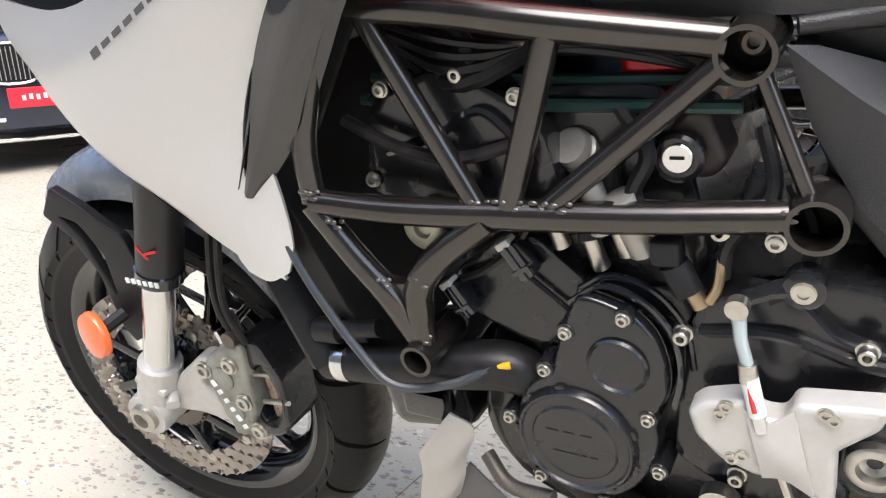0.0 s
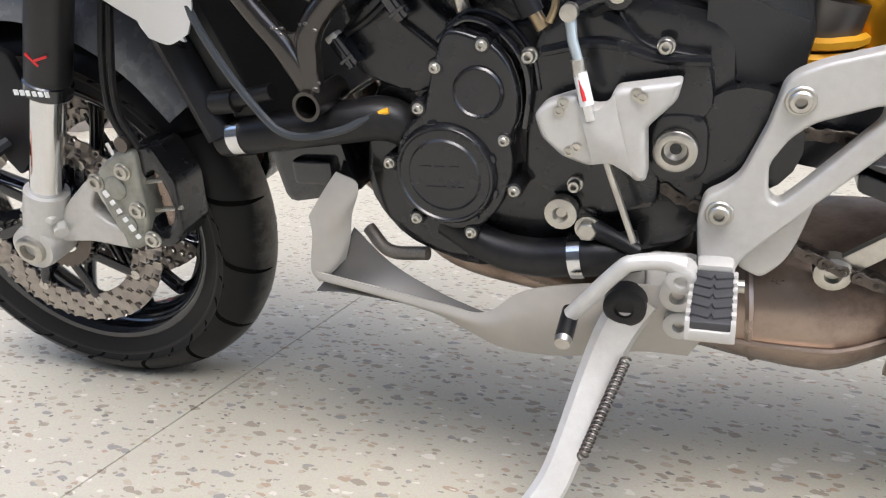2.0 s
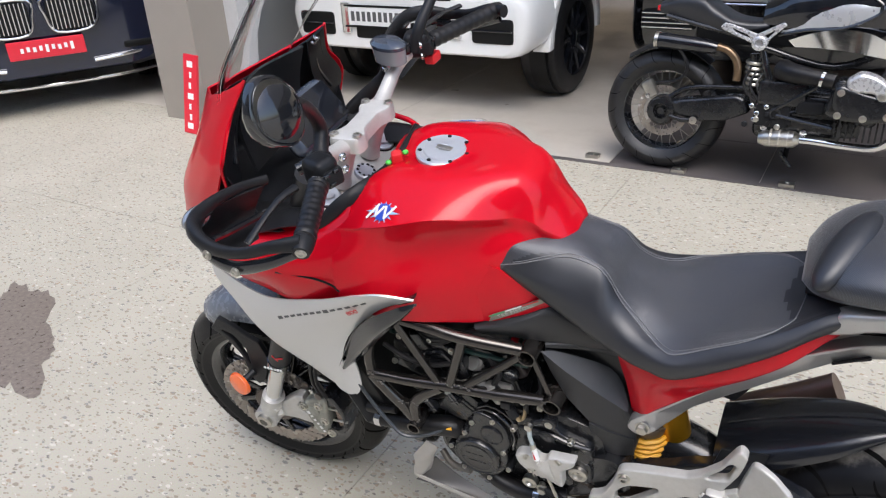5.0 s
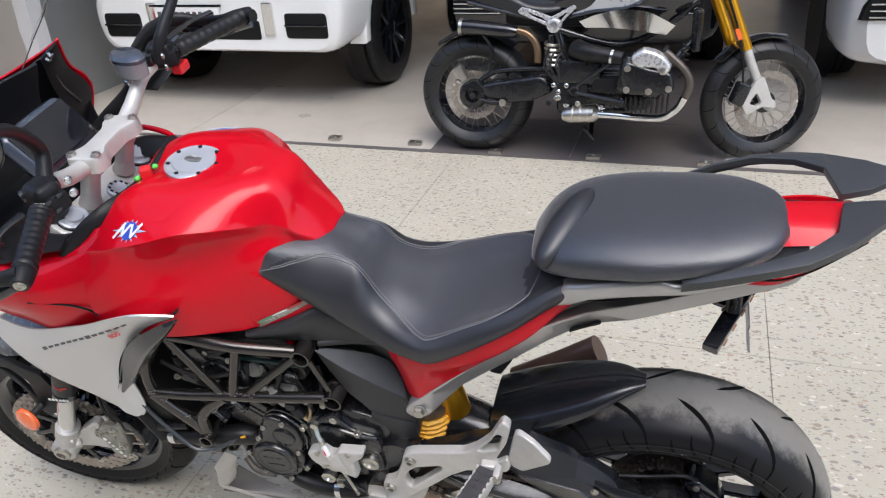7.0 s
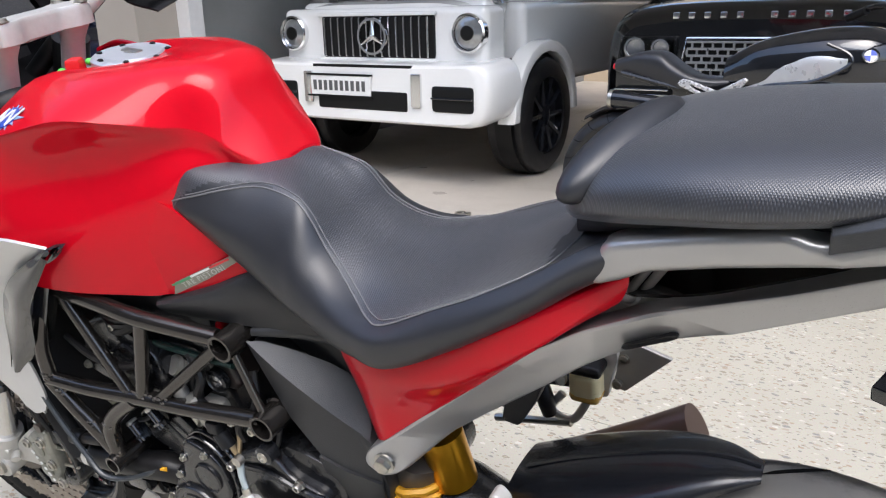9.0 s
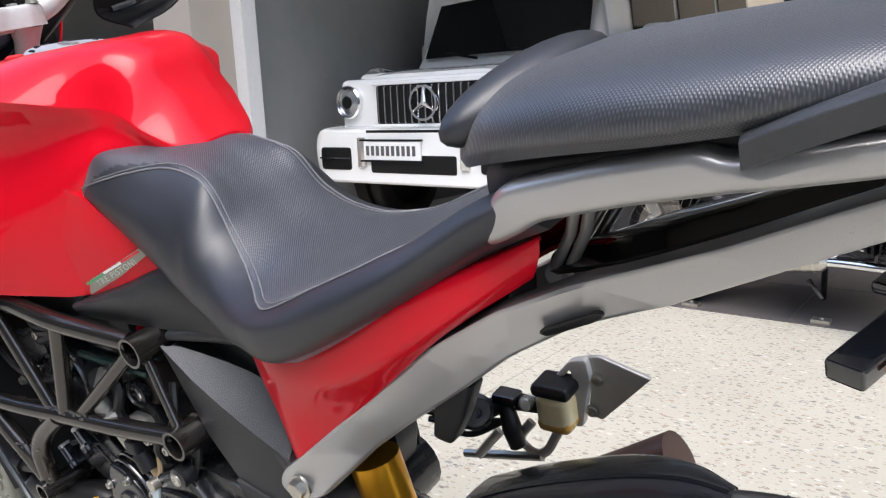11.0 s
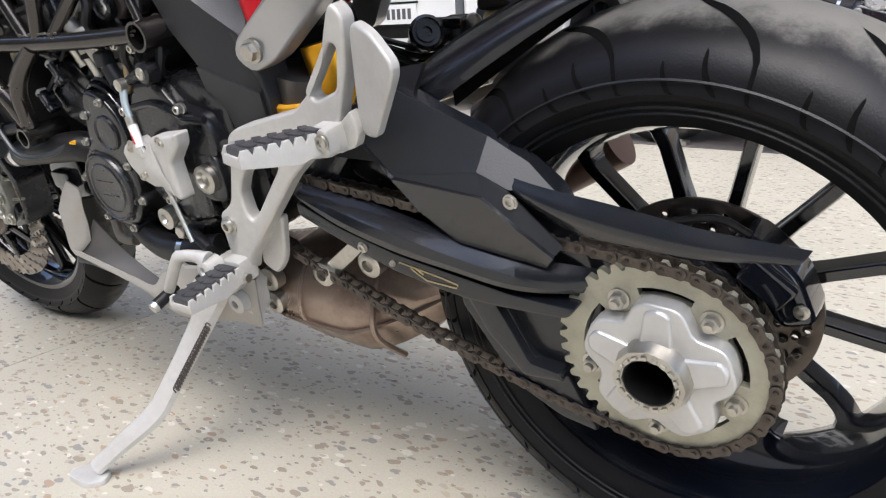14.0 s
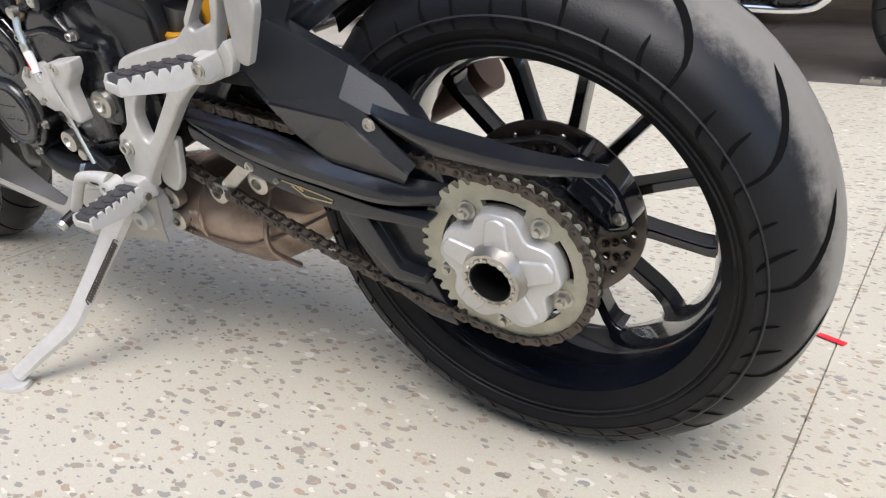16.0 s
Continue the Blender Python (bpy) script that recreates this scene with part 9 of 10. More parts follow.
def roundel(c, axis, r, parent):
    """A round badge: bright ring, white disc, two blue quarters."""
    m = Matrix.Translation(c) @ Vector(axis).to_track_quat("Z", "X").to_matrix().to_4x4()
    e = part("round_emblem", moved(lathe([(r, 0), (r, 0.005), (r * 0.9, 0.007), (r * 0.72, 0.0055), (0, 0.0055)], (0, 0, 0), (0, 0, 1), 28, ends=False), m), GLOSS, parent, "round badge with blue and white quarters")
    for k in range(4):
        a0 = k * math.pi / 2
        quarter = [(0.0, 0.0)] + [(r * 0.70 * math.cos(a0 + j * math.pi / 12), r * 0.70 * math.sin(a0 + j * math.pi / 12)) for j in range(7)]
        part("badge_quarter", moved(plate(quarter, 0.0, -0.0012, 0, corner=0), m @ Matrix.Translation((0, 0, 0.0057)) @ Matrix.Rotation(radians(-90), 4, "X")), BLUE_MARK if k % 2 else WHITE, e)
    return e


# ---- parked cars; local x runs back from the front bumper ----
def car_wheel(parent, x, y, r, w, rim_mat, spokes=10):
    s = -1 if y < 0 else 1
    wh = part("wheel", lathe([(r * 0.66, -w / 2), (r * 0.9, -w / 2), (r * 0.975, -w * 0.42), (r, -w * 0.25), (r, w * 0.25), (r * 0.975, w * 0.42), (r * 0.9, w / 2), (r * 0.66, w / 2)], (x, y, r), (0, 1, 0), 48, closed=True), RUBBER, parent, "black road tyre")
    part("tread_rib", join(*[lathe([(r + 0.002, -0.004), (r + 0.002, 0.004)], (x, y + o, r), (0, 1, 0), 48, ends=False) for o in (-w * 0.16, 0, w * 0.16)]), GROOVE, wh)
    part("rim", lathe([(r * 0.68, -w * 0.4), (r * 0.68, w * 0.45), (r * 0.64, w * 0.46), (r * 0.62, w * 0.2), (r * 0.6, -w * 0.4)], (x, y, r), (0, s, 0), 40, ends=False), rim_mat, wh)
    for k in range(spokes):
        a = 2 * math.pi * k / spokes
        part("rim_spoke", tube([(x + 0.07 * math.cos(a), y + s * w * 0.36, r + 0.07 * math.sin(a)), (x + r * 0.63 * math.cos(a), y + s * w * 0.42, r + r * 0.63 * math.sin(a))], [0.022, 0.016], 6), rim_mat, wh)
    part("hub_cap", lathe([(0.085, 0), (0.08, 0.02), (0.03, 0.03)], (x, y + s * w * 0.34, r), (0, s, 0), 20), rim_mat, wh)
    return wh


def off_roader():
    """A boxy white off-road car."""
    c = thing("off_road_car", pose(-2.47, 3.98, 0, 0, 0, 90), "boxy white off-road car parked in the garage", "car")
    part("body", join(box((2.55, 0, 0.86), (3.95, 1.78, 0.56), 0.06, seg=3), box((0.95, 0, 1.10), (1.25, 1.52, 0.12), 0.05, seg=3), box((0.33, 0, 0.93), (0.26, 1.66, 0.38), 0.05, seg=3)), CAR_WHITE, c, "white painted body")
    part("bonnet", half_loft([(0.24, ((0, 1.14), (-0.40, 1.14), (-0.62, 1.115), (-0.66, 1.07))), (0.50, ((0, 1.175), (-0.42, 1.175), (-0.66, 1.145), (-0.70, 1.08))), (1.45, ((0, 1.22), (-0.44, 1.22), (-0.70, 1.19), (-0.74, 1.10)))], 4, 4), CAR_WHITE, c)
    part("cabin", half_loft([(1.10, ((0, 1.20), (-0.60, 1.20), (-0.80, 1.19), (-0.86, 1.12))), (1.28, ((0, 1.60), (-0.60, 1.60), (-0.76, 1.55), (-0.86, 1.13))), (1.46, ((0, 1.93), (-0.60, 1.92), (-0.74, 1.87), (-0.87, 1.13))), (4.45, ((0, 1.95), (-0.60, 1.94), (-0.75, 1.88), (-0.87, 1.13)))], 4, 4), CAR_WHITE, c)
    part("windscreen", patch([[(1.090, -0.72, 1.27), (1.075, 0, 1.28), (1.090, 0.72, 1.27)], [(1.340, -0.66, 1.84), (1.325, 0, 1.85), (1.340, 0.66, 1.84)]], 6, 3, 0.01), CAR_GLASS, c, "dark windscreen")
    for s in (1, -1):
        for x0, x1 in ((1.56, 2.40), (2.50, 3.40), (3.50, 4.35)):
            part("side_window", patch([[(x0, -0.868 * s, 1.20), (x1, -0.868 * s, 1.20)], [(x0 + (0.04 if x0 < 2 else 0), -0.785 * s, 1.80), (x1, -0.785 * s, 1.80)]], 2, 2, 0.006), CAR_GLASS, c)
        part("wiper", tube([(1.06, -0.30 * s - 0.1, 1.25), (1.07, 0.12 - 0.30 * s, 1.29), (1.08, 0.22 - 0.30 * s, 1.30)], 0.010, 6), DARK, c)
        part("door_mirror", join(box((1.55, -1.02 * s, 1.34), (0.12, 0.20, 0.17), 0.05, seg=3), tube([(1.55, -0.88 * s, 1.26), (1.55, -0.96 * s, 1.30)], 0.025, 8)), CAR_WHITE, c)
        flare = [(0.78 + 0.50 * math.cos(a), 0.40 + 0.50 * math.sin(a)) for a in [math.pi * k / 12 for k in range(13)]] + [(0.78 + 0.42 * math.cos(a), 0.40 + 0.42 * math.sin(a)) for a in [math.pi * k / 12 for k in range(12, -1, -1)]]
        for dx in (0, 2.95):
            part("wheel_arch", moved(plate(flare, -0.86 * s, -0.985 * s, 0.02, corner=0), Matrix.Translation((dx, 0, 0))), CAR_WHITE, c)
            part("wheel_well", lathe([(0.42, 0), (0.42, 0.12)], (0.78 + dx, -0.79 * s, 0.42), (0, -s, 0), 30), DARK, c)
        head = part("headlamp", lathe([(0.118, 0), (0.118, 0.05), (0.108, 0.06), (0.100, 0.035), (0.0, 0.03)], (0.215, -0.715 * s, 0.960), (-1, 0, 0), 36, ends=False), CHROME, c, "round headlamp with a ring")
        part("lamp_glass", lathe([(0.098, 0.04), (0.06, 0.055), (0.0, 0.06)], (0.215, -0.715 * s, 0.960), (-1, 0, 0), 32, ends=False), HEADLAMP, head)
        part("lamp_core", lathe([(0.045, 0), (0.045, 0.066), (0.03, 0.07)], (0.215, -0.715 * s, 0.960), (-1, 0, 0), 20), DARK, head)
        part("indicator", half_loft([(0.42, ((0, 1.19), (-0.05, 1.185), (-0.09, 1.14))), (0.46, ((0, 1.215), (-0.05, 1.21), (-0.10, 1.14))), (0.60, ((0, 1.20), (-0.04, 1.195), (-0.07, 1.14)))], 3, 3), HEADLAMP, c).location = (0, -0.70 * s, -0.01)
        part("intake", box((0.030, -0.70 * s, 0.575), (0.09, 0.31, 0.17), 0.03), DARK, c, "black bumper intake")
        part("intake_bar", box((-0.012, -0.70 * s, 0.58), (0.03, 0.29, 0.014), 0.004), GLOSS, c)
        part("blade", box((0.01, -0.44 * s, 0.62), (0.06, 0.075, 0.21), 0.01), CHROME, c, "satin metal bumper blade")
        car_wheel(c, 0.80, -0.83 * s, 0.395, 0.29, GLOSS)
        car_wheel(c, 3.72, -0.83 * s, 0.395, 0.29, GLOSS)
    part("bumper", half_loft([(0.0, ((0, 0.755), (-0.60, 0.755), (-0.80, 0.75), (-0.86, 0.60), (-0.80, 0.44), (-0.55, 0.42))), (0.06, ((0, 0.78), (-0.66, 0.78), (-0.90, 0.77), (-0.95, 0.60), (-0.88, 0.42), (-0.60, 0.40))), (0.36, ((0, 0.80), (-0.68, 0.80), (-0.92, 0.79), (-0.985, 0.62), (-0.94, 0.46), (-0.64, 0.42)))], 4, 4), CAR_WHITE, c, "white bumper")
    part("lower_intake", box((0.02, 0, 0.545), (0.06, 0.74, 0.13), 0.02), DARK, c)
    gr = part("grille", box((0.205, 0, 0.935), (0.05, 0.92, 0.27), 0.02), DARK, c, "black grille with upright chrome bars")
    for k in range(15):
        part("grille_bar", box((0.175, -0.42 + 0.06 * k, 0.935), (0.03, 0.014, 0.25), 0.005), CHROME, gr)
    part("grille_frame", join(box((0.18, 0, 1.080), (0.03, 0.96, 0.025), 0.008), box((0.18, 0, 0.792), (0.03, 0.96, 0.025), 0.008)), CAR_WHITE, gr)
    ring = [lathe([(0.118, -0.010), (0.118, 0.010), (0.102, 0.010), (0.102, -0.010)], (0.145, 0, 0.94), (1, 0, 0), 40, closed=True)]
    ring += [tube([(0.145, 0, 0.94), (0.145, 0.105 * math.sin(a), 0.94 + 0.105 * math.cos(a))], [0.020, 0.006], 6) for a in (0, 2.094, 4.189)]
    part("round_emblem", join(*ring), CHROME, gr, "round chrome emblem")
    pl = part("number_plate", box((-0.012, 0, 0.665), (0.014, 0.52, 0.125), 0.004), WHITE, c, "white number plate")
    pl.location = (0, 0.17, -0.03)
    part("plate_border", join(box((-0.016, 0, 0.735), (0.012, 0.55, 0.012)), box((-0.016, 0, 0.595), (0.012, 0.55, 0.012))), DARK, pl)
    for k in range(10):
        part("plate_bar", box((-0.021, -0.205 + 0.0455 * k, 0.665), (0.004, 0.026, 0.065)), DARK_MARK, pl)
    part("plate_slot", box((0.015, 0, 0.762), (0.03, 0.80, 0.018)), DARK, c)
    return c


def suv(name, m, label, paint, w, front, bonnet_z, roof_z, r):
    """A rounded modern off-road car body with wheels and glass."""
    c = thing(name, m, label, "car")
    h = w / 2
    part("body", half_loft([
        (0.0, ((0, bonnet_z - 0.12), (-h * 0.6, bonnet_z - 0.14), (-h * 0.80, bonnet_z - 0.22), (-h * 0.84, 0.62), (-h * 0.80, 0.36), (-h * 0.6, 0.30))),
        (0.15, ((0, bonnet_z - 0.02), (-h * 0.7, bonnet_z - 0.05), (-h * 0.92, bonnet_z - 0.18), (-h * 0.95, 0.62), (-h * 0.92, 0.32), (-h * 0.7, 0.26))),
        (0.6, ((0, bonnet_z + 0.02), (-h * 0.75, bonnet_z), (-h * 0.96, bonnet_z - 0.12), (-h, 0.68), (-h * 0.97, 0.34), (-h * 0.8, 0.26))),
        (1.5, ((0, bonnet_z + 0.08), (-h * 0.75, bonnet_z + 0.07), (-h * 0.95, bonnet_z - 0.02), (-h, 0.70), (-h * 0.98, 0.34), (-h * 0.8, 0.26))),
        (4.6, ((0, bonnet_z + 0.08), (-h * 0.75, bonnet_z + 0.07), (-h * 0.93, bonnet_z - 0.02), (-h, 0.72), (-h * 0.96, 0.36), (-h * 0.8, 0.28)))], 4, 5), paint, c)
    part("cabin", half_loft([(1.35, ((0, bonnet_z + 0.04), (-h * 0.6, bonnet_z + 0.04), (-h * 0.85, bonnet_z))), (2.1, ((0, roof_z - 0.03), (-h * 0.55, roof_z - 0.05), (-h * 0.92, bonnet_z))), (3.2, ((0, roof_z), (-h * 0.58, roof_z - 0.03), (-h * 0.93, bonnet_z))), (4.5, ((0, roof_z - 0.08), (-h * 0.58, roof_z - 0.12), (-h * 0.93, bonnet_z)))], 4, 4), CAR_GLASS, c)
    part("roof", half_loft([(1.95, ((0, roof_z - 0.03), (-h * 0.56, roof_z - 0.06), (-h * 0.60, roof_z - 0.09))), (3.2, ((0, roof_z + 0.015), (-h * 0.59, roof_z - 0.02), (-h * 0.62, roof_z - 0.07))), (4.5, ((0, roof_z - 0.065), (-h * 0.59, roof_z - 0.11), (-h * 0.62, roof_z - 0.16)))], 3, 4), paint, c)
    for s in (1, -1):
        part("pillar", tube([(1.42, -h * 0.80 * s, bonnet_z + 0.03), (2.08, -h * 0.58 * s, roof_z - 0.06)], 0.035, 8), paint, c)
        part("door_mirror", join(box((1.70, -(h + 0.12) * s, bonnet_z + 0.13), (0.13, 0.22, 0.16), 0.05, seg=3), tube([(1.70, -h * 0.9 * s, bonnet_z + 0.05), (1.70, -h * 1.05 * s, bonnet_z + 0.09)], 0.025, 8)), paint, c)
        for x in (0.95, 3.85):
            part("wheel_well", lathe([(r + 0.06, 0), (r + 0.06, 0.10)], (x, -(h - 0.095) * s, r + 0.02), (0, -s, 0), 30), DARK, c)
            car_wheel(c, x, -(h - 0.13) * s, r, 0.26, GLOSS)
    front(c)
    return c


def front_black(c):
    gr = part("grille", half_loft([(-0.02, ((0, 0.905), (-0.38, 0.90), (-0.40, 0.78), (-0.37, 0.665))), (0.10, ((0, 0.905), (-0.40, 0.90), (-0.42, 0.78), (-0.39, 0.665)))], 2, 2), DARK, c, "silver grille pierced with rows of slots")
    part("grille_frame", tube([(-0.030, -0.372, 0.662), (-0.030, -0.402, 0.78), (-0.030, -0.382, 0.905), (-0.030, 0.382, 0.905), (-0.030, 0.402, 0.78), (-0.030, 0.372, 0.662)], 0.009, 8, closed=True), CHROME, gr)
    for j in range(6):
        z = 0.684 + 0.040 * j
        part("grille_rail", box((-0.032, 0, z), (0.016, 0.76, 0.014), 0.003), SATIN_GRILLE, gr)
        for k in range(13 if j < 5 else 0):
            part("grille_bar", box((-0.030, -0.36 + 0.060 * k + (0.030 if j % 2 else 0) - 0.012, z + 0.020), (0.014, 0.012, 0.030), 0.002), SATIN_GRILLE, gr)
    for k in range(11):
        if k != 5:
            part("lettering", box((-0.01, -0.46 + 0.092 * k, 1.035), (0.012, 0.040, 0.038), 0.006), CHROME, c)
    for s in (1, -1):
        head = part("headlamp", box((0.06, -0.62 * s, 0.845), (0.16, 0.36, 0.15), 0.04, seg=3), DARK, c, "headlamp with two round lamps")
        for y, r in ((-0.70, 0.066), (-0.54, 0.056)):
            part("lamp_ring", lathe([(r, 0), (r, 0.02), (r * 0.8, 0.022), (r * 0.75, 0.01), (0, 0.008)], (-0.02, y * s, 0.845), (-1, 0, 0), 24, ends=False), HEADLAMP, head)
        part("lamp_glass", box((-0.03, -0.62 * s, 0.845), (0.012, 0.35, 0.14), 0.005), CLEAR_LAMP, head)
        vent = part("bumper_vent", box((0.0, -0.64 * s, 0.548), (0.10, 0.36, 0.13), 0.03), DARK, c)
        for k in range(4):
            part("vent_slat", box((-0.05, -0.64 * s, 0.502 + 0.031 * k), (0.02, 0.34, 0.011), 0.003), CHROME, vent)
    part("bumper_intake", box((-0.01, 0, 0.48), (0.08, 0.9, 0.14), 0.03), DARK, c)


def front_white(c):
    part("grille", box((-0.01, 0, 0.80), (0.08, 0.9, 0.22), 0.04), DARK, c, "black grille")
    for s in (1, -1):
        part("headlamp", box((0.10, -0.72 * s, 0.86), (0.22, 0.30, 0.14), 0.05, seg=3), HEADLAMP, c, "clear headlamp")
        v = part("bumper_vent", half_loft([(-0.01, ((0, 0.66), (-0.14, 0.66), (-0.17, 0.54))), (0.12, ((0, 0.68), (-0.16, 0.68), (-0.20, 0.52)))], 2, 2), DARK, c)
        v.location = (0, -0.66 * s, 0)
        for k in range(3):
            part("vent_slat", box((-0.02, -0.66 * s, 0.56 + 0.035 * k), (0.02, 0.28, 0.012), 0.004), CHROME, c)
    part("skid_plate", box((0.05, 0, 0.36), (0.12, 1.3, 0.06), 0.02), FRAME_SILVER, c)


def front_navy(c):
    for s in (1, -1):
        kid = part("kidney_grille", moved(plate([(s * (0.045 + 0.02 + 0.0), 0.84), (s * 0.36, 0.83), (s * 0.40, 0.74), (s * 0.34, 0.61), (s * 0.10, 0.60), (s * 0.05, 0.72)], 0.0, -0.05, 0.008, corner=0.05), Matrix.Rotation(radians(-90), 4, "Z")), DARK, c, "upright-barred double grille half")
        part("grille_surround", moved(tube([(s * 0.05, -0.052, 0.84), (s * 0.36, -0.052, 0.83), (s * 0.40, -0.052, 0.74), (s * 0.34, -0.052, 0.61), (s * 0.10, -0.052, 0.60), (s * 0.045, -0.052, 0.72)], 0.010, 8, smooth=4, closed=True), Matrix.Rotation(radians(-90), 4, "Z")), CHROME, kid)
        for k in range(11):
            part("grille_bar", moved(box((s * (0.08 + 0.028 * k), -0.050, 0.72), (0.009, 0.014, 0.21), 0.003), Matrix.Rotation(radians(-90), 4, "Z")), CHROME, kid)
        hd = part("headlamp", patch([[(0.05, -0.46 * s, 0.83), (0.12, -0.70 * s, 0.83), (0.30, -0.86 * s, 0.86)], [(0.02, -0.46 * s, 0.74), (0.10, -0.70 * s, 0.73), (0.28, -0.87 * s, 0.77)]], 5, 3, 0.02), HEADLAMP, c, "slim clear headlamp")
        part("lamp_strip", tube([(0.03, -0.46 * s, 0.835), (0.10, -0.70 * s, 0.835), (0.29, -0.86 * s, 0.865)], 0.008, 6, smooth=4), CHROME, hd)
        part("bumper_strip", tube([(-0.03, -0.30 * s, 0.36), (0.0, -0.62 * s, 0.38), (0.12, -0.84 * s, 0.42)], 0.014, 8, smooth=4), CHROME, c)
        part("bumper_vent", box((0.04, -0.66 * s, 0.44), (0.10, 0.26, 0.06), 0.02), DARK, c)
    part("lower_strip", tube([(0.05, -0.85, 0.255), (-0.05, -0.5, 0.235), (-0.07, 0, 0.23), (-0.05, 0.5, 0.235), (0.05, 0.85, 0.255)], 0.012, 6, smooth=4), CHROME, c)
    pl = part("number_plate", box((-0.065, 0, 0.50), (0.02, 0.52, 0.13), 0.006), SIGN_RED, c, "red dealer plate with white script")
    for k in range(9):
        part("plate_bar", box((-0.077, -0.17 + 0.042 * k, 0.50 + 0.006 * (k % 2)), (0.004, 0.022, 0.034 + 0.02 * (k in (0, 4)))), WHITE, pl)
    roundel((-0.005, 0, 0.905), (-0.7, 0, 0.7), 0.042, c)


off_roader()
suv("black_car", pose(-0.22, 4.80, 0, 0, 0, 90), "black luxury off-road car behind the black motorcycle", CAR_BLACK, 1.96, front_black, 1.13, 1.84, 0.38)
suv("white_car", pose(2.28, 4.38, 0, 0, 0, 90), "white modern car with a black grille", CAR_WHITE, 1.90, front_white, 1.05, 1.62, 0.36)
suv("saloon_car", pose(-4.95, 3.0, 0, 0, 0, 148), "dark navy saloon car with a red dealer plate", CAR_NAVY, 1.86, front_navy, 0.96, 1.45, 0.34)


# ---- the black roadster with a boxer engine, parked along the gate track ----
def roadster():
    m = pose(-0.53, 3.53, 0) @ pose(0, 0, 0, -5, 0, 0)
    b = thing("roadster_motorcycle", m, "black and silver roadster motorcycle with spoked wheels", "motorcycle")
    P, R = Vector((0, 0, 0.315)), Vector((1.48, 0, 0.305))
    for nm, c, r, w in (("rear_wheel", P, 0.318, 0.17), ("front_wheel", R, 0.308, 0.12)):
        wh = new(nm)
        wh.parent = b
        wh.matrix_local = Matrix.Translation(c)
        ty = part("tyre", lathe(tyre_profile(r, w, 0.218), (0, 0, 0), (0, 1, 0), 64, ends=False), TYRE, wh, "black road tyre")
        cut_grooves(ty, r, w, 0.218, [([(q * 0.72, 0.0), (q * 0.40, 0.10), (q * 0.1, 0.14)], 0.002, 18) for q in (-1, 1)])
        h = w / 2 * 0.72
        part("rim", lathe([(0.222, -h), (0.214, -h * 0.6), (0.200, -h * 0.3), (0.196, 0), (0.200, h * 0.3), (0.214, h * 0.6), (0.222, h), (0.208, h * 0.9), (0.190, 0), (0.208, -h * 0.9)], (0, 0, 0), (0, 1, 0), 64, closed=True), GLOSS, wh, "black spoked rim")
        for k in range(32):
            a = 2 * math.pi * k / 32
            s = 1 if k % 2 else -1
            part("wire_spoke", tube([(0.05 * math.cos(a + s * 0.5), s * 0.03, 0.05 * math.sin(a + s * 0.5)), (0.196 * math.cos(a), 0, 0.196 * math.sin(a))], 0.0022, 5), STEEL, wh)
        part("hub", lathe([(0.055, -0.045), (0.04, -0.03), (0.04, 0.03), (0.055, 0.045)], (0, 0, 0), (0, 1, 0), 24), ENGINE, wh)
        part("brake_disc", perforated(0.10 if nm[0] == "r" else 0.122, 0.133 if nm[0] == "r" else 0.160, 3, 60, 0.004, -0.068), DISC, wh, "drilled steel brake disc")
        part("axle_cap", lathe([(0.03, 0), (0.03, 0.02), (0.018, 0.024), (0.01, 0.02), (0, 0.02)], (0, -0.09, 0), (0, -1, 0), 20, ends=False), ENGINE if nm[0] == "r" else ALU, wh)
    sw = part("shaft_arm", join(plate([(0.050, 0.385), (0.120, 0.400), (0.189, 0.410), (0.369, 0.440), (0.415, 0.425), (0.441, 0.355), (0.326, 0.302), (0.203, 0.288), (0.071, 0.310)], -0.045, -0.135, 0.022, corner=0.02, seg=3), lathe([(0.078, 0), (0.078, 0.05), (0.066, 0.066), (0.040, 0.070), (0.036, 0.045), (0.018, 0.045), (0.018, 0.07), (0, 0.07)], (0.006, -0.065, 0.325), (0, -1, 0), 32, ends=False)), ENGINE, b, "black shaft-drive swing arm")
    part("upper_arm", tube([(0.030, -0.09, 0.390), (0.134, -0.09, 0.450), (0.364, -0.09, 0.468), (0.498, -0.09, 0.466)], 0.014, 10, smooth=4), ENGINE, sw)
    part("torque_link", tube([(0.055, -0.142, 0.306), (0.120, -0.144, 0.292), (0.177, -0.142, 0.296)], [0.010, 0.013, 0.012], 10), ENGINE, sw)
    part("arm_bolt", bolt((0.177, -0.150, 0.296), 0.016, 0.010), STEEL, sw)
    part("brake_hose", tube([(-0.017, -0.12, 0.682), (0.060, -0.13, 0.650), (0.106, -0.13, 0.590), (0.112, -0.13, 0.528), (0.059, -0.12, 0.483), (-0.037, -0.11, 0.466)], 0.008, 8, smooth=5), RUBBER, b)
    cal = part("rear_caliper", box((-0.070, -0.085, 0.430), (0.06, 0.05, 0.09), 0.012, Matrix.Rotation(radians(-30), 4, "Y")), STEEL, b, "rear brake caliper")
    part("caliper_pin", bolt((-0.075, -0.112, 0.395), 0.010, 0.006), POLISHED, cal)
    part("rear_guard", patch([[P + Vector((q * math.cos(radians(a)), y, q * math.sin(radians(a)))) for y, q in ((-0.06, 0.33), (0, 0.35), (0.06, 0.33))] for a in (128, 108, 88, 68, 50)], 4, 4, 0.004), PLASTIC, b, "black rear mudguard")
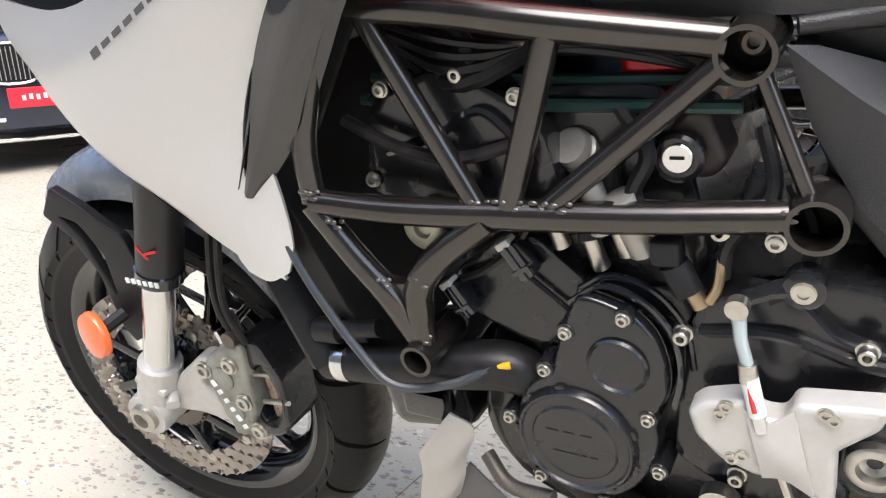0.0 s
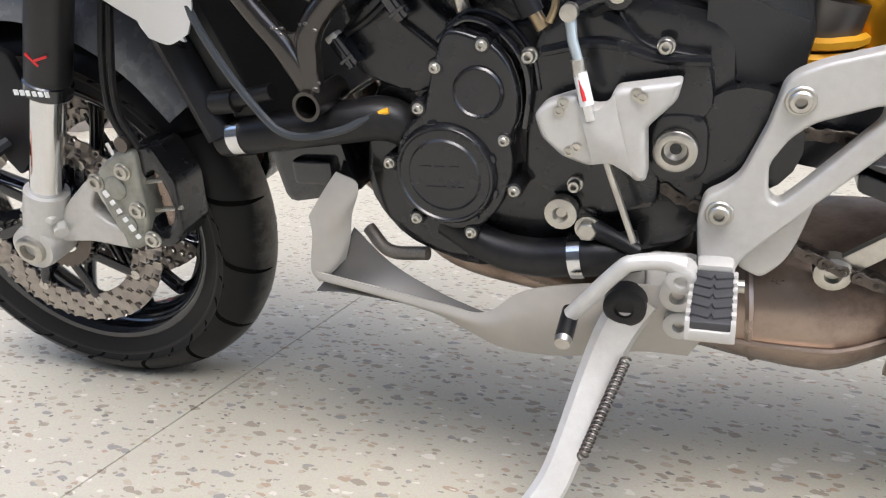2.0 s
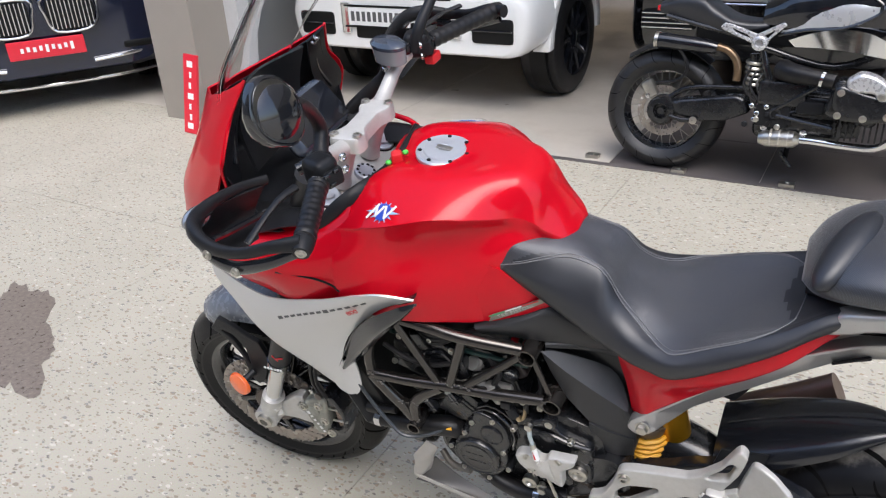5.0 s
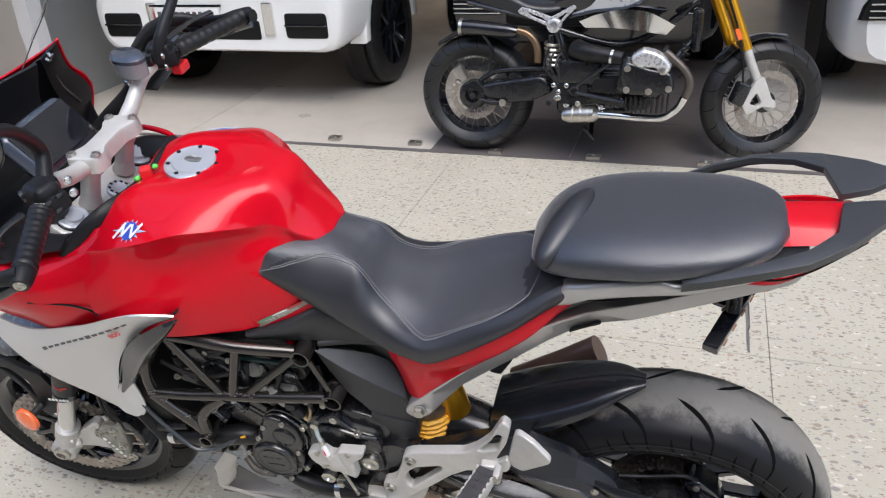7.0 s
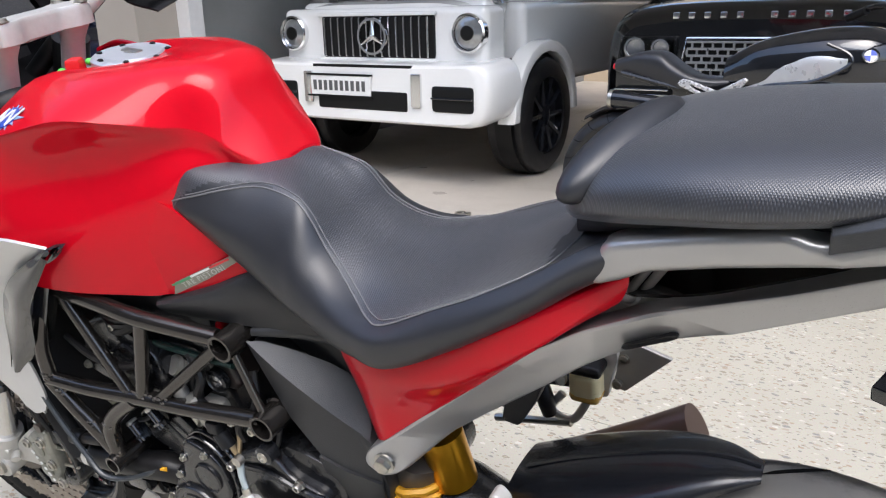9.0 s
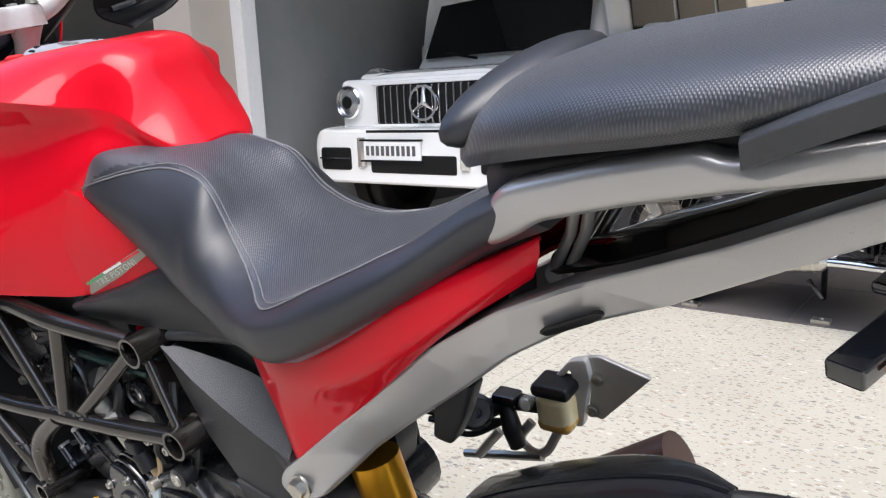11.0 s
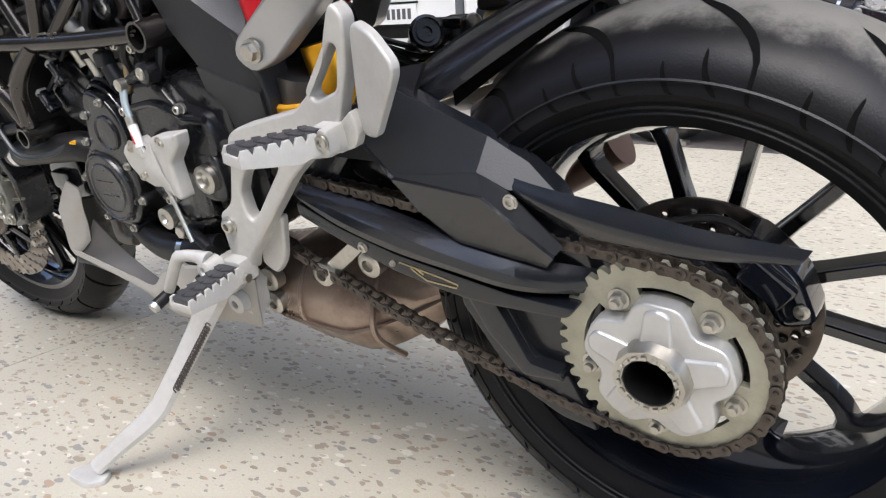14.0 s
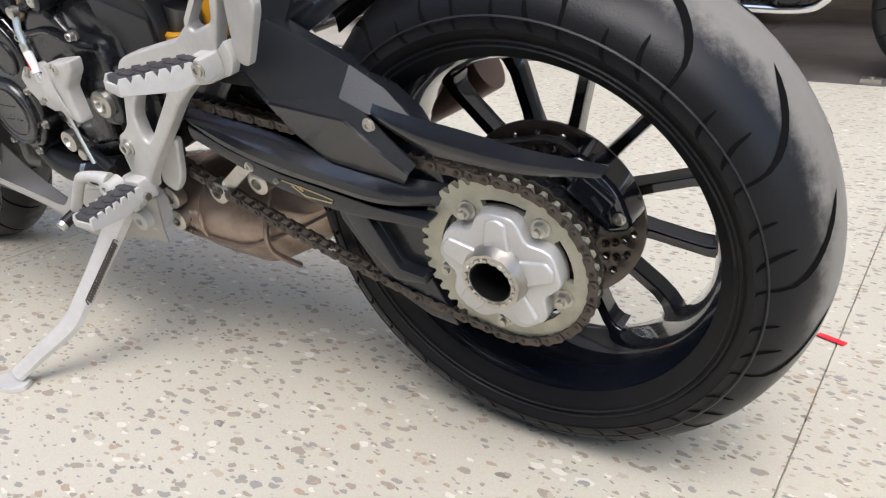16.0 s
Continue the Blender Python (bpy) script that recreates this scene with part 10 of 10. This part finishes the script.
    eng = part("engine", join(box((0.66, 0, 0.36), (0.40, 0.30, 0.24), 0.04, seg=3), box((0.86, 0, 0.40), (0.16, 0.26, 0.26), 0.04, seg=3), box((0.52, -0.10, 0.36), (0.12, 0.08, 0.10), 0.02)), ENGINE, b, "black boxer engine")
    cyl = part("cylinder", box((0.90, -0.25, 0.475), (0.22, 0.17, 0.17), 0.030, Matrix.Rotation(radians(12), 4, "Y"), 3), ENGINE, eng)
    part("valve_cover", plate([(0.806, 0.545), (0.829, 0.568), (0.936, 0.535), (1.041, 0.514), (1.056, 0.434), (1.030, 0.412), (0.957, 0.404), (0.843, 0.404), (0.807, 0.474)], -0.31, -0.375, 0.020, corner=0.02, seg=3), ENGINE, cyl, "black valve cover")
    part("cover_plate", plate([(0.850, 0.585), (0.901, 0.622), (0.960, 0.610), (1.005, 0.585), (1.037, 0.541), (1.015, 0.500), (0.985, 0.497), (0.965, 0.535), (0.890, 0.530), (0.856, 0.550)], -0.30, -0.380, 0.018, corner=0.014, seg=3), PALE_CAST, cyl, "bright metal rocker cover")
    for x, z in ((0.838, 0.530), (0.838, 0.430), (1.030, 0.440), (0.940, 0.425), (0.995, 0.525)):
        part("cover_bolt", bolt((x, -0.374 if z < 0.5 or x < 0.9 else -0.380, z), 0.013, 0.008), STEEL, cyl)
    for k in range(9):
        part("cooling_fin", box((0.835 + 0.024 * k, -0.25, 0.350), (0.007, 0.16, 0.075), 0.001, None), ENGINE, cyl)
    for x, z in ((0.60, 0.375), (0.70, 0.29), (0.55, 0.27), (0.66, 0.47), (0.48, 0.40), (0.52, 0.30), (0.735, 0.42), (0.80, 0.33)):
        part("engine_bolt", bolt((x, -0.160, z), 0.013, 0.010), POLISHED, eng)
    part("starter_cover", box((0.58, -0.16, 0.47), (0.22, 0.05, 0.12), 0.02, None, 2), ENGINE, eng)
    part("gearbox_plate", box((0.55, -0.158, 0.36), (0.16, 0.03, 0.11), 0.012, None, 2), PLASTIC, eng)
    for k in range(5):
        part("fitting", join(lathe([(0.014, 0), (0.014, 0.02), (0.008, 0.024)], (0.43 + 0.05 * k, -0.16, 0.31 + 0.028 * (k % 3)), (0, -1, 0), 12)), STEEL if k % 2 else PLASTIC, eng)
    for pts in ([(0.564, -0.17, 0.396), (0.727, -0.19, 0.518)], [(0.569, -0.17, 0.366), (0.690, -0.19, 0.350), (0.822, -0.22, 0.336)]):
        part("side_brace", tube(pts, 0.012, 8), ENGINE, eng)
    part("pivot_cover", lathe([(0.030, 0), (0.030, 0.02), (0.024, 0.026), (0.016, 0.026), (0.014, 0.012), (0, 0.012)], (0.562, -0.155, 0.372), (0, -1, 0), 24, ends=False), ENGINE, eng)
    part("electric_box", box((0.712, -0.165, 0.415), (0.120, 0.04, 0.060), 0.008), PLASTIC, eng)
    for k in range(4):
        part("engine_hose", tube([(0.43 + 0.02 * k, -0.13, 0.60 - 0.03 * k), (0.40 + 0.03 * k, -0.16, 0.50), (0.46 + 0.02 * k, -0.17, 0.42), (0.50 + 0.03 * k, -0.15, 0.34)], 0.006, 7, smooth=5), RUBBER, eng)
    for p in ((0.452, -0.165, 0.40), (0.478, -0.165, 0.365), (0.470, -0.165, 0.335), (0.520, -0.170, 0.40)):
        part("hose_end", lathe([(0.012, 0), (0.012, 0.014), (0.007, 0.018)], p, (0.1, -1, 0.2), 12), POLISHED, eng)
    part("crash_bar", tube([(1.000, -0.31, 0.600), (1.091, -0.31, 0.519), (1.121, -0.31, 0.454), (1.105, -0.30, 0.390)], 0.020, 12, smooth=5), DARK_DISC, b)
    ex = part("exhaust_pipe", tube([(1.105, -0.30, 0.390), (1.075, -0.28, 0.330), (1.010, -0.25, 0.275), (0.900, -0.22, 0.262), (0.737, -0.20, 0.265), (0.660, -0.19, 0.262)], [0.020, 0.019, 0.018, 0.018, 0.018, 0.018], 14, smooth=5), CHROME, b, "chrome exhaust pipe")
    part("catalyst", tube([(0.690, -0.19, 0.264), (0.668, -0.19, 0.263), (0.540, -0.18, 0.252), (0.505, -0.18, 0.250)], [0.022, 0.040, 0.040, 0.026], 20), STEEL, ex)
    for x in (0.640, 0.600, 0.560):
        part("cat_band", tube([(x, -0.1865, 0.2595), (x + 0.006, -0.187, 0.260)], 0.0425, 20), BARE_ALU, ex)
    part("rise_pipe", tube([(0.247, -0.11, 0.664), (0.300, -0.11, 0.648), (0.340, -0.11, 0.610), (0.356, -0.11, 0.560), (0.356, -0.11, 0.505)], 0.019, 12, smooth=6), BRONZE, ex)
    part("silencer", tube([(0.250, -0.12, 0.656), (0.200, -0.12, 0.663), (0.000, -0.12, 0.680), (-0.050, -0.12, 0.682)], [0.026, 0.036, 0.040, 0.040], 20), GLOSS, ex)
    part("silencer_ring", tube([(-0.040, -0.12, 0.681), (-0.058, -0.12, 0.682)], 0.0425, 20), STEEL, ex)
    part("silencer_mouth", lathe([(0.030, 0), (0.030, 0.002)], (-0.0585, -0.12, 0.682), (-1, 0, 0), 18), DARK, ex)
    part("intake_snorkel", tube([(0.80, -0.22, 0.550), (0.74, -0.21, 0.558), (0.614, -0.18, 0.571), (0.56, -0.14, 0.58)], [0.034, 0.036, 0.046, 0.05], 16, smooth=4), RUBBER, b)
    part("snorkel_clip", tube([(0.755, -0.213, 0.556), (0.742, -0.211, 0.558)], 0.040, 18), POLISHED, b)
    fr = part("frame", join(tube([(1.18, 0, 0.86), (1.0, -0.07, 0.70), (0.78, -0.10, 0.60), (0.50, -0.12, 0.66), (0.40, -0.12, 0.70)], 0.018, 10, smooth=4), tube([(0.455, -0.12, 0.68), (0.516, -0.13, 0.49), (0.562, -0.14, 0.372)], 0.018, 10), tube([(1.12, -0.03, 0.62), (0.98, -0.10, 0.46)], 0.015, 8), tube([(0.40, -0.11, 0.71), (0.16, -0.10, 0.76), (-0.02, -0.09, 0.80)], 0.013, 8), tube([(0.86, -0.16, 0.46), (0.62, -0.16, 0.38), (0.54, -0.15, 0.33)], 0.010, 8)), ENGINE, b, "black tube frame")
    part("hanger_cover", plate([(0.255, 0.762), (0.275, 0.782), (0.307, 0.778), (0.428, 0.735), (0.540, 0.795), (0.556, 0.782), (0.486, 0.712), (0.474, 0.672), (0.430, 0.664), (0.412, 0.690), (0.270, 0.748)], -0.125, -0.147, 0.006, holes=[[(0.310, 0.758), (0.385, 0.730), (0.405, 0.712), (0.330, 0.740)], [(0.462, 0.730), (0.510, 0.758), (0.474, 0.716)]]), PALE_CAST, fr, "silver cast bracket with a round eye")
    part("hanger_eye", lathe([(0.034, 0), (0.034, 0.02), (0.026, 0.024), (0.018, 0.024), (0.015, 0.0), (0, 0)], (0.444, -0.138, 0.694), (0, -1, 0), 22, ends=False), PALE_CAST, fr)
    sh = part("rear_shock", tube([(0.425, -0.10, 0.640), (0.442, -0.10, 0.440)], 0.022, 12), ENGINE, b)
    part("coil_spring", tube([(0.428 + 0.00022 * k + 0.036 * math.cos(k * 0.6), -0.10 + 0.036 * math.sin(k * 0.6), 0.615 - 0.0024 * k) for k in range(60)], 0.0085, 6), STEEL, sh)
    tk = part("fuel_tank", half_loft([
        (0.44, ((0, 0.88), (-0.07, 0.87), (-0.10, 0.82), (-0.10, 0.78), (-0.08, 0.76))),
        (0.58, ((0, 0.955), (-0.09, 0.945), (-0.150, 0.89), (-0.150, 0.79), (-0.11, 0.73))),
        (0.80, ((0, 1.005), (-0.11, 0.985), (-0.180, 0.91), (-0.175, 0.79), (-0.13, 0.71))),
        (0.98, ((0, 1.010), (-0.11, 0.985), (-0.170, 0.91), (-0.160, 0.80), (-0.12, 0.73))),
        (1.10, ((0, 0.975), (-0.07, 0.955), (-0.105, 0.89), (-0.10, 0.82), (-0.08, 0.79)))], 5, 5), GLOSS, b, "gloss black fuel tank with silver side panel")
    part("knee_panel", patch([[(0.52, -0.115, 0.735), (0.62, -0.155, 0.77), (0.74, -0.182, 0.785), (0.84, -0.188, 0.80), (0.92, -0.186, 0.85)], [(0.55, -0.120, 0.775), (0.64, -0.162, 0.83), (0.75, -0.184, 0.86), (0.84, -0.190, 0.87), (0.92, -0.182, 0.88)], [(0.58, -0.124, 0.80), (0.69, -0.150, 0.90), (0.77, -0.165, 0.925), (0.84, -0.168, 0.925), (0.90, -0.165, 0.905)]], 5, 5, 0.005), mat("pale_silver_paint", (0.62, 0.63, 0.64), 0.3, 0.5, 0.4), tk, "silver knee panel")
    part("knee_edge", tube([(0.52, -0.118, 0.733), (0.64, -0.164, 0.765), (0.80, -0.188, 0.785), (0.92, -0.188, 0.845), (0.925, -0.182, 0.89), (0.84, -0.170, 0.932)], 0.008, 8, smooth=5), GLOSS, tk)
    part("side_trim", patch([[(0.57, -0.150, 0.715), (0.67, -0.182, 0.755), (0.78, -0.192, 0.775), (0.90, -0.190, 0.765), (1.03, -0.165, 0.70)], [(0.60, -0.145, 0.685), (0.70, -0.178, 0.690), (0.80, -0.188, 0.685), (0.90, -0.186, 0.672), (0.99, -0.165, 0.655)]], 6, 5, 0.006), CHROME, tk, "brushed silver intake cover")
    roundel((0.995, -0.166, 0.888), (0.25, -1, 0.35), 0.032, tk)
    part("seat", half_loft([(-0.06, ((0, 0.865), (-0.06, 0.86), (-0.08, 0.84), (-0.07, 0.81))), (0.05, ((0, 0.900), (-0.08, 0.890), (-0.105, 0.86), (-0.09, 0.79))), (0.15, ((0, 0.905), (-0.09, 0.892), (-0.120, 0.85), (-0.10, 0.76))), (0.22, ((0, 0.860), (-0.095, 0.85), (-0.130, 0.81), (-0.11, 0.745))), (0.32, ((0, 0.805), (-0.10, 0.80), (-0.135, 0.775), (-0.12, 0.735))), (0.46, ((0, 0.800), (-0.08, 0.795), (-0.11, 0.77), (-0.09, 0.745))), (0.56, ((0, 0.86), (-0.05, 0.85), (-0.07, 0.82), (-0.06, 0.79)))], 5, 5), VINYL, b, "black humped seat")
    part("tail_lamp", box((-0.075, 0, 0.83), (0.03, 0.06, 0.03), 0.010), LENS_RED, b)
    fd = Vector((-0.41, 0, 0.91)).normalized()
    for y in (-0.10, 0.10):
        a = R + Vector((-0.02, y, 0))
        lg = part("fork_leg", tube([a + fd * 0.30, a + fd * 0.80], 0.028, 16), GOLD, b, "gold upside-down fork leg")
        part("fork_slider", tube([a + fd * 0.04, a + fd * 0.31], 0.022, 14), ALU, lg)
        part("fork_foot", plate([(1.44, 0.30), (1.36, 0.26), (1.33, 0.32), (1.39, 0.43), (1.43, 0.45), (1.48, 0.34), (1.50, 0.29)], y - 0.004, y - 0.03, 0.005, corner=0.012, holes=[[(1.40, 0.30), (1.37, 0.32), (1.40, 0.37), (1.43, 0.32)]]), ALU, lg)
        part("clamp_ring", tube([a + fd * 0.60, a + fd * 0.63], 0.034, 16), ALU, lg)
        part("caliper", box((1.32, y - 0.02, 0.37), (0.07, 0.06, 0.11), 0.015, Matrix.Rotation(radians(20), 4, "Y")), ENGINE, b)
    part("front_guard", patch([[R + Vector((q * math.cos(radians(a)), y, q * math.sin(radians(a)))) for y, q in ((-0.055, 0.32), (0, 0.335), (0.055, 0.32))] for a in (140, 118, 96, 75)], 4, 4, 0.004), GLOSS, b, "black front mudguard")
    part("reflector", box((1.275, -0.135, 0.655), (0.022, 0.01, 0.055), 0.003, Matrix.Rotation(radians(-24), 4, "Y")), ORANGE, b, "orange reflector")
    part("steering_damper_spring", tube([(1.085 + 0.018 * math.cos(k * 0.8), -0.10 + 0.018 * math.sin(k * 0.8), 0.62 - 0.004 * k) for k in range(45)], 0.005, 5), RUBBER, b)
    hl = part("headlight", lathe([(0.0, -0.10), (0.06, -0.09), (0.085, -0.04), (0.09, 0.0), (0.085, 0.012)], (1.36, 0, 0.93), (1, 0, 0), 32), GLOSS, b, "round black headlight")
    part("headlight_glass", lathe([(0.082, 0.012), (0.05, 0.022), (0, 0.026)], (1.36, 0, 0.93), (1, 0, 0), 32, ends=False), HEADLAMP, hl)
    part("handlebar", tube([(0.98, -0.40, 1.06), (1.05, -0.25, 1.10), (1.13, -0.10, 1.07), (1.13, 0.10, 1.07), (1.05, 0.25, 1.10), (0.98, 0.40, 1.06)], 0.012, 10, smooth=4), ENGINE, b)
    for s in (-1, 1):
        part("grip", tube([(0.98, 0.40 * s, 1.06), (1.02, 0.30 * s, 1.085)], 0.018, 12), RUBBER, b)
    for k in range(2):
        part("front_hose", tube([(1.13, -0.05, 1.02), (1.20, -0.12 - 0.01 * k, 0.85), (1.30, -0.13, 0.60), (1.33, -0.12, 0.42)], 0.005, 6, smooth=5), RUBBER, b)
    part("side_stand", tube([(0.62, 0.12, 0.20), (0.60, 0.24, 0.045)], 0.013, 8), ENGINE, b)
    part("centre_stand", tube([(0.60, -0.08, 0.17), (0.66, -0.09, 0.10)], 0.010, 8), ENGINE, b)
    for x in (0.50, 0.20):
        part("footpeg", tube([(x + 0.04, -0.15, 0.325 + (0.12 if x < 0.4 else 0)), (x + 0.04, -0.23, 0.33 + (0.12 if x < 0.4 else 0))], 0.012, 8), RUBBER, b)
    part("radiator_hose", tube([(1.0, -0.12, 0.60), (0.95, -0.15, 0.52), (0.88, -0.18, 0.50)], 0.012, 8, smooth=4), RUBBER, b)
    part("fairing_bracket", box((1.13, 0, 0.66), (0.05, 0.16, 0.20), 0.02), ENGINE, b)
    turn = Matrix.Translation(R + fd * 0.6) @ Matrix.Rotation(radians(20), 4, "Z") @ Matrix.Translation(-(R + fd * 0.6))
    for ob in list(b.children):
        if ob.name.split(".")[0] in ("front_wheel", "fork_leg", "caliper", "front_guard", "reflector", "headlight", "handlebar", "grip", "front_hose"):
            ob.matrix_basis = turn @ ob.matrix_basis


roadster()
